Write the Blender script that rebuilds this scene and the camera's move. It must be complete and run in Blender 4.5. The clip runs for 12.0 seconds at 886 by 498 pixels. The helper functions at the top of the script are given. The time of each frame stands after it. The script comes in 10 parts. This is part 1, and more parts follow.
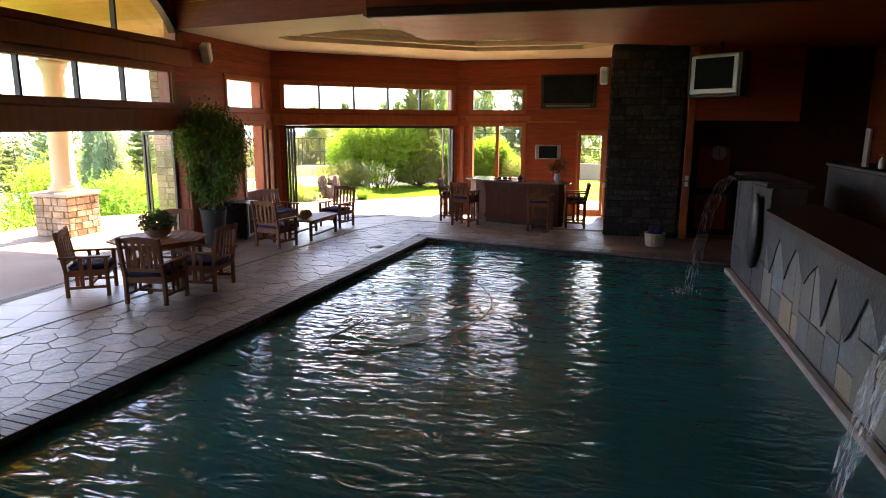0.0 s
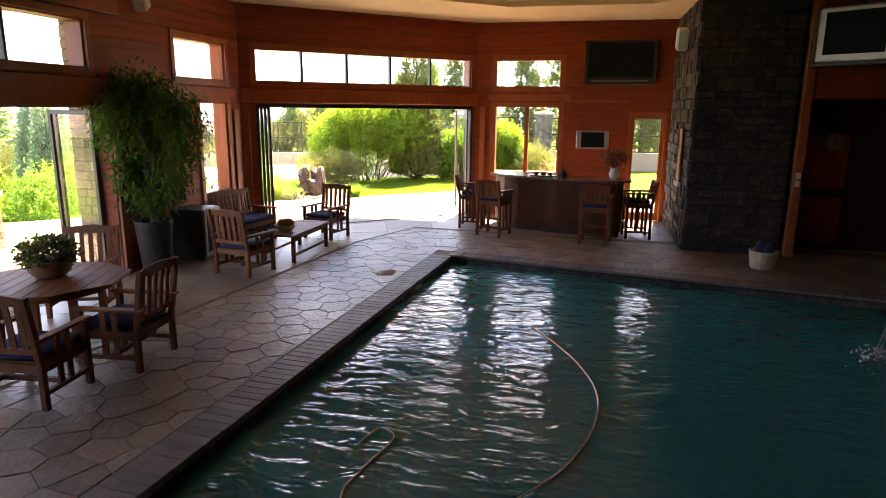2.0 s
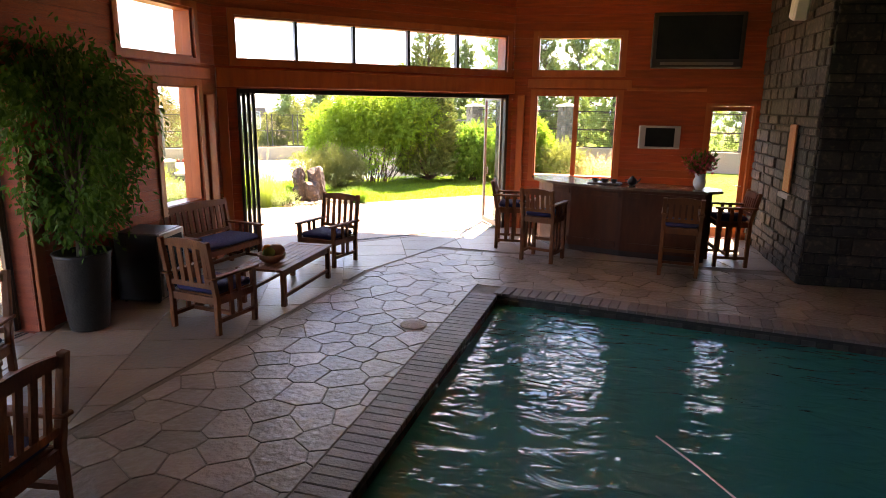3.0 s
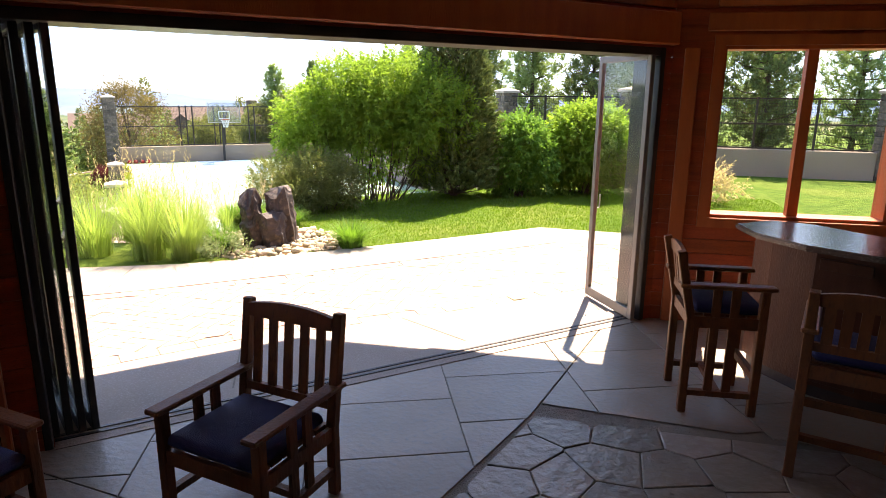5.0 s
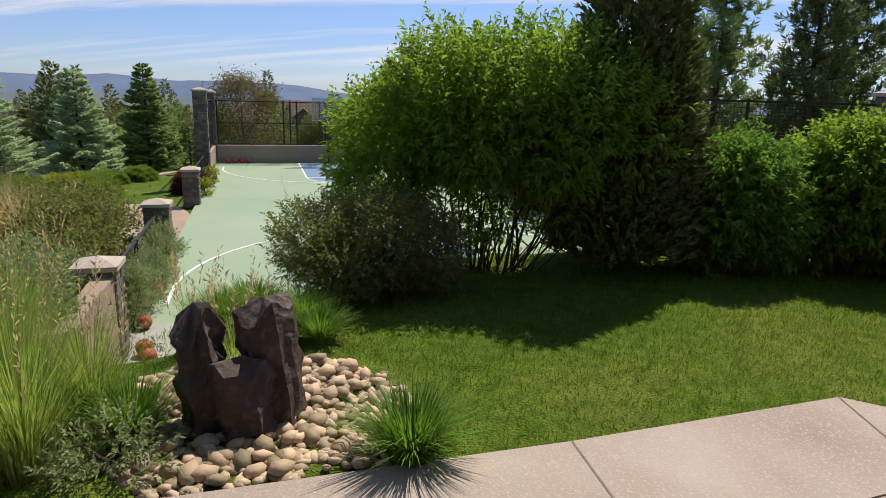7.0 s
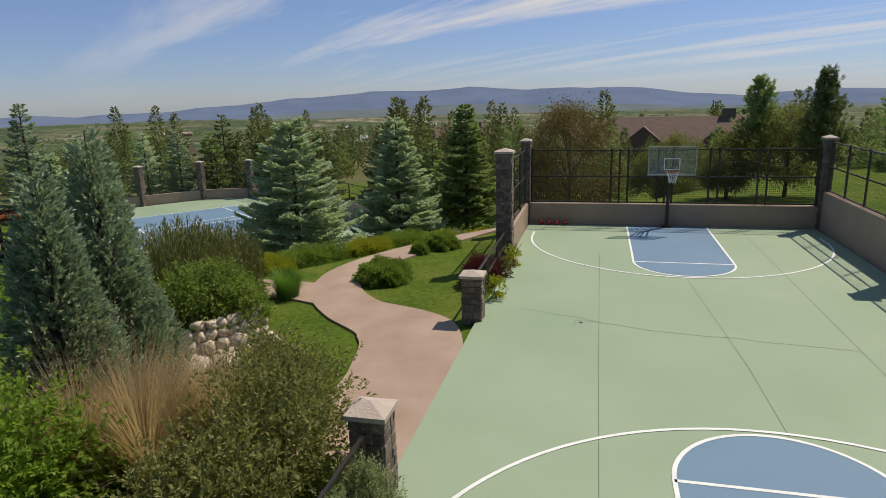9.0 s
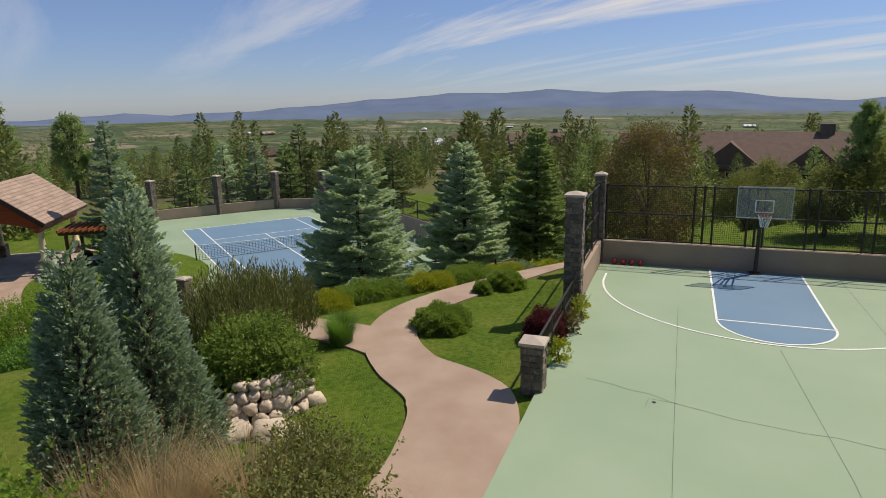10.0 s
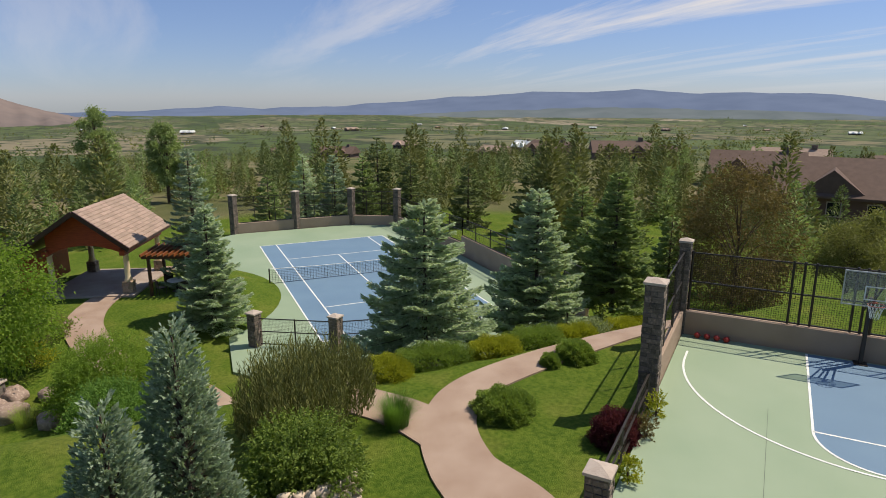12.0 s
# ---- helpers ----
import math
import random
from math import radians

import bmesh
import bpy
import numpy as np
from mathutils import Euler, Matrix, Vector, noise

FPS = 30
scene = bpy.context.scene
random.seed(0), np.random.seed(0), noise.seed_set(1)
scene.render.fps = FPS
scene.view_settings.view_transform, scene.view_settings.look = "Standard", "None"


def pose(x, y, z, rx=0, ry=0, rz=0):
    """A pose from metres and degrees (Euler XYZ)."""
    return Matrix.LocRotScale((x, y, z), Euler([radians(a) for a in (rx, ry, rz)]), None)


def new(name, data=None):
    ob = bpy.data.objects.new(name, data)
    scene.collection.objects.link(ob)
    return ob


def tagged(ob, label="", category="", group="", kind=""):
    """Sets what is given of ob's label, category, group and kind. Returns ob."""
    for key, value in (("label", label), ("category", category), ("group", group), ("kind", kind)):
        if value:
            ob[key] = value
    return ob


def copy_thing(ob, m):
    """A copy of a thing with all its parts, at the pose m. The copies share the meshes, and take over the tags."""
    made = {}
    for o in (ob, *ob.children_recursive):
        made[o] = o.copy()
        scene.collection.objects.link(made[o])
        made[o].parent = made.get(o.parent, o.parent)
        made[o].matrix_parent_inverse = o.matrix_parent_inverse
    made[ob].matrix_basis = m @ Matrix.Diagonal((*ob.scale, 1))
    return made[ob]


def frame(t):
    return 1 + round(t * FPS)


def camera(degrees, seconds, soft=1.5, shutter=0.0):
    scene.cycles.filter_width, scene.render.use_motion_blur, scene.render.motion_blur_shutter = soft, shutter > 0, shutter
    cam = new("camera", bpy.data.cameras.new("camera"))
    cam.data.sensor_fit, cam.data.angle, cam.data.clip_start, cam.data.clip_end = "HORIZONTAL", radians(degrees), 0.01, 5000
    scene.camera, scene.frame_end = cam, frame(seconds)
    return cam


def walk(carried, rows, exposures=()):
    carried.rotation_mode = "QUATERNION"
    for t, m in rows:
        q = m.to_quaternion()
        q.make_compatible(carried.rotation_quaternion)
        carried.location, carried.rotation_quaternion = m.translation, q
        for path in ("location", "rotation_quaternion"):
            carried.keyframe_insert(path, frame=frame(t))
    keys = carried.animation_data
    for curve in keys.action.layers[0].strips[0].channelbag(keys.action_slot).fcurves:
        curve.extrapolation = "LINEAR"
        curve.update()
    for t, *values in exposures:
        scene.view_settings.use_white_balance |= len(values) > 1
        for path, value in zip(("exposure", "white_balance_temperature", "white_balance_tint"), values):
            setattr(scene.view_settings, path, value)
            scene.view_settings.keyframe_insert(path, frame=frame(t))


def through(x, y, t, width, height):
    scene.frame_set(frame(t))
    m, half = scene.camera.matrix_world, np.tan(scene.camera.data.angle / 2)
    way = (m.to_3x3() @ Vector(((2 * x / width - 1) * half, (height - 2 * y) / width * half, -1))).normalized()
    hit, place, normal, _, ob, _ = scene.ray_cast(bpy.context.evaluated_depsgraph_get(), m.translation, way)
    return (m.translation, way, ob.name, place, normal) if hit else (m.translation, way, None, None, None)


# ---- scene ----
cam = camera(70.0, 12.0, soft=0.9)
PATH = [
    (0.0, pose(-1.133, 1.663, 2.646, 78.86, -0.28, 14.60)),
    (0.5, pose(-1.426, 2.351, 2.600, 78.55, -0.30, 14.02)),
    (1.0, pose(-1.841, 3.117, 2.488, 78.23, -0.26, 13.22)),
    (1.5, pose(-2.387, 4.095, 2.491, 77.77, -0.39, 12.99)),
    (2.0, pose(-3.026, 5.259, 2.515, 77.59, -0.53, 12.53)),
    (2.5, pose(-3.630, 6.547, 2.505, 77.34, -0.65, 12.40)),
    (3.0, pose(-4.271, 8.007, 2.423, 77.04, -0.85, 12.23)),
    (3.2, pose(-4.508, 8.624, 2.361, 77.11, -0.79, 12.29)),
    (4.8, pose(-6.217, 13.675, 2.200, 76.48, -0.50, 12.13)),
    (5.0, pose(-6.406, 14.248, 2.149, 76.46, -0.55, 12.11)),
    (5.5, pose(-6.822, 15.588, 2.045, 76.45, -0.76, 12.26)),
    (6.0, pose(-7.280, 16.894, 1.982, 76.59, -1.11, 12.94)),
    (6.5, pose(-7.759, 18.354, 1.909, 76.50, -1.17, 17.49)),
    (7.0, pose(-8.105, 19.639, 2.189, 76.07, -1.64, 23.14)),
    (7.5, pose(-8.865, 21.142, 2.664, 75.58, -1.03, 29.66)),
    (7.7, pose(-9.193, 21.762, 2.885, 75.46, -0.59, 33.82)),
    (9.3, pose(-12.660, 26.428, 4.116, 76.52, 1.52, 55.04)),
    (9.5, pose(-12.850, 26.640, 4.326, 76.58, 1.36, 56.34)),
    (10.0, pose(-13.221, 26.997, 4.913, 76.63, 1.08, 59.45)),
    (10.5, pose(-13.568, 27.258, 5.472, 76.47, 0.82, 62.25)),
    (11.0, pose(-13.969, 27.525, 5.936, 76.48, 0.57, 64.21)),
    (11.3, pose(-14.122, 27.643, 6.276, 76.49, 0.28, 65.25)),
    (11.5, pose(-14.247, 27.735, 6.488, 76.44, 0.36, 65.39)),
    (12.0, pose(-14.455, 28.000, 7.020, 76.48, 0.11, 66.72)),
]
walk(cam, PATH, exposures=[(0.0, 3.95, 9100, 20), (2.5, 3.85, 9800, 23), (3.2, 3.75, 9700, 23), (4.8, 2.5, 8000, 16), (5.2, 2.05, 7900, 19), (5.6, 1.25, 7700, 22), (6.0, 0.65, 7000, 13), (6.5, 0.22, 7000, 12), (7.0, 0.25, 7200, 13), (7.5, 0.55, 7700, 15), (9.0, -0.12, 7500, 13), (12.0, 0.05, 7500, 14)])

# world and sun
SUN_EL, SUN_AZ = radians(57), radians(7)      # azimuth from +y towards +x
world = bpy.data.worlds.new("world")
scene.world = world
world.use_nodes = True
wn = world.node_tree
sky = wn.nodes.new("ShaderNodeTexSky")
sky.sky_type = "NISHITA"
sky.sun_disc = False
sky.sun_elevation, sky.sun_rotation = SUN_EL, SUN_AZ
sky.altitude, sky.air_density, sky.dust_density, sky.ozone_density = 1200, 1.0, 0.15, 3.0
SKY_GAIN = 0.11
# thin streaks of cirrus mixed into the sky
tc = wn.nodes.new("ShaderNodeTexCoord")
sep = wn.nodes.new("ShaderNodeSeparateXYZ")
wn.links.new(tc.outputs["Generated"], sep.inputs[0])
def wmath(op, a, b, clamp=False):
    n = wn.nodes.new("ShaderNodeMath")
    n.operation, n.use_clamp = op, clamp
    for i, v in enumerate((a, b)):
        if isinstance(v, (int, float)):
            n.inputs[i].default_value = v
        elif v is not None:
            wn.links.new(v, n.inputs[i])
    return n.outputs[0]
zz = wmath("ADD", wmath("MAXIMUM", sep.outputs[2], 0.0), 0.08)
comb = wn.nodes.new("ShaderNodeCombineXYZ")
wn.links.new(wmath("DIVIDE", sep.outputs[0], zz), comb.inputs[0])
wn.links.new(wmath("DIVIDE", sep.outputs[1], zz), comb.inputs[1])
cmap = wn.nodes.new("ShaderNodeMapping")
cmap.inputs["Rotation"].default_value = (0, 0, radians(-68))
cmap.inputs["Scale"].default_value = (0.10, 0.55, 1.0)
cmap.inputs["Location"].default_value = (3.1, 1.35, 0.0)
wn.links.new(comb.outputs[0], cmap.inputs[0])
cn = wn.nodes.new("ShaderNodeTexNoise")
cn.inputs["Scale"].default_value, cn.inputs["Detail"].default_value, cn.inputs["Roughness"].default_value = 1.3, 9.0, 0.62
cn.inputs["Distortion"].default_value = 0.5
wn.links.new(cmap.outputs[0], cn.inputs["Vector"])
cr = wn.nodes.new("ShaderNodeMapRange")
cr.inputs["From Min"].default_value, cr.inputs["From Max"].default_value = 0.47, 0.64
wn.links.new(cn.outputs["Fac"], cr.inputs["Value"])
# the streaks gather in the north
toward = wmath("ADD", wmath("MULTIPLY", sep.outputs[0], math.cos(radians(115))), wmath("MULTIPLY", sep.outputs[1], math.sin(radians(115))))
gather = wn.nodes.new("ShaderNodeMapRange")
gather.inputs["From Min"].default_value, gather.inputs["From Max"].default_value, gather.inputs["To Min"].default_value = 0.58, 0.92, 0.25
wn.links.new(toward, gather.inputs["Value"])
fade = wmath("MULTIPLY", wmath("MULTIPLY", wmath("MULTIPLY", cr.outputs[0], gather.outputs[0]), 0.95), wmath("MULTIPLY", sep.outputs[2], 14.0, True))
cmix = wn.nodes.new("ShaderNodeMix")
cmix.data_type = "RGBA"
wn.links.new(fade, cmix.inputs["Factor"])
# clear blue right down to the skyline
hz = wn.nodes.new("ShaderNodeMapRange")
hz.inputs["From Max"].default_value = 0.62
wn.links.new(sep.outputs[2], hz.inputs["Value"])
hue = wn.nodes.new("ShaderNodeMix")
hue.data_type = "RGBA"
wn.links.new(hz.outputs[0], hue.inputs["Factor"])
hue.inputs["A"].default_value, hue.inputs["B"].default_value = (0.48, 0.59, 0.90, 1), (1.22, 1.27, 1.32, 1)
blue = wn.nodes.new("ShaderNodeMix")
blue.data_type, blue.blend_type = "RGBA", "MULTIPLY"
blue.inputs["Factor"].default_value = 1.0
wn.links.new(sky.outputs[0], blue.inputs["A"])
wn.links.new(hue.outputs["Result"], blue.inputs["B"])
wn.links.new(blue.outputs["Result"], cmix.inputs["A"])
cmix.inputs["B"].default_value = (6.4, 6.7, 7.2, 1)
bg = wn.nodes["Background"]
wn.links.new(cmix.outputs["Result"], bg.inputs["Color"])
bg.inputs["Strength"].default_value = SKY_GAIN
sun_data = bpy.data.lights.new("sun", "SUN")
sun_data.energy, sun_data.angle, sun_data.color = 4.7, radians(0.53), (1.0, 0.95, 0.87)
sun = new("sun", sun_data)
sun_dir = Vector((math.sin(SUN_AZ) * math.cos(SUN_EL), math.cos(SUN_AZ) * math.cos(SUN_EL), math.sin(SUN_EL)))
sun.rotation_euler = sun_dir.to_track_quat("Z", "Y").to_euler()

# ---- materials ----
def mat(name, c1, c2=None, rough=0.6, scale=4.0, bump=0.0, bump_scale=40.0, metal=0.0, stretch=(1, 1, 1), spec=0.5, detail=5.0,
        per_piece=0.0, c3=None, island=False, coat=0.0):
    """Two-scale varied surface: c1 and c2 mixed by broad noise, c3 in by fine noise, relief by bump."""
    m = bpy.data.materials.new(name)
    m.use_nodes = True
    nt = m.node_tree
    b = nt.nodes["Principled BSDF"]
    b.inputs["Roughness"].default_value = rough
    b.inputs["Metallic"].default_value = metal
    b.inputs["Specular IOR Level"].default_value = spec
    b.inputs["Coat Weight"].default_value = coat
    tcn = nt.nodes.new("ShaderNodeTexCoord")
    mp = nt.nodes.new("ShaderNodeMapping")
    mp.inputs["Scale"].default_value = stretch
    geo = nt.nodes.new("ShaderNodeNewGeometry")
    nt.links.new(geo.outputs["Position"], mp.inputs[0])
    c2 = c2 or tuple(0.75 * c for c in c1)
    n1 = nt.nodes.new("ShaderNodeTexNoise")
    n1.inputs["Scale"].default_value, n1.inputs["Detail"].default_value = scale, detail
    nt.links.new(mp.outputs[0], n1.inputs["Vector"])
    r1 = nt.nodes.new("ShaderNodeMapRange")
    r1.inputs["From Min"].default_value, r1.inputs["From Max"].default_value = 0.3, 0.7
    nt.links.new(n1.outputs["Fac"], r1.inputs["Value"])
    mx = nt.nodes.new("ShaderNodeMix")
    mx.data_type = "RGBA"
    nt.links.new(r1.outputs[0], mx.inputs["Factor"])
    mx.inputs["A"].default_value, mx.inputs["B"].default_value = (*c1, 1), (*c2, 1)
    col = mx.outputs["Result"]
    n2 = nt.nodes.new("ShaderNodeTexNoise")
    n2.inputs["Scale"].default_value, n2.inputs["Detail"].default_value = bump_scale, 4.0
    nt.links.new(mp.outputs[0], n2.inputs["Vector"])
    if c3:
        r2 = nt.nodes.new("ShaderNodeMapRange")
        r2.inputs["From Min"].default_value, r2.inputs["From Max"].default_value = 0.52, 0.72
        nt.links.new(n2.outputs["Fac"], r2.inputs["Value"])
        m3 = nt.nodes.new("ShaderNodeMix")
        m3.data_type = "RGBA"
        nt.links.new(r2.outputs[0], m3.inputs["Factor"])
        nt.links.new(col, m3.inputs["A"])
        m3.inputs["B"].default_value = (*c3, 1)
        col = m3.outputs["Result"]
    if per_piece:
        if island:
            rnd = geo.outputs["Random Per Island"]
        else:
            oi = nt.nodes.new("ShaderNodeObjectInfo")
            rnd = oi.outputs["Random"]
        hs = nt.nodes.new("ShaderNodeHueSaturation")
        rr = nt.nodes.new("ShaderNodeMapRange")
        rr.inputs["To Min"].default_value, rr.inputs["To Max"].default_value = 1 - per_piece, 1 + per_piece
        nt.links.new(rnd, rr.inputs["Value"])
        nt.links.new(rr.outputs[0], hs.inputs["Value"])
        rh = nt.nodes.new("ShaderNodeMapRange")
        rh.inputs["To Min"].default_value, rh.inputs["To Max"].default_value = 0.5 + 0.03 * per_piece, 0.5 - 0.03 * per_piece
        nt.links.new(rnd, rh.inputs["Value"])
        nt.links.new(rh.outputs[0], hs.inputs["Hue"])
        nt.links.new(col, hs.inputs["Color"])
        col = hs.outputs["Color"]
    nt.links.new(col, b.inputs["Base Color"])
    if bump:
        bp = nt.nodes.new("ShaderNodeBump")
        bp.inputs["Strength"].default_value, bp.inputs["Distance"].default_value = min(1.0, bump), 0.02
        nt.links.new(n2.outputs["Fac"], bp.inputs["Height"])
        nt.links.new(bp.outputs[0], b.inputs["Normal"])
    return m


def leaf_mat(name, c1, c2, rough=0.7, through=0.35, island=True, scale=0.8):
    """Foliage: diffuse and gloss with light let through."""
    m = mat(name, c1, c2, rough, scale, per_piece=0.35, island=island, spec=0.16)
    nt = m.node_tree
    b = nt.nodes["Principled BSDF"]
    tr = nt.nodes.new("ShaderNodeBsdfTranslucent")
    tr.inputs["Color"].default_value = (c1[0] * 1.35, c1[1] * 1.4, c1[2] * 0.9, 1)
    ms = nt.nodes.new("ShaderNodeMixShader")
    ms.inputs[0].default_value = through
    nt.links.new(b.outputs[0], ms.inputs[1])
    nt.links.new(tr.outputs[0], ms.inputs[2])
    nt.links.new(ms.outputs[0], nt.nodes["Material Output"].inputs["Surface"])
    return m


def glass_mat(name, tint=(0.95, 0.97, 0.96)):
    m = bpy.data.materials.new(name)
    m.use_nodes = True
    nt = m.node_tree
    nt.nodes.remove(nt.nodes["Principled BSDF"])
    t = nt.nodes.new("ShaderNodeBsdfTransparent")
    t.inputs["Color"].default_value = (*tint, 1)
    g = nt.nodes.new("ShaderNodeBsdfGlossy")
    g.inputs["Roughness"].default_value = 0.02
    f = nt.nodes.new("ShaderNodeLayerWeight")
    f.inputs["Blend"].default_value = 0.5
    p4 = nt.nodes.new("ShaderNodeMath")
    p4.operation, p4.inputs[1].default_value = "POWER", 4.0
    nt.links.new(f.outputs["Facing"], p4.inputs[0])
    ad = nt.nodes.new("ShaderNodeMath")
    ad.operation, ad.inputs[1].default_value, ad.inputs[2].default_value = "MULTIPLY_ADD", 0.5, 0.03
    nt.links.new(p4.outputs[0], ad.inputs[0])
    ms = nt.nodes.new("ShaderNodeMixShader")
    nt.links.new(ad.outputs[0], ms.inputs[0])
    nt.links.new(t.outputs[0], ms.inputs[1])
    nt.links.new(g.outputs[0], ms.inputs[2])
    nt.links.new(ms.outputs[0], nt.nodes["Material Output"].inputs["Surface"])
    return m


M = {}
M["redwood"] = mat("redwood", (0.385, 0.075, 0.024), (0.25, 0.046, 0.017), 0.5, 2.2, 0.25, 30, stretch=(1, 1, 9), spec=0.32, c3=(0.17, 0.038, 0.015), per_piece=0.14, island=True)
M["redwood_board"] = mat("redwood_board", (0.385, 0.075, 0.024), (0.25, 0.046, 0.017), 0.5, 2.2, 0.25, 30, stretch=(1, 1, 9), spec=0.32, c3=(0.17, 0.038, 0.015), per_piece=0.16)
M["redwood_trim"] = mat("redwood_trim", (0.42, 0.110, 0.031), (0.31, 0.072, 0.022), 0.4, 3.0, 0.2, 40, stretch=(3, 3, 0.6))
M["dark_wood"] = mat("dark_wood", (0.06, 0.02, 0.012), (0.035, 0.013, 0.009), 0.45, 3.0, 0.2, 30)
M["gold_wood"] = mat("gold_wood", (0.50, 0.30, 0.085), (0.40, 0.22, 0.055), 0.45, 1.5, 0.15, 25, stretch=(6, 0.5, 1), per_piece=0.1, island=True)
M["teak"] = mat("teak", (0.245, 0.080, 0.024), (0.150, 0.046, 0.015), 0.55, 5.0, 0.25, 60, stretch=(1, 1, 0.25), c3=(0.14, 0.045, 0.017), spec=0.3)
M["plaster"] = mat("plaster", (0.76, 0.64, 0.42), (0.70, 0.58, 0.37), 0.85, 1.2, 0.15, 60)
M["stucco"] = mat("stucco", (0.36, 0.27, 0.20), (0.31, 0.23, 0.17), 0.9, 1.0, 0.5, 90)
M["black_frame"] = mat("black_frame", (0.02, 0.018, 0.017), (0.03, 0.027, 0.025), 0.4, 8, 0.1, 60)
M["grey_frame"] = mat("grey_frame", (0.20, 0.185, 0.165), (0.16, 0.15, 0.135), 0.4, 8, 0.1, 60, metal=0.3)
M["stone_dark"] = mat("stone_dark", (0.155, 0.125, 0.10), (0.085, 0.072, 0.06), 0.85, 3.0, 0.9, 14, c3=(0.23, 0.18, 0.14), per_piece=0.35, island=True)
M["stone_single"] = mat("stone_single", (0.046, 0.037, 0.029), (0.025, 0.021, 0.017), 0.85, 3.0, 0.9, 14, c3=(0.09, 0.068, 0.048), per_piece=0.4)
M["stone_pale"] = mat("stone_pale", (0.36, 0.28, 0.20), (0.26, 0.19, 0.14), 0.85, 3.0, 0.9, 14, c3=(0.42, 0.36, 0.28), per_piece=0.3, island=True)
M["mortar"] = mat("mortar", (0.16, 0.14, 0.12), (0.12, 0.105, 0.09), 0.95, 5, 0.6, 60)
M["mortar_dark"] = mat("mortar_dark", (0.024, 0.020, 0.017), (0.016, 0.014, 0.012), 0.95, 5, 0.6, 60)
M["cap_stone"] = mat("cap_stone", (0.46, 0.40, 0.34), (0.38, 0.32, 0.27), 0.9, 4, 0.7, 25)
M["flag"] = mat("flag", (0.32, 0.252, 0.190), (0.205, 0.163, 0.128), 0.36, 2.5, 0.8, 14, c3=(0.31, 0.26, 0.20), per_piece=0.28)
M["slab_in"] = mat("slab_in", (0.33, 0.257, 0.190), (0.225, 0.178, 0.137), 0.38, 1.6, 0.3, 22, c3=(0.23, 0.21, 0.18), per_piece=0.2)
M["joint"] = mat("joint", (0.23, 0.185, 0.145), (0.17, 0.14, 0.11), 0.9, 6, 0.5, 80)
M["coping"] = mat("coping", (0.20, 0.165, 0.145), (0.14, 0.12, 0.11), 0.5, 4, 0.4, 40, per_piece=0.22)
M["pool_tile"] = mat("pool_tile", (0.10, 0.095, 0.085), (0.06, 0.062, 0.06), 0.25, 9, 0.1, 60, per_piece=0.3)
M["slate"] = mat("slate", (0.34, 0.30, 0.24), (0.20, 0.20, 0.19), 0.5, 2.2, 0.5, 20, c3=(0.36, 0.30, 0.22), per_piece=0.3)
M["slate_gold"] = mat("slate_gold", (0.46, 0.33, 0.19), (0.36, 0.28, 0.19), 0.5, 2.2, 0.5, 20, c3=(0.40, 0.36, 0.29), per_piece=0.2)
M["slate_grey"] = mat("slate_grey", (0.26, 0.27, 0.26), (0.17, 0.18, 0.19), 0.5, 2.2, 0.5, 20, c3=(0.34, 0.32, 0.28), per_piece=0.25)
M["slate_dark"] = mat("slate_dark", (0.085, 0.085, 0.085), (0.055, 0.055, 0.058), 0.55, 3, 0.7, 18, per_piece=0.2)
M["concrete_apron"] = mat("concrete_apron", (0.355, 0.28, 0.23), (0.27, 0.205, 0.165), 0.75, 1.3, 0.3, 60, c3=(0.39, 0.315, 0.26))
M["court_bare"] = mat("court_bare", (0.33, 0.345, 0.30), (0.26, 0.28, 0.24), 0.8, 0.7, 0.2, 120, c3=(0.38, 0.38, 0.34))
M["concrete_tan"] = mat("concrete_tan", (0.355, 0.268, 0.208), (0.265, 0.182, 0.132), 0.8, 0.9, 0.3, 60, c3=(0.41, 0.305, 0.228))
M["concrete_grey"] = mat("concrete_grey", (0.37, 0.315, 0.268), (0.25, 0.192, 0.155), 0.8, 0.8, 0.3, 60, c3=(0.42, 0.35, 0.29))
M["paver"] = mat("paver", (0.405, 0.272, 0.218), (0.345, 0.228, 0.180), 0.85, 1.1, 0.5, 70, c3=(0.45, 0.335, 0.28), per_piece=0.17)
M["sand"] = mat("sand", (0.34, 0.235, 0.18), (0.28, 0.19, 0.145), 0.95, 8, 0.6, 120)
M["court_green"] = mat("court_green", (0.262, 0.345, 0.235), (0.205, 0.298, 0.192), 0.72, 0.30, 0.15, 150, c3=(0.27, 0.35, 0.235), detail=7.0)
M["court_blue"] = mat("court_blue", (0.125, 0.225, 0.32), (0.105, 0.195, 0.29), 0.75, 0.4, 0.15, 150)
M["line"] = mat("line", (0.72, 0.76, 0.74), (0.62, 0.66, 0.64), 0.7, 4, 0.1, 100)
M["crack"] = mat("crack", (0.10, 0.13, 0.10), (0.13, 0.17, 0.13), 0.9, 8)
M["bronze"] = mat("bronze", (0.035, 0.026, 0.022), (0.025, 0.02, 0.018), 0.45, 10, 0.1, 60, metal=0.2)
M["white_plastic"] = mat("white_plastic", (0.68, 0.68, 0.66), (0.62, 0.62, 0.60), 0.35, 5)
M["silver"] = mat("silver", (0.42, 0.43, 0.44), (0.36, 0.37, 0.38), 0.35, 6, metal=0.4)
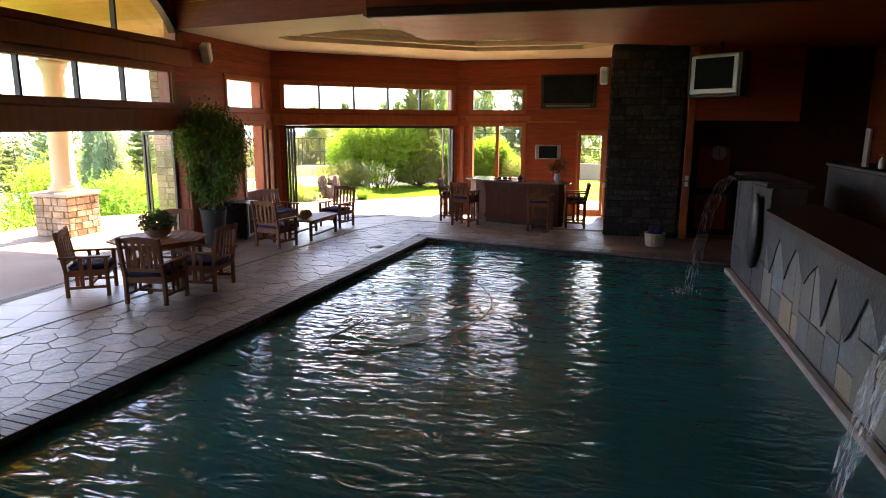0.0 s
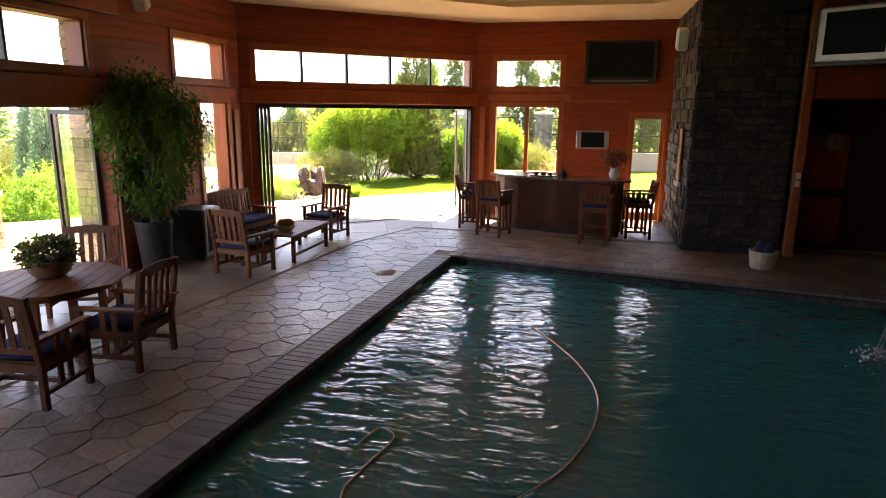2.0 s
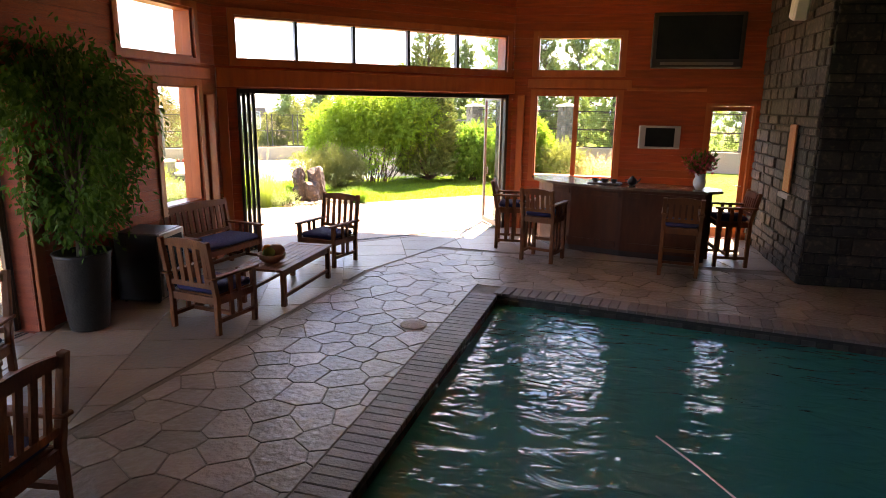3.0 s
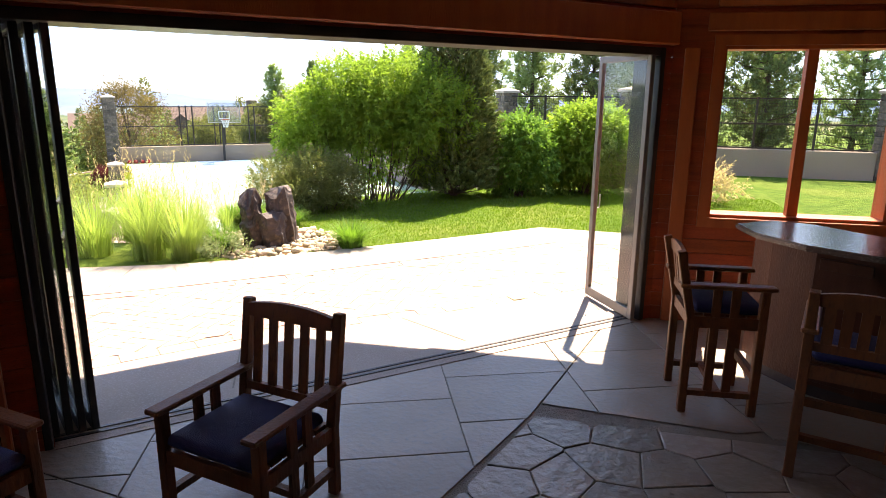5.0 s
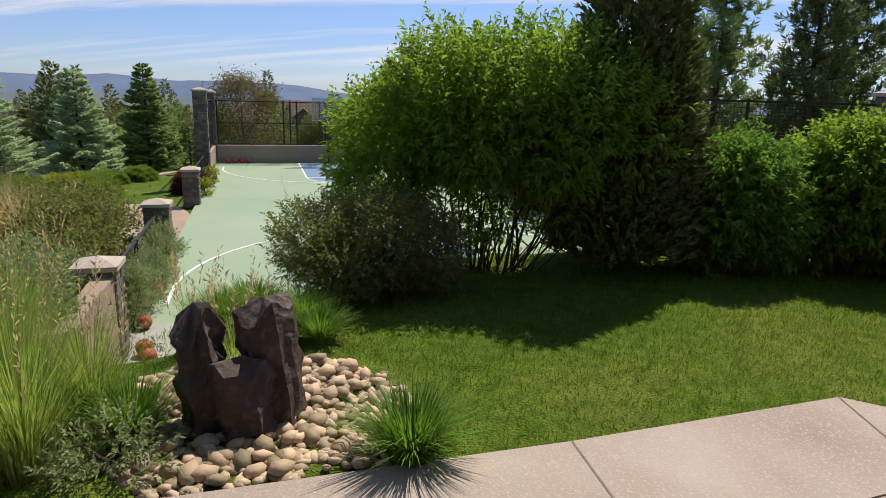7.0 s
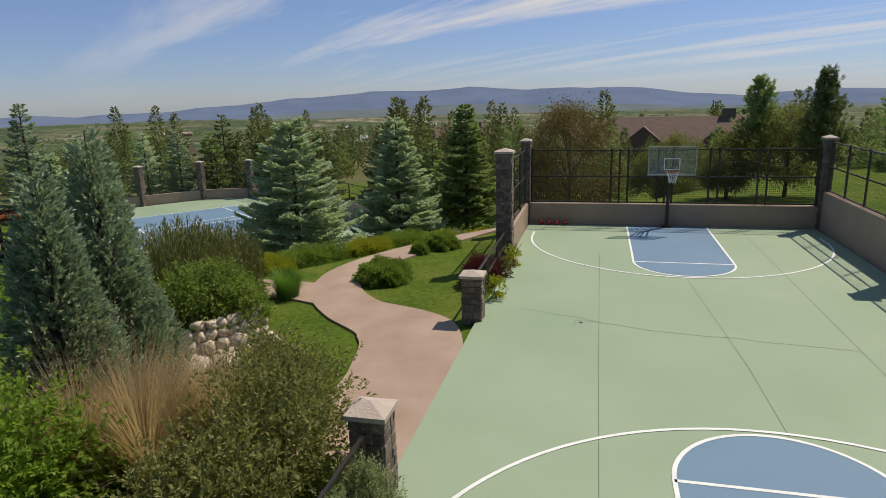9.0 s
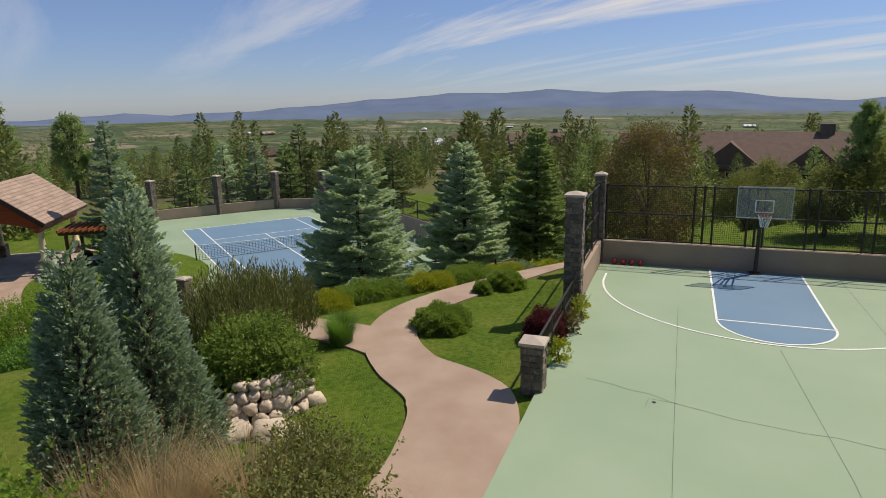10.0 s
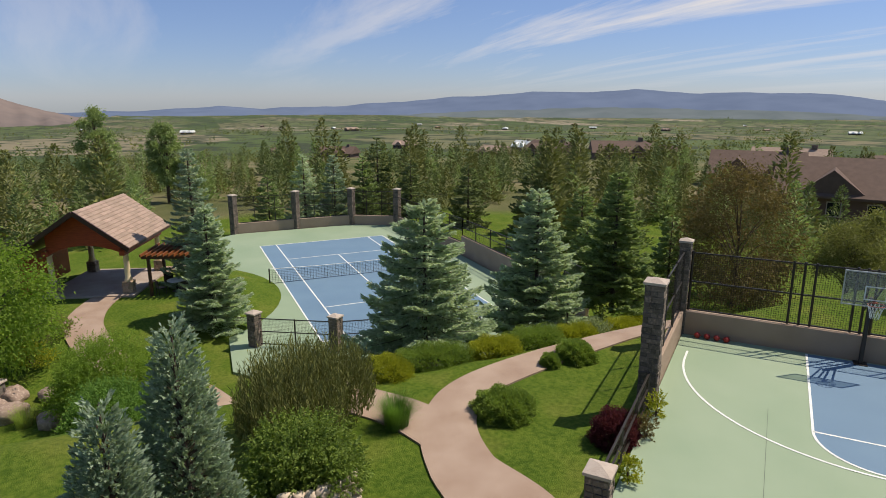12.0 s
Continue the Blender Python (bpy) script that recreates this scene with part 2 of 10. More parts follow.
M["screen"] = mat("screen", (0.012, 0.016, 0.018), (0.018, 0.022, 0.024), 0.6, 3, spec=0.03)
M["cushion"] = mat("cushion", (0.022, 0.02, 0.075), (0.03, 0.028, 0.095), 0.9, 12, 0.4, 200)
M["clay"] = mat("clay", (0.42, 0.23, 0.13), (0.32, 0.17, 0.10), 0.75, 6, 0.3, 40)
M["pot_grey"] = mat("pot_grey", (0.032, 0.029, 0.026), (0.022, 0.020, 0.018), 0.5, 5, 0.3, 40, spec=0.3)
M["wicker"] = mat("wicker", (0.52, 0.44, 0.32), (0.40, 0.33, 0.23), 0.8, 12, 0.6, 90)
M["bark"] = mat("bark", (0.11, 0.075, 0.05), (0.06, 0.042, 0.03), 0.9, 6, 0.9, 30, stretch=(1, 1, 0.3))
M["soil"] = mat("soil", (0.12, 0.085, 0.06), (0.08, 0.055, 0.04), 0.95, 5, 0.8, 50)
M["roof_tile"] = mat("roof_tile", (0.34, 0.252, 0.195), (0.27, 0.195, 0.15), 0.85, 2, 0.5, 30, per_piece=0.15, island=True)
M["roof_brown"] = mat("roof_brown", (0.13, 0.085, 0.065), (0.10, 0.065, 0.05), 0.9, 1.5, 0.6, 25, per_piece=0.12, island=True)
M["white_rock"] = mat("white_rock", (0.48, 0.40, 0.30), (0.36, 0.30, 0.23), 0.9, 2.5, 0.9, 12, c3=(0.54, 0.47, 0.38), per_piece=0.25, island=True)
M["brown_rock"] = mat("brown_rock", (0.30, 0.225, 0.18), (0.20, 0.145, 0.115), 0.9, 2.5, 0.9, 12, c3=(0.40, 0.33, 0.27), per_piece=0.25, island=True)
M["pebble"] = mat("pebble", (0.42, 0.33, 0.215), (0.32, 0.25, 0.17), 0.75, 3, 0.3, 40, per_piece=0.5, island=True)
M["basalt"] = mat("basalt", (0.072, 0.046, 0.036), (0.040, 0.029, 0.025), 0.75, 3.5, 1.0, 16, c3=(0.13, 0.085, 0.062))
M["orange_ball"] = mat("orange_ball", (0.42, 0.085, 0.035), (0.34, 0.065, 0.03), 0.6, 8, 0.2, 200)
M["leaf_lime"] = leaf_mat("leaf_lime", (0.190, 0.298, 0.048), (0.130, 0.215, 0.038), through=0.5)
M["leaf_green"] = leaf_mat("leaf_green", (0.142, 0.273, 0.052), (0.095, 0.190, 0.043))
M["leaf_isle"] = leaf_mat("leaf_isle", (0.172, 0.250, 0.055), (0.118, 0.180, 0.042), through=0.4)
M["leaf_olive"] = leaf_mat("leaf_olive", (0.191, 0.209, 0.070), (0.140, 0.151, 0.056))
M["leaf_rust"] = leaf_mat("leaf_rust", (0.150, 0.112, 0.048), (0.105, 0.105, 0.040))
M["leaf_yellow"] = leaf_mat("leaf_yellow", (0.31, 0.33, 0.033), (0.205, 0.245, 0.03))
M["leaf_box"] = leaf_mat("leaf_box", (0.190, 0.280, 0.055), (0.125, 0.195, 0.040))
M["leaf_purple"] = leaf_mat("leaf_purple", (0.109, 0.026, 0.035), (0.065, 0.019, 0.026))
M["leaf_house"] = leaf_mat("leaf_house", (0.072, 0.145, 0.029), (0.043, 0.102, 0.022))
M["needle_blue"] = leaf_mat("needle_blue", (0.310, 0.400, 0.285), (0.205, 0.280, 0.195), through=0.25)
M["needle_green"] = leaf_mat("needle_green", (0.255, 0.340, 0.135), (0.170, 0.240, 0.092), through=0.3)
M["needle_pale"] = leaf_mat("needle_pale", (0.415, 0.505, 0.365), (0.290, 0.375, 0.245), through=0.36)
M["needle_dark"] = leaf_mat("needle_dark", (0.165, 0.212, 0.082), (0.115, 0.155, 0.060), through=0.15)
M["leaf_sage"] = leaf_mat("leaf_sage", (0.265, 0.320, 0.165), (0.190, 0.240, 0.115), through=0.25)
M["straw"] = leaf_mat("straw", (0.460, 0.350, 0.230), (0.330, 0.245, 0.150), through=0.5)
M["blade"] = leaf_mat("blade", (0.235, 0.330, 0.085), (0.330, 0.330, 0.135), through=0.55)
M["petal"] = leaf_mat("petal", (0.450, 0.100, 0.120), (0.300, 0.050, 0.080))
M["petal_orange"] = leaf_mat("petal_orange", (0.550, 0.180, 0.030), (0.600, 0.350, 0.030))
M["red_ball"] = mat("red_ball", (0.40, 0.03, 0.025), (0.32, 0.025, 0.02), 0.5, 8)
M["ground_lens"] = mat("ground_lens", (0.75, 0.66, 0.40), (0.68, 0.60, 0.38), 0.5, 8)
M["glass"] = glass_mat("glass")


def water_mat():
    m = mat("water", (0.016, 0.235, 0.215), (0.013, 0.18, 0.175), 0.02, 0.25, spec=0.75)
    nt = m.node_tree
    b = nt.nodes["Principled BSDF"]
    b.inputs["IOR"].default_value = 1.33
    geo = nt.nodes.new("ShaderNodeNewGeometry")
    mp = nt.nodes.new("ShaderNodeMapping")
    mp.inputs["Rotation"].default_value = (0, 0, radians(12))
    mp.inputs["Scale"].default_value = (0.9, 2.0, 1)
    nt.links.new(geo.outputs["Position"], mp.inputs[0])
    n = nt.nodes.new("ShaderNodeTexNoise")
    n.inputs["Scale"].default_value, n.inputs["Detail"].default_value, n.inputs["Distortion"].default_value = 2.6, 2.5, 0.9
    nt.links.new(mp.outputs[0], n.inputs["Vector"])
    bp = nt.nodes.new("ShaderNodeBump")
    bp.inputs["Strength"].default_value, bp.inputs["Distance"].default_value = 0.50, 0.055
    nt.links.new(n.outputs["Fac"], bp.inputs["Height"])
    nt.links.new(bp.outputs[0], b.inputs["Normal"])
    return m


def acrylic_mat():
    """Scuffed clear sheet: mostly see-through with a pale bloom."""
    m = glass_mat("acrylic", (0.85, 0.88, 0.88))
    nt = m.node_tree
    d = nt.nodes.new("ShaderNodeBsdfDiffuse")
    d.inputs["Color"].default_value = (0.55, 0.58, 0.58, 1)
    ms = nt.nodes.new("ShaderNodeMixShader")
    ms.inputs[0].default_value = 0.13
    out = nt.nodes["Material Output"]
    nt.links.new(out.inputs["Surface"].links[0].from_socket, ms.inputs[1])
    nt.links.new(d.outputs[0], ms.inputs[2])
    nt.links.new(ms.outputs[0], out.inputs["Surface"])
    return m


M["acrylic"] = acrylic_mat()
M["water"] = water_mat()


def fall_mat():
    m = glass_mat("falling_water", (0.93, 0.96, 0.97))
    nt = m.node_tree
    d = nt.nodes.new("ShaderNodeBsdfDiffuse")
    d.inputs["Color"].default_value = (0.75, 0.8, 0.82, 1)
    geo = nt.nodes.new("ShaderNodeNewGeometry")
    mp = nt.nodes.new("ShaderNodeMapping")
    mp.inputs["Scale"].default_value = (20, 20, 2.0)
    nt.links.new(geo.outputs["Position"], mp.inputs[0])
    n = nt.nodes.new("ShaderNodeTexNoise")
    n.inputs["Scale"].default_value = 1.6
    nt.links.new(mp.outputs[0], n.inputs["Vector"])
    r = nt.nodes.new("ShaderNodeMapRange")
    r.inputs["From Min"].default_value, r.inputs["From Max"].default_value, r.inputs["To Max"].default_value = 0.42, 0.68, 0.72
    nt.links.new(n.outputs["Fac"], r.inputs["Value"])
    out = nt.nodes["Material Output"]
    first = out.inputs["Surface"].links[0].from_socket
    ms = nt.nodes.new("ShaderNodeMixShader")
    nt.links.new(r.outputs[0], ms.inputs[0])
    nt.links.new(first, ms.inputs[1])
    nt.links.new(d.outputs[0], ms.inputs[2])
    nt.links.new(ms.outputs[0], out.inputs["Surface"])
    return m


M["fall"] = fall_mat()


def ground_mat():
    """Mown lawn close by, dry scrub on the slopes, field patches in the valley, blue-grey hills."""
    m = bpy.data.materials.new("ground")
    m.use_nodes = True
    nt = m.node_tree
    L, N = nt.links.new, nt.nodes.new
    b = nt.nodes["Principled BSDF"]
    b.inputs["Roughness"].default_value = 0.95
    b.inputs["Specular IOR Level"].default_value = 0.1
    geo = N("ShaderNodeNewGeometry")
    pos = geo.outputs["Position"]

    def noise_tex(scale, detail=4.0, vec=pos):
        n = N("ShaderNodeTexNoise")
        n.inputs["Scale"].default_value, n.inputs["Detail"].default_value = scale, detail
        L(vec, n.inputs["Vector"])
        return n.outputs["Fac"]

    def ramp(fac, stops):
        r = N("ShaderNodeValToRGB")
        e = r.color_ramp.elements
        e[0].position, e[0].color = stops[0][0], (*stops[0][1], 1)
        e[1].position, e[1].color = stops[-1][0], (*stops[-1][1], 1)
        for p, c in stops[1:-1]:
            q = e.new(p)
            q.color = (*c, 1)
        L(fac, r.inputs[0])
        return r.outputs[0]

    def rng(v, a, bb):
        r = N("ShaderNodeMapRange")
        r.inputs["From Min"].default_value, r.inputs["From Max"].default_value = a, bb
        L(v, r.inputs["Value"])
        return r.outputs[0]

    def mixc(f, a, bb):
        x = N("ShaderNodeMix")
        x.data_type = "RGBA"
        L(f, x.inputs["Factor"])
        L(a, x.inputs["A"])
        L(bb, x.inputs["B"])
        return x.outputs["Result"]

    lawn = ramp(noise_tex(0.5, 8), [(0.32, (0.052, 0.112, 0.010)), (0.5, (0.085, 0.148, 0.015)), (0.66, (0.160, 0.185, 0.035))])
    lawn2 = ramp(noise_tex(7, 8), [(0.36, (0.045, 0.090, 0.010)), (0.64, (0.15, 0.20, 0.032))])
    x = N("ShaderNodeMix")
    x.data_type = "RGBA"
    x.inputs["Factor"].default_value = 0.5
    L(lawn, x.inputs["A"])
    L(lawn2, x.inputs["B"])
    lawn = x.outputs["Result"]
    scrub = ramp(noise_tex(0.08, 9), [(0.3, (0.065, 0.085, 0.03)), (0.5, (0.12, 0.125, 0.055)), (0.7, (0.20, 0.175, 0.10))])
    vor = N("ShaderNodeTexVoronoi")
    mp = N("ShaderNodeMapping")
    mp.inputs["Scale"].default_value = (0.0035, 0.006, 0.001)
    mp.inputs["Rotation"].default_value = (0, 0, radians(25))
    L(pos, mp.inputs[0])
    L(mp.outputs[0], vor.inputs["Vector"])
    vor.inputs["Scale"].default_value = 1.0
    sepc = N("ShaderNodeSeparateColor")
    L(vor.outputs["Color"], sepc.inputs[0])
    field = ramp(sepc.outputs[0], [(0.0, (0.055, 0.085, 0.035)), (0.35, (0.078, 0.112, 0.042)), (0.62, (0.105, 0.128, 0.058)), (0.85, (0.165, 0.15, 0.092)), (1.0, (0.30, 0.26, 0.19))])
    speck = rng(noise_tex(0.03, 9), 0.50, 0.56)
    dk = N("ShaderNodeRGB")
    dk.outputs[0].default_value = (0.045, 0.06, 0.035, 1)
    field = mixc(speck, field, dk.outputs[0])
    # distance from the gardens
    ln = N("ShaderNodeVectorMath")
    ln.operation = "DISTANCE"
    L(pos, ln.inputs[0])
    ln.inputs[1].default_value = (-35, 32, -5)
    dist = ln.outputs["Value"]
    wob = N("ShaderNodeMath")
    wob.operation = "MULTIPLY_ADD"
    L(noise_tex(0.05, 4), wob.inputs[0])
    wob.inputs[1].default_value = 30
    L(dist, wob.inputs[2])
    col = mixc(rng(wob.outputs[0], 66, 74), lawn, scrub)
    col = mixc(rng(dist, 170, 300), col, field)
    L(col, b.inputs["Base Color"])
    bp = N("ShaderNodeBump")
    bp.inputs["Strength"].default_value, bp.inputs["Distance"].default_value = 0.9, 0.06
    L(noise_tex(45, 3), bp.inputs["Height"])
    L(bp.outputs[0], b.inputs["Normal"])
    return m


M["ground"] = ground_mat()

# ---- building helpers ----
def link_mesh(name, bm, material, parent=None, label="", smooth=False):
    me = bpy.data.meshes.new(name)
    bm.to_mesh(me)
    bm.free()
    if smooth:
        me.shade_smooth()
    me.materials.append(M[material])
    ob = new(name, me)
    if parent is not None:
        ob.parent = parent
    if label:
        tagged(ob, label)
    return ob


def part(name, bm, material, parent, label="", smooth=False):
    return link_mesh(name, bm, material, parent, label, smooth)


def raw_mesh(name, verts, faces, material, parent=None, smooth=False, label=""):
    me = bpy.data.meshes.new(name)
    me.from_pydata(verts if isinstance(verts, list) else verts.tolist(), [], faces if isinstance(faces, list) else faces.tolist())
    if smooth:
        me.shade_smooth()
    me.materials.append(M[material])
    ob = new(name, me)
    if parent is not None:
        ob.parent = parent
    if label:
        tagged(ob, label)
    return ob


def piece(name, me, parent, m=None):
    """One of many pieces that share a mesh."""
    ob = new(name, me)
    ob.parent = parent
    if m is not None:
        ob.matrix_basis = m
    return ob


def mesh_of(name, bm, material):
    me = bpy.data.meshes.new(name)
    bm.to_mesh(me)
    bm.free()
    me.materials.append(M[material])
    return me


def thing(name, m, label, category, group="", kind=""):
    ob = new(name)
    ob.empty_display_size = 0.2
    ob.matrix_basis = m
    return tagged(ob, label, category, group, kind)


def B():
    return bmesh.new()


def box(bm, x0, x1, y0, y1, z0, z1, bevel=0.0, m=None):
    vs = [bm.verts.new((x, y, z)) for z in (z0, z1) for x, y in ((x0, y0), (x1, y0), (x1, y1), (x0, y1))]
    fs = [bm.faces.new([vs[i] for i in f]) for f in ((3, 2, 1, 0), (4, 5, 6, 7), (0, 1, 5, 4), (1, 2, 6, 5), (2, 3, 7, 6), (3, 0, 4, 7))]
    if m is not None:
        for v in vs:
            v.co = m @ v.co
    if bevel:
        es = {e for f in fs for e in f.edges}
        bmesh.ops.bevel(bm, geom=list(es), offset=bevel, segments=1, affect="EDGES", clamp_overlap=True)
    return bm


def bar(bm, p, q, w, d, bevel=0.0, up=(0, 0, 1)):
    """A square-section bar from p to q, w wide and d deep."""
    p, q = Vector(p), Vector(q)
    z = (q - p).normalized()
    u = Vector(up)
    if abs(z.dot(u)) > 0.95:
        u = Vector((0, 1, 0))
    x = u.cross(z).normalized()
    y = z.cross(x)
    m = Matrix((x, y, z)).transposed().to_4x4()
    m.translation = p
    return box(bm, -w / 2, w / 2, -d / 2, d / 2, 0, (q - p).length, bevel, m)


def tube(bm, pts, radii, sides=8, cap=True):
    """A round tube along points with a radius at each."""
    rings = []
    pts = [Vector(p) for p in pts]
    for i, p in enumerate(pts):
        d = (pts[min(i + 1, len(pts) - 1)] - pts[max(i - 1, 0)]).normalized()
        u = Vector((0, 0, 1)) if abs(d.z) < 0.9 else Vector((1, 0, 0))
        x = u.cross(d).normalized()
        y = d.cross(x)
        r = radii[i] if isinstance(radii, (list, tuple)) else radii
        rings.append([bm.verts.new(p + (x * math.cos(a) + y * math.sin(a)) * r) for a in (2 * math.pi * k / sides for k in range(sides))])
    for a, b in zip(rings, rings[1:]):
        for k in range(sides):
            bm.faces.new((a[k], a[(k + 1) % sides], b[(k + 1) % sides], b[k]))
    if cap:
        bm.faces.new(rings[0][::-1])
        bm.faces.new(rings[-1])
    return bm


def lathe(bm, profile, sides=20, cx=0, cy=0):
    """A turned body from (radius, z) pairs."""
    rings = [[bm.verts.new((cx + r * math.cos(2 * math.pi * k / sides), cy + r * math.sin(2 * math.pi * k / sides), z)) for k in range(sides)] for r, z in profile]
    for a, b in zip(rings, rings[1:]):
        for k in range(sides):
            bm.faces.new((a[k], a[(k + 1) % sides], b[(k + 1) % sides], b[k]))
    bm.faces.new(rings[0][::-1])
    bm.faces.new(rings[-1])
    return bm


def prism(bm, poly, z0, z1, m=None):
    """An upright prism over a counter-clockwise outline."""
    lo = [bm.verts.new((x, y, z0)) for x, y in poly]
    hi = [bm.verts.new((x, y, z1)) for x, y in poly]
    if m is not None:
        for v in lo + hi:
            v.co = m @ v.co
    bm.faces.new(lo[::-1])
    bm.faces.new(hi)
    n = len(poly)
    for i in range(n):
        bm.faces.new((lo[i], lo[(i + 1) % n], hi[(i + 1) % n], hi[i]))
    return bm


def blob(bm, centre, size, seed, rough=0.25, sub=2):
    """An uneven stone."""
    r = random.Random(seed)
    g = bmesh.ops.create_icosphere(bm, subdivisions=sub, radius=1.0)
    off = Vector((r.uniform(-50, 50), r.uniform(-50, 50), r.uniform(-50, 50)))
    turn = Euler((r.uniform(-0.4, 0.4), r.uniform(-0.4, 0.4), r.uniform(0, 6.3))).to_matrix()
    for v in g["verts"]:
        d = 1 + rough * noise.noise(v.co * 1.3 + off) + 0.4 * rough * noise.noise(v.co * 3 + off)
        c = Vector((v.co.x * size[0], v.co.y * size[1], v.co.z * size[2])) * d
        v.co = turn @ c + Vector(centre)
    return bm


def clip_poly(poly, a, b, c):
    """Keep the side a*x + b*y <= c."""
    out = []
    n = len(poly)
    for i in range(n):
        p, q = poly[i], poly[(i + 1) % n]
        dp, dq = a * p[0] + b * p[1] - c, a * q[0] + b * q[1] - c
        if dp <= 0:
            out.append(p)
        if (dp < 0 < dq) or (dq < 0 < dp):
            t = dp / (dp - dq)
            out.append((p[0] + t * (q[0] - p[0]), p[1] + t * (q[1] - p[1])))
    return out


def cells(seeds, outline, reach, gap):
    """Voronoi cells round the seeds, shrunk by the gap, inside a convex outline (counter-clockwise)."""
    S = np.array(seeds)
    res = []
    for i, (x, y) in enumerate(seeds):
        poly = [(x - reach, y - reach), (x + reach, y - reach), (x + reach, y + reach), (x - reach, y + reach)]
        d = np.hypot(S[:, 0] - x, S[:, 1] - y)
        for j in np.argsort(d)[1:22]:
            if d[j] > 2 * reach:
                break
            nx, ny = (S[j] - S[i]) / d[j]
            poly = clip_poly(poly, nx, ny, nx * (S[i][0] + S[j][0]) / 2 + ny * (S[i][1] + S[j][1]) / 2 - gap / 2)
            if not poly:
                break
        for k in range(len(outline)):
            if not poly:
                break
            p, q = outline[k], outline[(k + 1) % len(outline)]
            ex, ey = q[0] - p[0], q[1] - p[1]
            l = math.hypot(ex, ey)
            nx, ny = ey / l, -ex / l
            poly = clip_poly(poly, nx, ny, nx * p[0] + ny * p[1])
        if len(poly) > 2:
            ar = 0.5 * sum(poly[k][0] * poly[(k + 1) % len(poly)][1] - poly[(k + 1) % len(poly)][0] * poly[k][1] for k in range(len(poly)))
            if ar > 0.004:
                res.append(poly)
    return res


def stone_mesh(name, poly, z0, z1, material, bevel=0.012):
    """A stone slab with a softened upper edge, its origin at its middle."""
    cx, cy = sum(p[0] for p in poly) / len(poly), sum(p[1] for p in poly) / len(poly)
    bm = B()
    lo = [bm.verts.new((x - cx, y - cy, z0)) for x, y in poly]
    mid = [bm.verts.new((x - cx, y - cy, z1 - bevel * 0.6)) for x, y in poly]
    hi = []
    for x, y in poly:
        dx, dy = cx - x, cy - y
        l = math.hypot(dx, dy) or 1
        hi.append(bm.verts.new((x - cx + dx / l * bevel * 1.4, y - cy + dy / l * bevel * 1.4, z1)))
    n = len(poly)
    for a, b in ((lo, mid), (mid, hi)):
        for i in range(n):
            bm.faces.new((a[i], a[(i + 1) % n], b[(i + 1) % n], b[i]))
    bm.faces.new(hi)
    return mesh_of(name, bm, material), Vector((cx, cy, 0))


# court frame: u along the far end, v towards the house
CO, CU, CV = (-31.4, 45.15), (0.777, 0.63), (0.63, -0.777)
COURT_Z, TENNIS_Z = -1.68, -5.45


def court(u, v):
    return (CO[0] + u * CU[0] + v * CV[0], CO[1] + u * CU[1] + v * CV[1])


COURT_M = Matrix(((CU[0], CV[0], 0, CO[0]), (CU[1], CV[1], 0, CO[1]), (0, 0, 1, COURT_Z), (0, 0, 0, 1)))
# (u, v) runs clockwise seen from above, so outlines given in it are turned round where they are made


def smooth01(a, b, x):
    t = min(1.0, max(0.0, (x - a) / (b - a)))
    return t * t * (3 - 2 * t)


def seg_dist(px, py, ax, ay, bx, by):
    dx, dy = bx - ax, by - ay
    t = max(0, min(1, ((px - ax) * dx + (py - ay) * dy) / (dx * dx + dy * dy)))
    return math.hypot(px - ax - t * dx, py - ay - t * dy)


def rect_dist(x, y, x0, x1, y0, y1):
    return math.hypot(max(x0 - x, 0, x - x1), max(y0 - y, 0, y - y1))


def court_dist(x, y):
    dx, dy = x - CO[0], y - CO[1]
    u, v = dx * CU[0] + dy * CU[1], dx * CV[0] + dy * CV[1]
    return rect_dist(u, v, -0.15, 11.3, -0.2, 25.3)


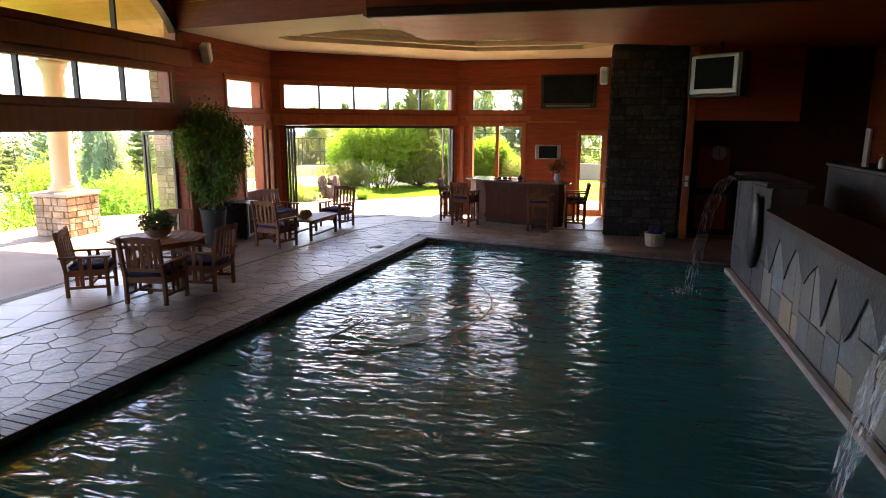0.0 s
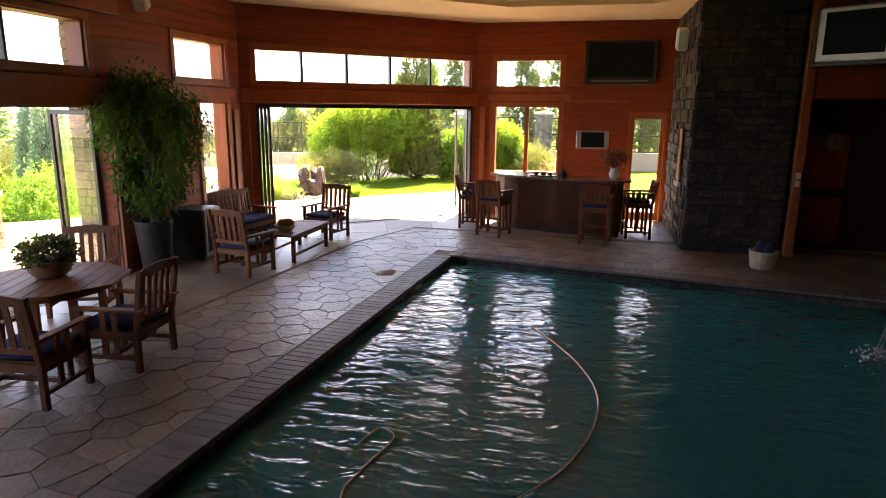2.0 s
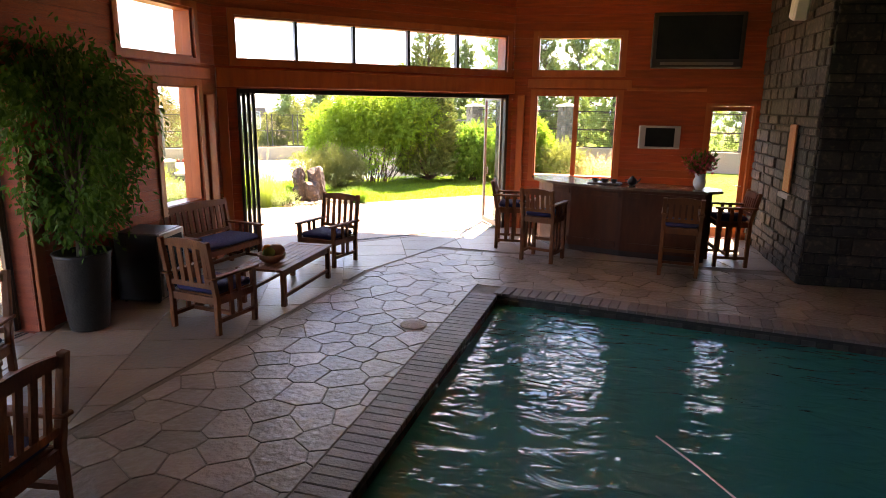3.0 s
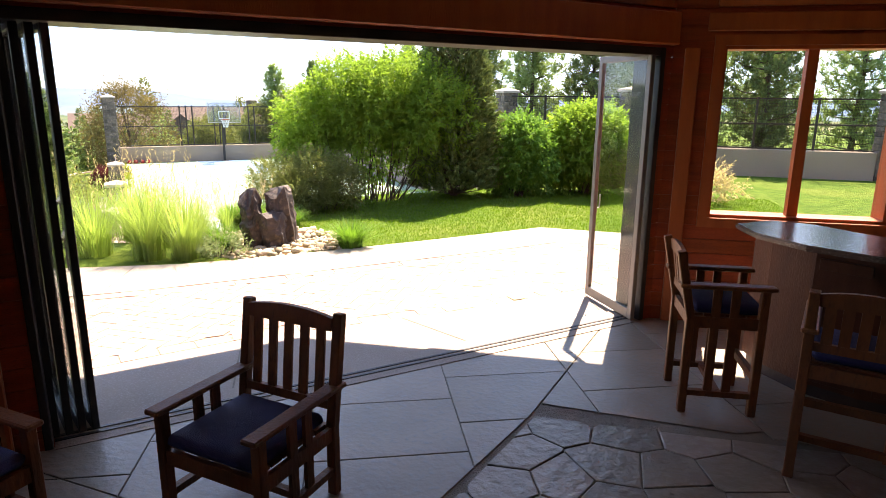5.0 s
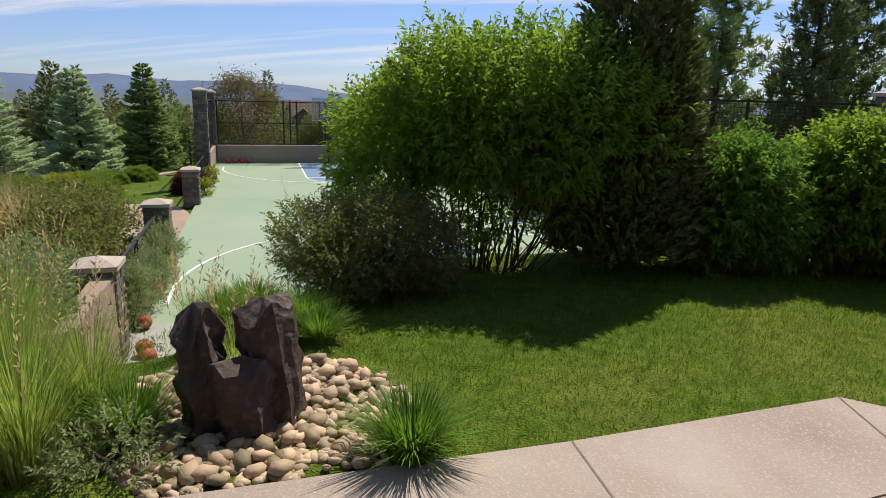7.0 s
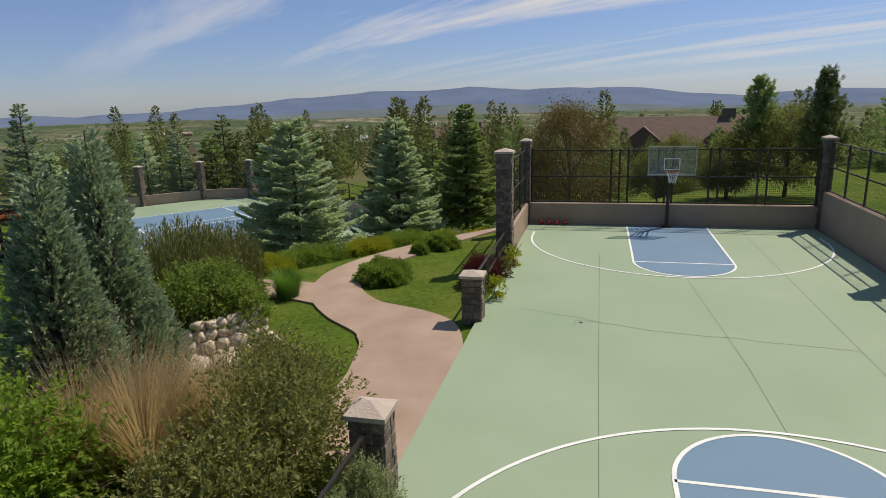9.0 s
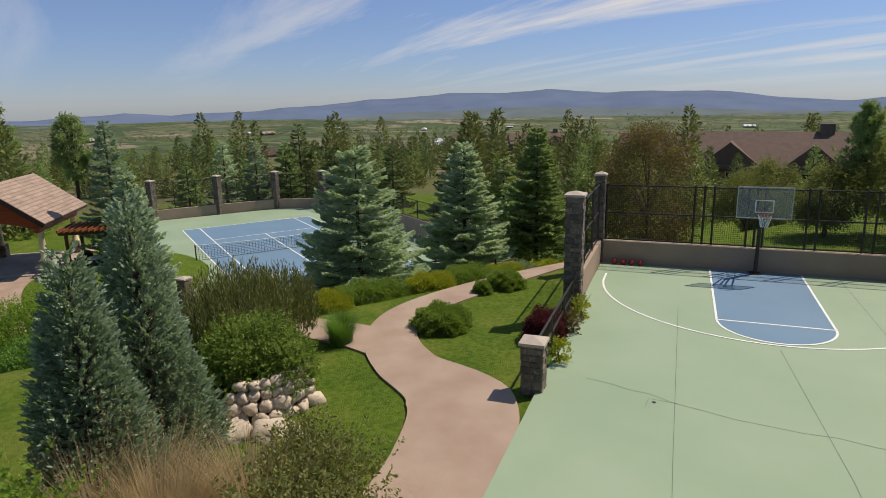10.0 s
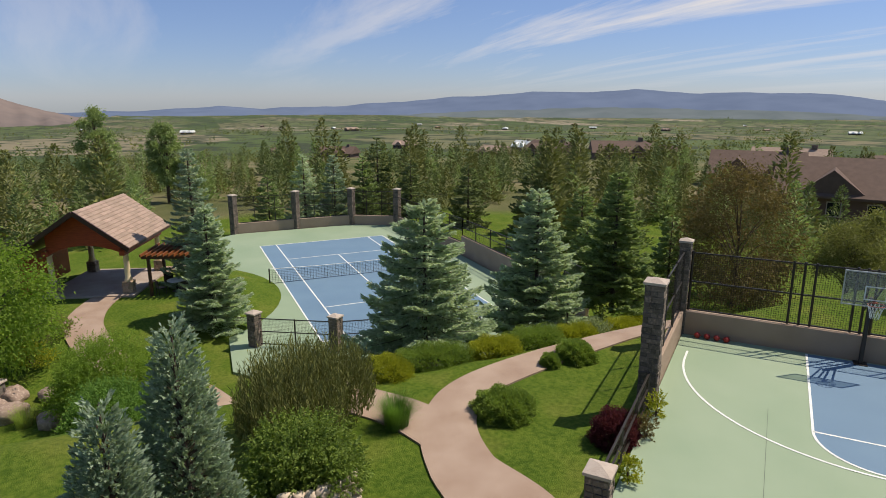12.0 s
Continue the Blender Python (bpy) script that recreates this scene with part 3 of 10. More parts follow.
def ground_z(x, y):
    """Height of the land."""
    # broad slope: level round the house, falling to the west
    d = -(x + 22)
    z = -1.75 - 0.35 * smooth01(0, 10, d) - 3.35 * smooth01(10.5, 18, d) - 0.02 * min(40, max(0, d - 20))
    # house terrace, with a bank down to the court
    v = (x - CO[0]) * CV[0] + (y - CO[1]) * CV[1]
    u = (x - CO[0]) * CU[0] + (y - CO[1]) * CU[1]
    vb = 27.2 - 1.85 * smooth01(1.4, 4.0, u)
    wide = 2.0 - 1.15 * smooth01(0.9, 2.0, u)
    bank = smooth01(vb, vb + wide, v) if u > -0.3 else smooth01(22.5, 30.0, v)
    east = smooth01(11.2, 12.0, u)
    w = max(bank, east) * smooth01(-20, -14.5, x)
    z += (-0.045 - z) * w
    # level ground under the courts
    c = court_dist(x, y)
    if -0.3 < u < 3.0 and 25 < v < 27.1:
        c = 0.0
    z += (COURT_Z - 0.12 - z) * (1 - smooth01(0.0, 0.8, c)) if c < 0.8 else 0
    tn = rect_dist(x, y, -76.0, -41.0, 30.5, 49.5)
    z += (TENNIS_Z - 0.12 - z) * (1 - smooth01(0.4, 5, tn)) if tn < 5 else 0
    g = math.hypot(x + 56, y - 24)
    z += (-4.6 - z) * (1 - smooth01(6, 11, g)) if g < 11 else 0
    # below the house and its pool
    if -9.9 < x < 4.6 and -6.2 < y < 20.7 and (y - 16.97) < (x + 9.75) * 0.919 + 0.2:
        z = -3.2
    r = math.hypot(x + 35, y - 32)
    if r > 55:
        z -= 22 * smooth01(60, 420, r) + 62 * smooth01(300, 2400, r)
        z += 1.2 * noise.noise((x * 0.02, y * 0.02, 0.0)) * smooth01(55, 120, r)
    return z

# ---- the pool house ----
CEIL = 4.5
WT = 0.3


class Seg:
    """A stretch of wall: local x along it, y outwards, z up."""
    def __init__(s, p, q):
        s.p, s.q = Vector((*p, 0)), Vector((*q, 0))
        s.len = (s.q - s.p).length
        d = (s.q - s.p).normalized()
        s.m = Matrix(((d.x, -d.y, 0, p[0]), (d.y, d.x, 0, p[1]), (0, 0, 1, 0), (0, 0, 0, 1)))


WEST = Seg((-9.75, -6.0), (-9.75, 16.97))
DIAG = Seg((-9.75, 16.97), (-5.62, 20.6))
NORTH = Seg((-5.62, 20.6), (4.5, 20.6))
EAST = Seg((4.5, 20.6), (4.5, -6.0))
SOUTH = Seg((4.5, -6.0), (-9.75, -6.0))


def plank_wall(name, seg, openings, z1, label, ext0=0.0, ext1=0.0):
    """A wall of thickness WT with openings (s0, s1, z0, z1), faced inside with lapped boards."""
    bm = B()
    cuts = sorted({-ext0, seg.len + ext1, *[o[0] for o in openings], *[o[1] for o in openings]})
    solid = []
    for a, b in zip(cuts, cuts[1:]):
        mid = (a + b) / 2
        holes = sorted((o[2], o[3]) for o in openings if o[0] < mid < o[1])
        z = -0.25
        for h0, h1 in holes + [(z1, z1)]:
            if h0 > z + 1e-4:
                box(bm, a, b, 0.022, WT, z, h0)
                solid.append((a, b, z, h0))
            z = h1
    ob = link_mesh(name, bm, "redwood")
    ob.matrix_basis = seg.m
    tagged(ob, label, "wall", kind="structure")
    # boards, 14 cm high, each run between openings one board
    h = 0.14
    k = 0
    while k * h < z1:
        za, zb = k * h, min((k + 1) * h - 0.006, z1)
        runs = []
        for a, b, c, d in solid:
            lo, hi = max(za, c), min(zb, d)
            if hi - lo > 0.01:
                if runs and abs(runs[-1][1] - a) < 1e-4 and abs(runs[-1][2] - lo) < 1e-4 and abs(runs[-1][3] - hi) < 1e-4:
                    runs[-1][1] = b
                else:
                    runs.append([a, b, lo, hi])
        for a, b, lo, hi in runs:
            bm = B()
            box(bm, max(a, 0), min(b, seg.len), 0.0, 0.020, lo, hi)
            part("board", bm, "redwood_board", ob)
        k += 1
    return ob


def window_unit(name, seg, s0, s1, z0, z1, splits=(), label="", frame_mat="redwood_trim", mull="black_frame", sash=0.045, casing=0.09, hsplits=()):
    """Frame, casing, mullions and panes set into a wall opening."""
    w = thing(name, seg.m @ pose(s0, 0, z0), label, "window", kind="structure")
    W_, H_ = s1 - s0, z1 - z0
    bm = B()
    t = 0.03
    for a in ((0, W_, 0, t), (0, W_, H_ - t, H_), (0, t, t, H_ - t), (W_ - t, W_, t, H_ - t)):
        box(bm, a[0], a[1], 0.024, WT - 0.02, a[2], a[3])
    part("window_frame", bm, frame_mat, w)
    if casing:
        bm = B()
        c = casing
        for a in ((-c, W_ + c, -c, 0), (-c, W_ + c, H_, H_ + c), (-c, 0, 0, H_), (W_, W_ + c, 0, H_)):
            box(bm, a[0], a[1], -0.028, -0.002, a[2], a[3])
        part("casing", bm, frame_mat, w)
    xs = [t] + list(splits) + [W_ - t]
    for i, (a, b) in enumerate(zip(xs, xs[1:])):
        bm = B()
        box(bm, a + sash * 0.4, b - sash * 0.4, 0.148, 0.156, t, H_ - t)
        p = part("pane", bm, "glass", w)
        p.visible_shadow = False
    for sx in splits:
        bm = B()
        box(bm, sx - sash / 2, sx + sash / 2, 0.10, 0.20, t, H_ - t)
        part("mullion", bm, mull, w)
    for sz in hsplits:
        bm = B()
        box(bm, t, W_ - t, 0.11, 0.19, sz - sash / 2, sz + sash / 2)
        part("mullion", bm, mull, w)
    return w


# openings: west wall runs from y = -6, so s = y + 6
W_DOOR = (12.0, 19.3, 0.0, 2.5)
W_ROW = (12.0, 19.0, 3.02, 3.68)
W_ARCH = (12.0, 19.3, 4.26, CEIL + 1.5)
S_UP = (20.93, 22.47, 3.0, 3.68)
S_LOW = (21.55, 22.47, 0.95, 2.62)
plank_wall("wall_west", WEST, [W_DOOR, W_ROW, (12.0, 19.3, 4.26, 6.3), S_UP, S_LOW], 6.3, "red-stained cedar board wall with a wide folding-door opening")
plank_wall("wall_diagonal", DIAG, [(0.30, 5.40, 0.0, 2.60), (0.31, 5.34, 3.03, 3.68)], CEIL + 0.1, "angled red-stained cedar wall above an open folding door")
plank_wall("wall_north", NORTH, [(0.44, 1.98, 1.05, 2.62), (0.44, 1.98, 3.04, 3.68), (3.54, 4.40, 0.0, 2.50)], CEIL + 0.1, "red-stained cedar board wall behind the bar")
plank_wall("wall_east", EAST, [], 6.3, "dark red cedar board wall beside the spa")
plank_wall("wall_south", SOUTH, [], 7.0, "plain red cedar board wall closing the pool room")

window_unit("window_1", DIAG, 0.31, 5.34, 3.03, 3.68, [0.99, 1.98, 3.0, 4.0], "five-light transom window over the folding door")
window_unit("window_2", WEST, *W_ROW, [0.9, 1.78, 2.66, 3.64, 4.76, 5.83], "transom window row over the wide folding door")
window_unit("window_3", WEST, *S_UP, (), "small fixed clerestory window in red cedar wall")
window_unit("window_4", WEST, *S_LOW, (0.12,), "tall narrow fixed sidelight window")
window_unit("window_5", NORTH, 0.44, 1.98, 3.04, 3.68, (), "wide clerestory window over the bar")
window_unit("window_6", NORTH, 0.44, 1.98, 1.05, 2.62, (0.77,), "paired tall windows behind the bar", sash=0.09, mull="redwood_trim")
window_unit("window_7", WEST, 12.0, 19.3, 4.26, 6.3, (3.2, 5.75), "high arched window below the vaulted ceiling", hsplits=())

# the glazed door beside the bar
def glazed_door():
    d = thing("door_1", NORTH.m @ pose(3.54, 0, 0), "closed glazed wooden door to the terrace", "door", kind="structure")
    w, h = 0.86, 2.50
    bm = B()
    for a in ((0, 0.05, 0, h), (w - 0.05, w, 0, h), (0.05, w - 0.05, h - 0.05, h)):
        box(bm, a[0], a[1], 0.0, WT - 0.02, a[2], a[3])
    part("door_frame", bm, "redwood_trim", d)
    bm = B()
    for a in ((0.053, 0.14, 0.01, h - 0.053), (w - 0.14, w - 0.053, 0.01, h - 0.053), (0.14, w - 0.14, 0.01, 0.20), (0.14, w - 0.14, h - 0.14, h - 0.053)):
        box(bm, a[0], a[1], 0.10, 0.145, a[2], a[3])
    leaf = part("door_leaf", bm, "redwood_trim", d)
    bm = B()
    box(bm, 0.14, w - 0.14, 0.118, 0.126, 0.20, h - 0.14)
    p = part("pane", bm, "glass", d)
    p.visible_shadow = False
    bm = B()
    tube(bm, [(w - 0.1, 0.10, 1.0), (w - 0.1, 0.06, 1.0), (w - 0.2, 0.06, 1.0)], 0.01, 6)
    part("handle", bm, "silver", leaf, "brushed steel lever handle")
    return d


glazed_door()

# wide lintel boards over the folding doors, and corner posts
def lintel(seg, s0, s1, z0, z1, d=0.07, name="trim"):
    bm = B()
    box(bm, s0, s1, -d, -0.002, z0, z1, 0.01)
    ob = link_mesh(name, bm, "redwood_trim")
    ob.matrix_basis = seg.m
    return tagged(ob, "stained cedar trim board", "trim", kind="structure")


lintel(DIAG, 0.0, 5.48, 2.62, 2.90, 0.09)
lintel(WEST, 11.6, 19.4, 2.52, 2.90, 0.10)
lintel(WEST, 11.6, 19.6, 3.80, 4.12, 0.10)
lintel(WEST, 20.7, 22.8, 2.72, 2.88, 0.03)
lintel(NORTH, 0.28, 2.2, 2.74, 2.90, 0.03)
lintel(NORTH, 2.12, 3.52, 2.70, 2.76, 0.03)
for sx, seg, wdt in ((0.0, DIAG, 0.16), (19.32, WEST, 0.14), (22.62, WEST, 0.2), (0.10, NORTH, 0.14)):
    bm = B()
    box(bm, sx, sx + wdt - 0.01, -0.055, -0.002, 0.0, 2.6 if seg is not WEST else 2.5, 0.008)
    post = link_mesh("trim", bm, "redwood_trim")
    post.matrix_basis = seg.m
    tagged(post, "upright stained cedar corner trim", "trim", kind="structure")


def folding_panel(m, w, h, material, label, swing=True):
    """One glazed leaf of a folding door, hinged at its origin, along local x."""
    d = thing("folding_door", m, label, "door", group="folding door leaves")
    fw = 0.065
    bm = B()
    for a in ((0, fw, 0.02, h), (w - fw, w, 0.02, h), (fw, w - fw, 0.02, 0.02 + fw * 1.5), (fw, w - fw, h - fw, h)):
        box(bm, a[0], a[1], -0.022, 0.022, a[2], a[3], 0.004)
    part("frame", bm, material, d)
    bm = B()
    box(bm, fw, w - fw, -0.006, 0.006, 0.02 + fw * 1.5, h - fw)
    p = part("pane", bm, "glass", d)
    p.visible_shadow = False
    bm = B()
    tube(bm, [(w - 0.03, -0.03, 1.0), (w - 0.03, -0.07, 1.0), (w - 0.03, -0.07, 1.14)], 0.009, 6)
    box(bm, w - 0.045, w - 0.015, -0.034, -0.022, 0.95, 1.19)
    part("handle", bm, "silver", d, "steel pull handle")
    return d


# dark frame lining the diagonal opening
fr = thing("door_frame", DIAG.m, "dark metal frame lining the folding door opening", "door frame", kind="structure")
for nm, a in (("jamb", (0.30, 0.345, 0.0, 2.6)), ("jamb", (5.34, 5.398, 0.0, 2.6)), ("head", (0.345, 5.34, 2.53, 2.598))):
    bm = B()
    box(bm, a[0], a[1], -0.012, WT + 0.02, a[2], a[3], 0.004)
    part(nm, bm, "black_frame", fr)
# the diagonal opening: a stack of folded leaves on its west side, one leaf swung out on its east side
folding_panel(Matrix.Translation((-5.80, 20.44, 0)) @ pose(0, 0, 0, 0, 0, 119), 0.9, 2.56, "grey_frame", "glazed grey-framed door leaf swung open onto the patio")
for i in range(4):
    p0 = DIAG.m @ Vector((0.36 + 0.075 * i, 0.10, 0))
    folding_panel(Matrix.Translation(p0) @ pose(0, 0, 0, 0, 0, 42.6 + 96 + 2 * i), 0.86, 2.56, "black_frame", "dark-framed glazed leaf folded back in a stack")
# the west opening: leaves folded against its far end
for i in range(2):
    folding_panel(Matrix.Translation((-9.95, 13.22 + 0.03 * i, 0)) @ pose(0, 0, 0, 0, 0, 168 - 3.5 * i), 0.95, 2.46, "black_frame", "dark-framed glazed leaf folded open at the terrace")
for seg, s0, s1 in ((DIAG, 0.30, 5.40), (WEST, 12.0, 19.3)):
    bm = B()
    box(bm, s0 + 0.05, s1 - 0.06, 0.08, 0.105, 0.003, 0.009)
    box(bm, s0 + 0.05, s1 - 0.06, 0.14, 0.165, 0.003, 0.009)
    sill = B()
    box(sill, s0 + 0.05, s1 - 0.06, -0.02, WT + 0.03, -0.05, 0.0025)
    so = link_mesh("threshold", sill, "concrete_apron")
    so.matrix_basis = seg.m
    tagged(so, "flush tan concrete threshold of the folding door", "threshold", kind="structure")
    tr = link_mesh("door_track", bm, "bronze")
    tr.matrix_basis = seg.m
    tagged(tr, "bronze floor track of the folding door", "track", kind="structure")

# ceilings
def ceilings():
    bm = B()
    # cream plaster over the far bay with a stepped octagonal recess
    outer = [(-9.75, 13.25), (-5.3, 12.4), (4.5, 12.4), (4.5, 20.6), (-5.8, 20.6), (-9.75, 16.97)]
    cx, cy = -4.4, 15.9
    rec = [(-8.3, 14.75), (-6.5, 14.1), (-1.9, 14.1), (-0.9, 15.0), (-0.9, 17.4), (-1.9, 18.4), (-4.6, 18.4), (-8.3, 15.3)]
    ov = [bm.verts.new((x, y, CEIL)) for x, y in outer]
    z = CEIL
    rings = []
    for k, (shrink, dz) in enumerate(((0.0, 0.0), (0.0, 0.10), (0.28, 0.10), (0.28, 0.22), (0.45, 0.22), (0.45, 0.34))):
        ring = []
        for x, y in rec:
            l = math.hypot(x - cx, y - cy)
            ring.append(bm.verts.new((cx + (x - cx) * (1 - shrink / l), cy + (y - cy) * (1 - shrink / l), z + dz)))
        rings.append(ring)
    n = len(rec)
    for a, b in zip(rings, rings[1:]):
        for i in range(n):
            bm.faces.new((a[i], b[i], b[(i + 1) % n], a[(i + 1) % n]))
    bm.faces.new(rings[-1][::-1])
    edges = [bm.edges.new((ov[i], ov[(i + 1) % len(ov)])) for i in range(len(ov))]
    for i in range(n):
        e = bm.edges.get((rings[0][i], rings[0][(i + 1) % n]))
        edges.append(e)
    bmesh.ops.triangle_fill(bm, edges=edges, use_beauty=True, use_dissolve=False)
    # thickness above
    hi = [bm.verts.new((x, y, CEIL + 0.5)) for x, y in outer]
    bm.faces.new(hi)
    tagged(link_mesh("ceiling", bm, "plaster"), "cream plaster ceiling with a stepped recessed tray", "ceiling", kind="structure")
    # boarded vault over the near pool
    bm = B()
    k = 0
    for side in (0, 1):
        n = 34
        for i in range(n):
            a0, a1 = i / n, (i + 0.96) / n
            xs = [(-9.75 + 7.1 * a if side == 0 else 4.5 - 7.15 * a) for a in (a0, a1)]
            zs = [5.65 + 1.2 * math.sin(a * math.pi / 2) for a in (a0, a1)]
            v = [bm.verts.new((xs[0], -6, zs[0])), bm.verts.new((xs[1], -6, zs[1])), bm.verts.new((xs[1], 13.4, zs[1])), bm.verts.new((xs[0], 13.4, zs[0]))]
            w = [bm.verts.new((q.co.x, q.co.y, q.co.z + 0.03)) for q in v]
            for f in ((0, 1, 2, 3), (7, 6, 5, 4), (0, 4, 5, 1), (1, 5, 6, 2), (2, 6, 7, 3), (3, 7, 4, 0)):
                bm.faces.new([(v + w)[j] for j in f])
    box(bm, -9.75, 4.5, -6, 13.4, 6.95, 7.0)
    tagged(link_mesh("ceiling", bm, "redwood"), "boarded red cedar vaulted ceiling over the pool", "ceiling", kind="structure")
    # gable over the edge of the plaster ceiling
    bm = B()
    bar(bm, (-9.75, 13.37, 5.73), (-5.3, 12.52, 5.73), 0.2, 2.44)
    box(bm, -5.3, 4.5, 12.42, 12.62, 4.51, 6.95)
    tagged(link_mesh("wall_gable", bm, "redwood"), "red cedar wall above the ceiling edge", "wall", kind="structure")


ceilings()


def beam(p, q, w, h, z, name="ceiling_beam"):
    bm = B()
    bar(bm, (*p, z + h / 2), (*q, z + h / 2), w, h, 0.02)
    return tagged(link_mesh(name, bm, "dark_wood"), "heavy dark-stained timber ceiling beam", "beam", kind="structure")


# dropped dark soffit over the east side of the pool
bm = B()
prism(bm, [(-5.2, 12.0), (4.45, 12.0), (4.45, 18.2), (0.42, 17.4), (-3.35, 15.35), (-5.03, 15.2)], 4.40, 4.48)
tagged(link_mesh("soffit", bm, "redwood"), "dropped red cedar soffit over the pool edge", "ceiling", kind="structure")
beam((-5.13, 12.0), (4.45, 12.0), 0.16, 0.16, 4.36)

# the floor: bedding sheet with the pool cut out, stones laid on it below
POOL = [(-6.75, -4.0), (1.25, -4.0), (1.25, 14.75), (-5.23, 15.95)]
POOL_TOP = 0.0


def floor_sheet():
    bm = B()
    outer = [(-9.75, -6.0), (4.5, -6.0), (4.5, 20.6), (-5.8, 20.6), (-9.75, 16.97)]
    # the strip under the diagonal and west thresholds reaches the outside paving
    outer = [(-9.95, -6.0), (4.5, -6.0), (4.5, 20.8), (-5.9, 20.8), (-9.95, 17.08)]
    ov = [bm.verts.new((x, y, -0.012)) for x, y in outer]
    pv = [bm.verts.new((x, y, -0.012)) for x, y in POOL]
    edges = [bm.edges.new((l[i], l[(i + 1) % len(l)])) for l in (ov, pv) for i in range(len(l))]
    bmesh.ops.triangle_fill(bm, edges=edges, use_beauty=True)
    for f in bm.faces:
        if f.normal.z < 0:
            f.normal_flip()
    return tagged(link_mesh("floor", bm, "joint"), "flagstone pool deck with paler slabs by the doors", "floor", kind="structure")


FLOOR = floor_sheet()


def pool():
    bm = B()
    n = len(POOL)
    zs = (-0.03, -1.6)
    top = [bm.verts.new((x, y, zs[0])) for x, y in POOL]
    bot = [bm.verts.new((x, y, zs[1])) for x, y in POOL]
    for i in range(n):
        bm.faces.new((top[i], bot[i], bot[(i + 1) % n], top[(i + 1) % n]))
    bm.faces.new(bot)
    tagged(link_mesh("pool_basin", bm, "pool_tile"), "dark plastered pool basin", "pool", kind="structure")
    bm = B()
    # gently rippled surface
    nx, ny = 70, 180
    grid = []
    for j in range(ny + 1):
        row = []
        y = -4.0 + 20.0 * j / ny
        for i in range(nx + 1):
            x = -6.78 + 8.05 * i / nx
            z = -0.13 + 0.006 * noise.noise((x * 1.6, y * 2.4, 3.0)) + 0.012 * noise.noise((x * 0.5, y * 0.8, 9.0))
            r = math.hypot(x - 0.65, y - 12.9)
            z += 0.02 * math.exp(-r * 1.1) * math.sin(r * 11)
            row.append(bm.verts.new((x, y, z)))
        grid.append(row)
    for j in range(ny):
        for i in range(nx):
            bm.faces.new((grid[j][i], grid[j][i + 1], grid[j + 1][i + 1], grid[j + 1][i]))
    for c in ((-6.75, -4.0, -5.23, 15.95), (-5.23, 15.95, 1.25, 14.75)):
        a, b_, cc, d = c
        nvec = Vector((b_ - d, cc - a, 0)).normalized()
        bmesh.ops.bisect_plane(bm, geom=bm.verts[:] + bm.edges[:] + bm.faces[:], plane_co=(a, b_, 0), plane_no=nvec, clear_outer=True)
    tagged(link_mesh("pool_water", bm, "water", smooth=True), "dark teal rippled pool water reflecting the doors", "water", kind="structure")


pool()

# ---- land ----
def land():
    """One sheet from the gardens to the horizon, finer near the middle."""
    cx, cy = -30.0, 33.0
    rs = [0.0]
    r = 0.5
    while r < 4700:
        rs.append(r)
        r += max(0.55, r * 0.022) if r < 75 else r * 0.035
    rs.append(4700)
    na = 300
    verts = [(cx, cy, ground_z(cx, cy))]
    faces = []
    for r in rs[1:]:
        for k in range(na):
            a = 2 * math.pi * k / na
            x, y = cx + r * math.cos(a), cy + r * math.sin(a)
            verts.append((x, y, ground_z(x, y)))
    for k in range(na):
        faces.append((0, 1 + k, 1 + (k + 1) % na))
    for i in range(len(rs) - 2):
        o, p = 1 + i * na, 1 + (i + 1) * na
        for k in range(na):
            faces.append((o + k, p + k, p + (k + 1) % na, o + (k + 1) % na))
    tagged(raw_mesh("ground", verts, faces, "ground", smooth=True), "mown lawn running out into dry scrub and green valley fields", "ground", kind="structure")


land()


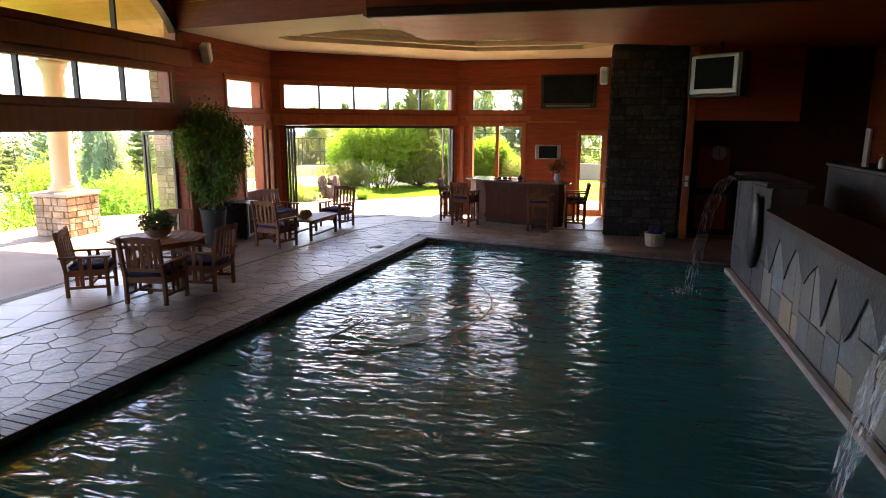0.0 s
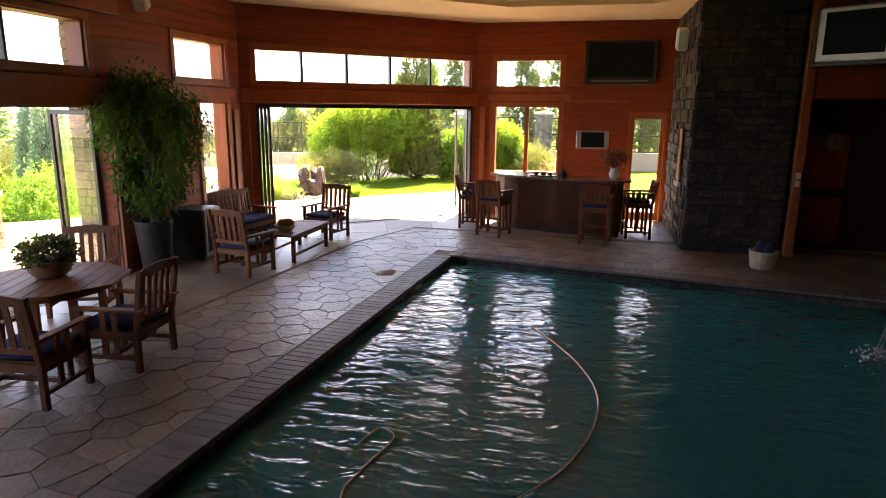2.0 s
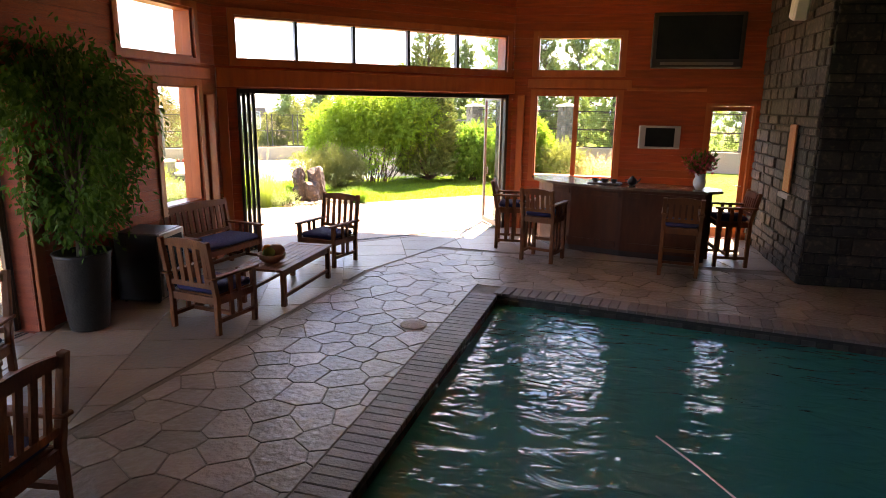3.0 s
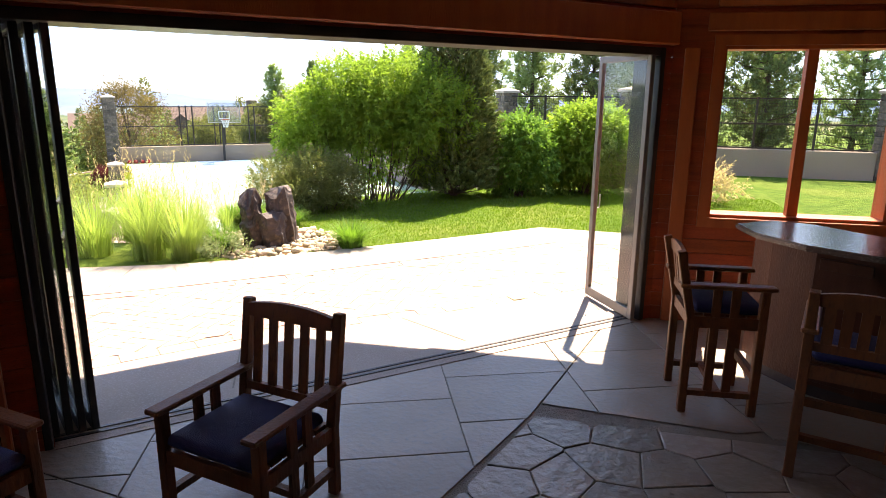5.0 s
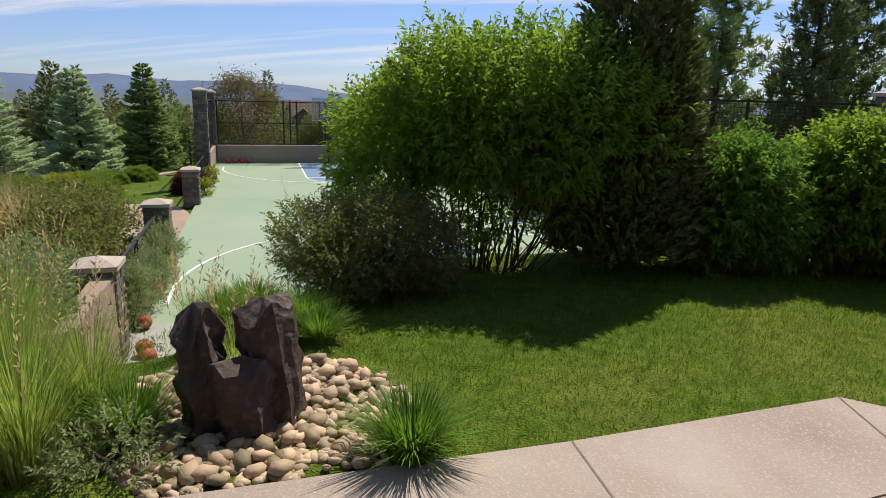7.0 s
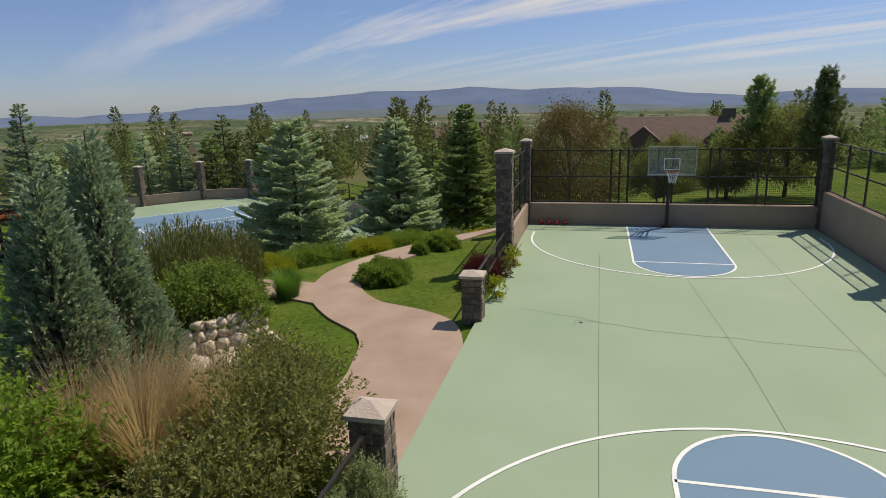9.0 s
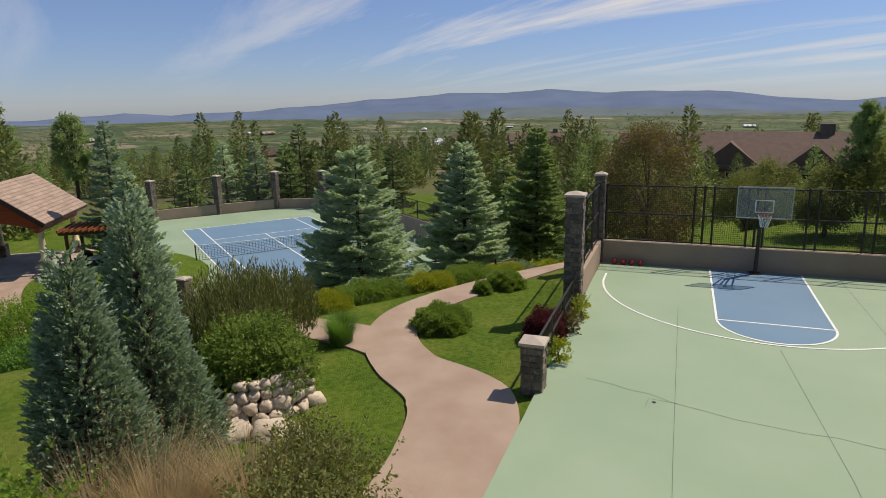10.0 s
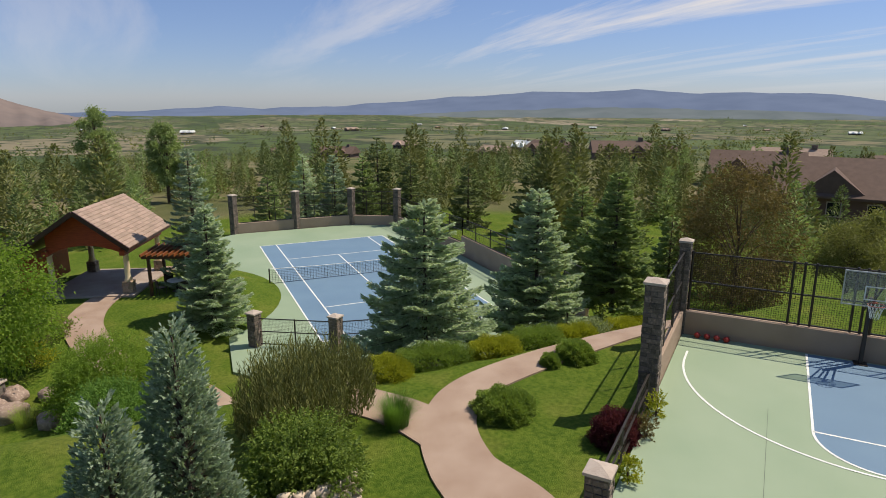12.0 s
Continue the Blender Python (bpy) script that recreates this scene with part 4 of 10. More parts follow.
def hills():
    """Far ridges that close the valley, distance haze painted into their colours."""
    def ridge(r, a0, a1, prof, mat_name, seed, depth):
        verts, faces = [], []
        n = 220
        for i in range(n + 1):
            a = a0 + (a1 - a0) * i / n
            h = prof(a) + 8 * noise.noise((a * 0.16, seed, 0)) + 10 * noise.noise((a * 0.42, seed, 5)) + 5 * noise.noise((a * 1.5, seed, 2))
            ca, sa = math.cos(radians(a)), math.sin(radians(a))
            for j in range(6):
                t = j / 5
                rr = r + depth * t
                z = -105 + max(0.0, h + 105) * (t ** 0.8) + 16 * noise.noise((a * 1.3, t * 2.2, seed)) * t * (1 - t) * 4 + 8 * noise.noise((a * 3.1, t * 5, seed)) * t * (1 - t) * 4
                verts.append((-15 + rr * ca, 28 + rr * sa, z))
        for i in range(n):
            for j in range(5):
                o = i * 6 + j
                faces.append((o, o + 6, o + 7, o + 1))
        tagged(raw_mesh("backdrop", verts, faces, mat_name, smooth=True), "mountain ridge far across the valley, haze painted into its colour", "mountains", kind="structure")

    def peaks(lst, base):
        def f(a):
            return base + sum(h * math.exp(-((a - c) / w) ** 2) for c, h, w in lst)
        return f
    def line(lst):
        return lambda a: float(np.interp(a, [p[0] for p in lst], [p[1] for p in lst]))
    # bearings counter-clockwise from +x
    ridge(3500, 60, 250, line([(60, -10), (84, 10), (100, -30), (113, -20), (117, -48), (121, -30), (126, 20), (132, 32), (136, 26), (140, 52), (144, 34), (147, 42), (152, 22), (156, 4), (161, -24), (166, -52), (172, -62), (176, -50), (180, -68), (186, -80), (250, -90)]), "hazed_far_hills", 3.0, 900)
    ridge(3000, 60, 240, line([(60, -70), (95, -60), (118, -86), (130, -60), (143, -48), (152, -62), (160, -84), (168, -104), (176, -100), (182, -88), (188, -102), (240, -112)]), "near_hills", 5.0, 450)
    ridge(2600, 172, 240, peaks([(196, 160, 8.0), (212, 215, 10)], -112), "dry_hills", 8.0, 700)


# distance haze is mixed into these base colours, bluest on the far ridge
M["hazed_far_hills"] = mat("hazed_far_hills", (0.128, 0.172, 0.255), (0.105, 0.145, 0.222), 1.0, 0.004, spec=0.0)
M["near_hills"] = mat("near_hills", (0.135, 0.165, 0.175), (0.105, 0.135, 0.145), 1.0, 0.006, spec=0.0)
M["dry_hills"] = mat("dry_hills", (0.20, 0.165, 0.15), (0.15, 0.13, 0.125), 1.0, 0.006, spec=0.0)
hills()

# ---- sport courts ----
def flat(name, outline, z, material, parent=None, thick=0.1, m=None):
    bm = B()
    prism(bm, outline, z - thick, z)
    ob = link_mesh(name, bm, material, parent)
    if m is not None:
        ob.matrix_basis = m
    return ob


def stripe(bm, pts, w, z):
    """A painted line along points, as a thin strip."""
    pts = [Vector((p[0], p[1], 0)) for p in pts]
    prev = None
    for i, p in enumerate(pts):
        d = (pts[min(i + 1, len(pts) - 1)] - pts[max(i - 1, 0)]).normalized()
        nn = Vector((-d.y, d.x, 0)) * w / 2
        cur = (bm.verts.new((p.x + nn.x, p.y + nn.y, z)), bm.verts.new((p.x - nn.x, p.y - nn.y, z)))
        if prev:
            bm.faces.new((prev[0], prev[1], cur[1], cur[0]))
        prev = cur
    return bm


def cpts(lst):
    return [court(u, v) for u, v in lst]


CW, CL = 11.0, 24.3
KC, KW, KL = 5.55, 3.12, 5.9


def basketball_court():
    c = thing("basketball_court", pose(0, 0, 0), "pale green concrete sport court with blue keys and white lines", "court", kind="structure")
    def poly(lst):
        p = cpts(lst)
        a = sum(p[i][0] * p[(i + 1) % len(p)][1] - p[(i + 1) % len(p)][0] * p[i][1] for i in range(len(p)))
        return p if a > 0 else p[::-1]
    flat("court_slab", poly([(-0.1, -0.1), (11.2, -0.1), (11.2, 25.2), (-0.1, 25.2)]), COURT_Z, "court_green", c, 0.2)
    R = KW / 2
    for end in (0, 1):
        f = (lambda v: v) if end == 0 else (lambda v: CL - v)
        key = [(KC - R, f(0.0)), (KC + R, f(0.0)), (KC + R, f(KL))] + [(KC + R * math.cos(radians(a)), f(KL + R * math.sin(radians(a)))) for a in range(10, 180, 10)] + [(KC - R, f(KL))]
        flat("key", poly(key), COURT_Z + 0.005, "court_blue", c, 0.004)
        bm = B()
        z = COURT_Z + 0.010
        stripe(bm, cpts([(KC - R, f(0)), (KC - R, f(KL))]), 0.07, z)
        stripe(bm, cpts([(KC + R, f(0)), (KC + R, f(KL))]), 0.07, z)
        stripe(bm, cpts([(KC - R, f(KL)), (KC + R, f(KL))]), 0.07, z)
        stripe(bm, cpts([(KC + R * math.cos(radians(a)), f(KL + R * math.sin(radians(a)))) for a in range(0, 181, 6)]), 0.07, z)
        part("key_lines", bm, "line", c, "white painted key lines")
        bm = B()
        RA = 5.25
        arc = [(KC - RA, f(1.6))] + [(KC + RA * math.cos(radians(a)), f(2.35 + RA * math.sin(radians(a)))) for a in range(180, -1, -4)] + [(KC + RA, f(1.6))]
        stripe(bm, cpts(arc), 0.07, z)
        part("three_point_line", bm, "line", c, "white painted arc")
    bm = B()
    rng = random.Random(4)
    for base in ([(2.9, 5.0), (2.9, 14.2), (2.95, 25)], [(5.45, 7.9), (5.85, 14), (6.1, 25)], [(8.3, 0.2), (8.35, 25)]):
        stripe(bm, cpts(base), 0.012, COURT_Z + 0.003)
    crack = [(0.9, 11.2)] + [(1.0 + 0.45 * i, 11.3 + 0.13 * i + rng.uniform(-0.12, 0.12)) for i in range(4)] + [(2.9 + 0.6 * i, 12.0 + 0.10 * i + rng.uniform(-0.1, 0.1)) for i in range(10)]
    stripe(bm, cpts(crack), 0.014, COURT_Z + 0.003)
    stripe(bm, cpts([(2.3, 12.25), (2.35, 11.85), (2.95, 11.9)]), 0.012, COURT_Z + 0.003)
    part("cracks", bm, "crack", c, "hairline cracks and joints")
    bm = B()
    lathe(bm, [(0.05, 0), (0.05, 0.004), (0.0, 0.005)], 10)
    d = part("drain", bm, "bronze", c)
    d.location = (*court(2.47, 12.0), COURT_Z)


basketball_court()


def tennis_court():
    c = thing("tennis_court", pose(0, 0, 0), "blue tennis court with white lines in a pale green surround", "court", kind="structure")
    out = [(-75.4, 33.0), (-74.0, 31.2), (-43.5, 29.8), (-41.0, 32.0), (-41.0, 47.5), (-43.0, 49.0), (-72.5, 49.0), (-75.4, 45.5)]
    flat("surround", out, TENNIS_Z, "court_green", c, 0.2)
    x0, x1, y0, y1 = -69.3, -45.53, 34.45, 45.42
    flat("playing_area", [(x0, y0), (x1, y0), (x1, y1), (x0, y1)], TENNIS_Z + 0.006, "court_blue", c, 0.004)
    z = TENNIS_Z + 0.012
    bm = B()
    ym, xm = (y0 + y1) / 2, (x0 + x1) / 2
    w = 0.09
    for a, b_ in (((x0, y0), (x1, y0)), ((x0, y1), (x1, y1)), ((x0, y0), (x0, y1)), ((x1, y0), (x1, y1)), ((x0, y0 + 1.37), (x1, y0 + 1.37)), ((x0, y1 - 1.37), (x1, y1 - 1.37)),
                  ((xm - 6.4, y0 + 1.37), (xm - 6.4, y1 - 1.37)), ((xm + 6.4, y0 + 1.37), (xm + 6.4, y1 - 1.37)), ((xm - 6.4, ym), (xm + 6.4, ym))):
        stripe(bm, [a, b_], w, z)
    part("court_lines", bm, "line", c, "white painted court lines")
    net = thing("tennis_net", pose(xm, ym, TENNIS_Z), "dark tennis net with a white band on posts", "net")
    half = 6.4
    for s in (-1, 1):
        bm = B()
        tube(bm, [(0, s * half, 0), (0, s * half, 1.1)], 0.045, 10)
        part("post", bm, "bronze", net)
    def nz(t):
        return 0.92 + 0.15 * t * t
    bm = B()
    n = 64
    for i in range(n + 1):
        t = -1 + 2 * i / n
        bar(bm, (0, t * half, 0.04), (0, t * half, nz(t)), 0.014, 0.014)
    for k in range(9):
        pts = [(0, t * half, 0.05 + (nz(t) - 0.07) * k / 8) for t in (-1, -0.5, 0, 0.5, 1)]
        tube(bm, pts, 0.008, 4)
    part("mesh", bm, "black_frame", net)
    bm = B()
    for t0, t1 in ((-1, -0.5), (-0.5, 0), (0, 0.5), (0.5, 1)):
        bar(bm, (0, t0 * half, nz(t0)), (0, t1 * half, nz(t1)), 0.07, 0.03)
    part("band", bm, "line", net, "white net band")
    bm = B()
    box(bm, -0.012, 0.012, -0.03, 0.03, 0.0, 0.9)
    part("centre_strap", bm, "line", net)


tennis_court()


def rough_stack(bm, w, h, seed, course=0.16, proud=0.035):
    """Courses of uneven stones round a square pillar, w wide."""
    r = random.Random(seed)
    z = 0.0
    while z < h - 0.02:
        ch = min(h - z, r.uniform(0.7, 1.25) * course)
        for side in range(4):
            x = -w / 2
            while x < w / 2 - 0.02:
                lw = min(w / 2 - x, r.uniform(0.12, 0.32))
                if w / 2 - x - lw < 0.08:
                    lw = w / 2 - x
                m = pose(0, 0, 0, 0, 0, 90 * side)
                p = r.uniform(0.25, 1.0) * proud
                box(bm, x + 0.006, x + lw - 0.006, -w / 2 - p, -w / 2 + 0.02, z + 0.006, z + ch - 0.006, 0.012, m)
                x += lw
        z += ch
    return bm


def stone_post(name, xy, z, w, h, seed, material="stone_dark", label="", group=""):
    t = thing(name, pose(xy[0], xy[1], z, 0, 0, 39), label, "pillar", group=group)
    bm = B()
    box(bm, -w / 2, w / 2, -w / 2, w / 2, 0, h)
    core = part("core", bm, "mortar", t)
    bm = B()
    rough_stack(bm, w, h, seed)
    part("stonework", bm, material, t)
    bm = B()
    c = w / 2 + 0.06
    vs = [bm.verts.new((x, y, h)) for x, y in ((-c, -c), (c, -c), (c, c), (-c, c))] + [bm.verts.new((x, y, h + 0.07)) for x, y in ((-c, -c), (c, -c), (c, c), (-c, c))] + [bm.verts.new((0, 0, h + 0.17))]
    for f in ((3, 2, 1, 0), (0, 1, 5, 4), (1, 2, 6, 5), (2, 3, 7, 6), (3, 0, 4, 7), (4, 5, 8), (5, 6, 8), (6, 7, 8), (7, 4, 8)):
        bm.faces.new([vs[i] for i in f])
    part("cap", bm, "cap_stone", t, "pale hipped stone cap")
    return t


def fence_run(p, q, z0, z1, posts, name="metal_fence", label="dark bronze steel mesh fence panel", mesh=True, zq0=None, zq1=None):
    """Posts, rails and a fine mesh between two points."""
    zq0 = z0 if zq0 is None else zq0
    zq1 = z1 if zq1 is None else zq1
    f = thing(name, pose(0, 0, 0), label, "fence")
    P, Q = Vector((*p, 0)), Vector((*q, 0))
    L_ = (Q - P).length
    def at(t, k):
        c = P.lerp(Q, t)
        return Vector((c.x, c.y, (z0 + (zq0 - z0) * t) * (1 - k) + (z1 + (zq1 - z1) * t) * k))
    for t in posts:
        bm = B()
        bar(bm, at(t, 0), at(t, 1.02), 0.06, 0.06)
        part("post", bm, "bronze", f)
    for k in (0.02, 0.5, 0.99):
        bm = B()
        bar(bm, at(0, k), at(1, k), 0.045, 0.045)
        part("rail", bm, "bronze", f)
    if mesh:
        bm = B()
        n = int(L_ / 0.075)
        for i in range(1, n):
            t = i / n
            a, b_ = at(t, 0.02), at(t, 0.99)
            d = (Q - P).normalized() * 0.0035
            vs = [bm.verts.new(v) for v in (a - d, a + d, b_ + d, b_ - d)]
            bm.faces.new(vs)
        for i in range(1, int((z1 - z0) / 0.075)):
            k = i / int((z1 - z0) / 0.075)
            a, b_ = at(0, k), at(1, k)
            u = Vector((0, 0, 0.0035))
            bm.faces.new([bm.verts.new(v) for v in (a - u, b_ - u, b_ + u, a + u)])
        part("mesh", bm, "bronze", f, "fine woven wire")
    return f


def low_wall(name, p, q, z0, h, t=0.25, label="tan stucco court wall", hq=None):
    bm = B()
    P, Q = Vector((*p, 0)), Vector((*q, 0))
    d = (Q - P).normalized()
    nn = Vector((-d.y, d.x, 0)) * t / 2
    hq = h if hq is None else hq
    vs = [bm.verts.new((a.x, a.y, z)) for a, z in ((P - nn, z0), (Q - nn, z0), (Q + nn, z0), (P + nn, z0), (P - nn, z0 + h), (Q - nn, z0 + hq), (Q + nn, z0 + hq), (P + nn, z0 + h))]
    for f in ((3, 2, 1, 0), (4, 5, 6, 7), (0, 1, 5, 4), (1, 2, 6, 5), (2, 3, 7, 6), (3, 0, 4, 7)):
        bm.faces.new([vs[i] for i in f])
    bmesh.ops.bevel(bm, geom=bm.edges[:], offset=0.02, segments=1, affect="EDGES")
    return tagged(link_mesh(name, bm, "stucco"), label, "wall", kind="structure")


# pillars and walls round the basketball court
CZ = COURT_Z
TALL = "tall dark stacked-stone pillar with a pale cap at the court"
stone_post("stone_pillar", court(-0.25, -0.25), CZ - 0.1, 0.36, 3.60, 1, label=TALL, group="tall court pillars")
stone_post("stone_pillar", court(-0.25, 6.16), CZ - 0.1, 0.50, 3.72, 2, label=TALL, group="tall court pillars")
stone_post("stone_pillar", court(11.35, -0.25), CZ - 0.1, 0.36, 3.60, 3, label=TALL, group="tall court pillars")
for i, v in enumerate((7.2, 14.5, 21.7)):
    stone_post("stone_pillar", court(11.45, v), CZ - 0.1, 0.5, 3.72 + (0.35 if i == 2 else 0), 5 + i, label=TALL, group="tall court pillars")
LOW = "squat stacked-stone pillar with a pale cap at the court edge"
for i, (v, zt) in enumerate(((12.1, -0.45), (19.5, -0.30), (25.0, -0.20))):
    stone_post("stone_pillar", court(-0.2, v), CZ - 0.1, 0.48, zt - 0.12 - CZ + 0.1, 11 + i, label=LOW, group="low court pillars")
low_wall("wall_court_end", court(-0.1, -0.25), court(11.2, -0.25), CZ - 0.1, 1.0)
low_wall("wall_court_side", court(-0.25, -0.1), court(-0.25, 5.9), CZ - 0.1, 1.0)
low_wall("wall_court_east", court(11.4, -0.1), court(11.4, 21.4), CZ - 0.1, 1.6)
fence_run(court(-0.1, -0.25), court(11.2, -0.25), CZ + 0.92, CZ + 3.15, (0.01, 0.30, 0.33, 0.36, 0.465, 0.49, 0.515, 0.64, 0.67, 0.80, 0.83, 0.99), label="tall bronze mesh fence behind the hoop")
fence_run(court(-0.25, 0.0), court(-0.25, 5.9), CZ + 0.92, CZ + 3.2, (0.02, 0.33, 0.66, 0.98), label="tall bronze mesh fence along the lawn side")
fence_run(court(11.4, 0), court(11.4, 21.4), CZ + 1.52, CZ + 3.4, tuple(i / 12 for i in range(13)), label="tall bronze mesh fence along the stucco wall")
fence_run(court(-0.2, 6.45), court(-0.2, 11.8), CZ + 0.12, CZ + 1.05, (0.02, 0.33, 0.66, 0.98), name="railing", label="low bronze mesh railing beside the lawn")
fence_run(court(-0.2, 19.8), court(-0.2, 24.7), CZ + 0.12, CZ + 1.1, (0.02, 0.5, 0.98), name="railing", label="low bronze mesh railing among the shrubs")


def hoop():
    x, y = court(5.55, 0.12)
    ang = math.degrees(math.atan2(CV[1], CV[0]))
    h = thing("basketball_hoop", pose(x, y, CZ, 0, 0, ang), "basketball hoop with clear backboard on a dark angled pole", "hoop")
    bm = B()
    bar(bm, (0.0, 0, 0), (0.10, 0, 2.35), 0.15, 0.12, 0.01)
    part("pole", bm, "bronze", h)
    bm = B()
    box(bm, -0.2, 0.2, -0.2, 0.2, 0.0, 0.03, 0.005)
    part("base_plate", bm, "bronze", h)
    for dy in (-0.12, 0.12):
        for z0, z1 in ((1.9, 2.35), (2.3, 2.95)):
            bm = B()
            bar(bm, (0.06, dy, z0), (0.85, dy * 1.6, z1), 0.04, 0.06)
            part("arm", bm, "bronze", h)
    bb = 0.88
    W2, H2, z0 = 0.86, 1.06, 2.28
    bm = B()
    box(bm, bb, bb + 0.012, -W2, W2, z0, z0 + H2)
    pane = part("backboard", bm, "acrylic", h, "cloudy acrylic backboard")
    bm = B()
    f = 0.035
    for a in ((-W2 - f, W2 + f, z0 - f, z0), (-W2 - f, W2 + f, z0 + H2, z0 + H2 + f), (-W2 - f, -W2, z0, z0 + H2), (W2, W2 + f, z0, z0 + H2)):
        box(bm, bb - 0.02, bb + 0.025, a[0], a[1], a[2], a[3])
    part("frame", bm, "silver", pane)
    bm = B()
    for a in ((-0.3, 0.3, 0.18, 0.215), (-0.3, 0.3, 0.60, 0.635), (-0.3, -0.265, 0.215, 0.60), (0.265, 0.3, 0.215, 0.60)):
        box(bm, bb + 0.013, bb + 0.017, a[0], a[1], z0 + a[2], z0 + a[3])
    part("target_square", bm, "line", pane)
    cx = bb + 0.38
    rim = [(cx + 0.23 * math.cos(a), 0.23 * math.sin(a), z0 + 0.15) for a in (2 * math.pi * k / 20 for k in range(21))]
    bm = B()
    tube(bm, rim, 0.011, 6, False)
    box(bm, bb + 0.013, cx - 0.22, -0.06, 0.06, z0 + 0.13, z0 + 0.16)
    part("rim", bm, "orange_ball", h, "orange steel rim")
    bm = B()
    for k in range(12):
        a, a2 = 2 * math.pi * k / 12, 2 * math.pi * (k + 1) / 12
        for s in (1, -1):
            q = a + s * 2 * math.pi / 12
            pts = [(cx + r * math.cos(a + (q - a) * t), r * math.sin(a + (q - a) * t), z0 + 0.14 - 0.42 * t) for t, r in ((0, 0.225), (0.5, 0.16), (1, 0.12))]
            tube(bm, pts, 0.006, 4, False)
    part("net", bm, "line", h, "white cord net")


hoop()

# ---- terrace and paths ----
def paving(name, outline, z, material, label, thick=0.15):
    a = sum(outline[i][0] * outline[(i + 1) % len(outline)][1] - outline[(i + 1) % len(outline)][0] * outline[i][1] for i in range(len(outline)))
    o = outline if a > 0 else outline[::-1]
    bm = B()
    prism(bm, o, z - thick, z)
    return tagged(link_mesh(name, bm, material), label, "paving", kind="structure")


def apron_edge(x):
    """y of the line where the apron meets the pavers."""
    return 18.35 + (x + 10.11) * 0.80 + 0.012 * (x + 8.2) ** 2


NEAR_EDGE = [(-10.4, 18.0), (-9.9, 18.55), (-9.29, 19.15), (-8.49, 19.72), (-7.60, 20.36), (-6.95, 20.90), (-6.31, 21.46), (-5.7, 22.0), (-5.0, 22.4), (4.8, 22.4)]
FAR_EDGE = [(-12.6, 19.3), (-11.07, 20.28), (-9.67, 21.37), (-8.98, 21.94), (-8.18, 22.60), (-7.27, 23.36), (-6.72, 23.86), (-5.42, 23.95), (4.8, 23.95)]
LAWN_EDGE = [(-13.2, 20.6), (-11.42, 21.35), (-10.64, 21.86), (-9.50, 22.80), (-8.73, 23.43), (-6.99, 24.98), (-5.10, 24.80), (4.8, 24.8)]
paving("pavement", [(-9.97, 17.12), (-5.9, 20.82), (4.8, 20.92)] + NEAR_EDGE[::-1], -0.012, "concrete_apron", "tan concrete apron outside the folding doors")
paving("pavement", FAR_EDGE + LAWN_EDGE[::-1], -0.010, "concrete_grey", "weathered concrete border walk beside the lawn")
paving("pavement", [(-15.5, 4.0), (-10.06, 4.0), (-10.06, 17.05), (-10.5, 17.9), (-12.7, 19.2), (-15.5, 16.5)], -0.014, "concrete_tan", "tan concrete terrace under the porch")
PAVER_BED = paving("pavement", NEAR_EDGE + FAR_EDGE[::-1], -0.020, "sand", "herringbone terrace of rose-coloured concrete pavers", 0.12)
# control joints as shallow dark strips
def joints(lines, z, name="control_joint"):
    for a, b_ in lines:
        bm = B()
        stripe(bm, [a, b_], 0.014, z)
        tagged(link_mesh(name, bm, "joint"), "saw-cut joint in the concrete", "joint", kind="structure")


joints([((-8.05, 20.04), (-7.15, 19.48)), ((-9.3, 19.15), (-8.85, 18.2)), ((-6.3, 21.46), (-6.1, 20.75))], -0.008)
joints([((-8.73, 23.42), (-8.18, 22.61)), ((-10.64, 21.86), (-10.2, 20.95)), ((-6.99, 24.97), (-6.6, 23.9)), ((-11.9, 21.1), (-11.5, 20.0))], -0.006)


def ribbon(centre, widths, material, name, label, lift=0.06):
    """A path laid on the land: a band along a smooth line."""
    pts = []
    for i in range(len(centre) - 1):
        p0, p1, p2, p3 = (Vector((*centre[max(0, min(len(centre) - 1, i + k))], 0)) for k in (-1, 0, 1, 2))
        for s in range(8):
            t = s / 8
            pts.append((0.5 * ((2 * p1) + (p2 - p0) * t + (2 * p0 - 5 * p1 + 4 * p2 - p3) * t * t + (3 * p1 - p0 - 3 * p2 + p3) * t ** 3), widths[i] + (widths[i + 1] - widths[i]) * t))
    pts.append((Vector((*centre[-1], 0)), widths[-1]))
    bm = B()
    rows = []
    for i, (p, w) in enumerate(pts):
        d = (pts[min(i + 1, len(pts) - 1)][0] - pts[max(i - 1, 0)][0]).normalized()
        nn = Vector((-d.y, d.x, 0))
        zc = max(ground_z(*(p + nn * w * k).xy) for k in (-0.55, 0, 0.55)) + lift
        row = [p + nn * w * k for k in (-0.5, 0.0, 0.5)]
        zs = [0.35 * zc + 0.65 * (ground_z(q.x, q.y) + lift) for q in row]
        rows.append([bm.verts.new((q.x, q.y, zq)) for q, zq in zip(row, zs)] + [bm.verts.new((row[0].x, row[0].y, zs[0] - 0.35)), bm.verts.new((row[2].x, row[2].y, zs[2] - 0.35))])
    for a, b_ in zip(rows, rows[1:]):
        bm.faces.new((a[0], a[1], b_[1], b_[0]))
        bm.faces.new((a[1], a[2], b_[2], b_[1]))
        bm.faces.new((a[3], a[0], b_[0], b_[3]))
        bm.faces.new((a[2], a[4], b_[4], b_[2]))
    bmesh.ops.recalc_face_normals(bm, faces=bm.faces[:])
    return tagged(link_mesh(name, bm, material), label, "path", kind="structure")


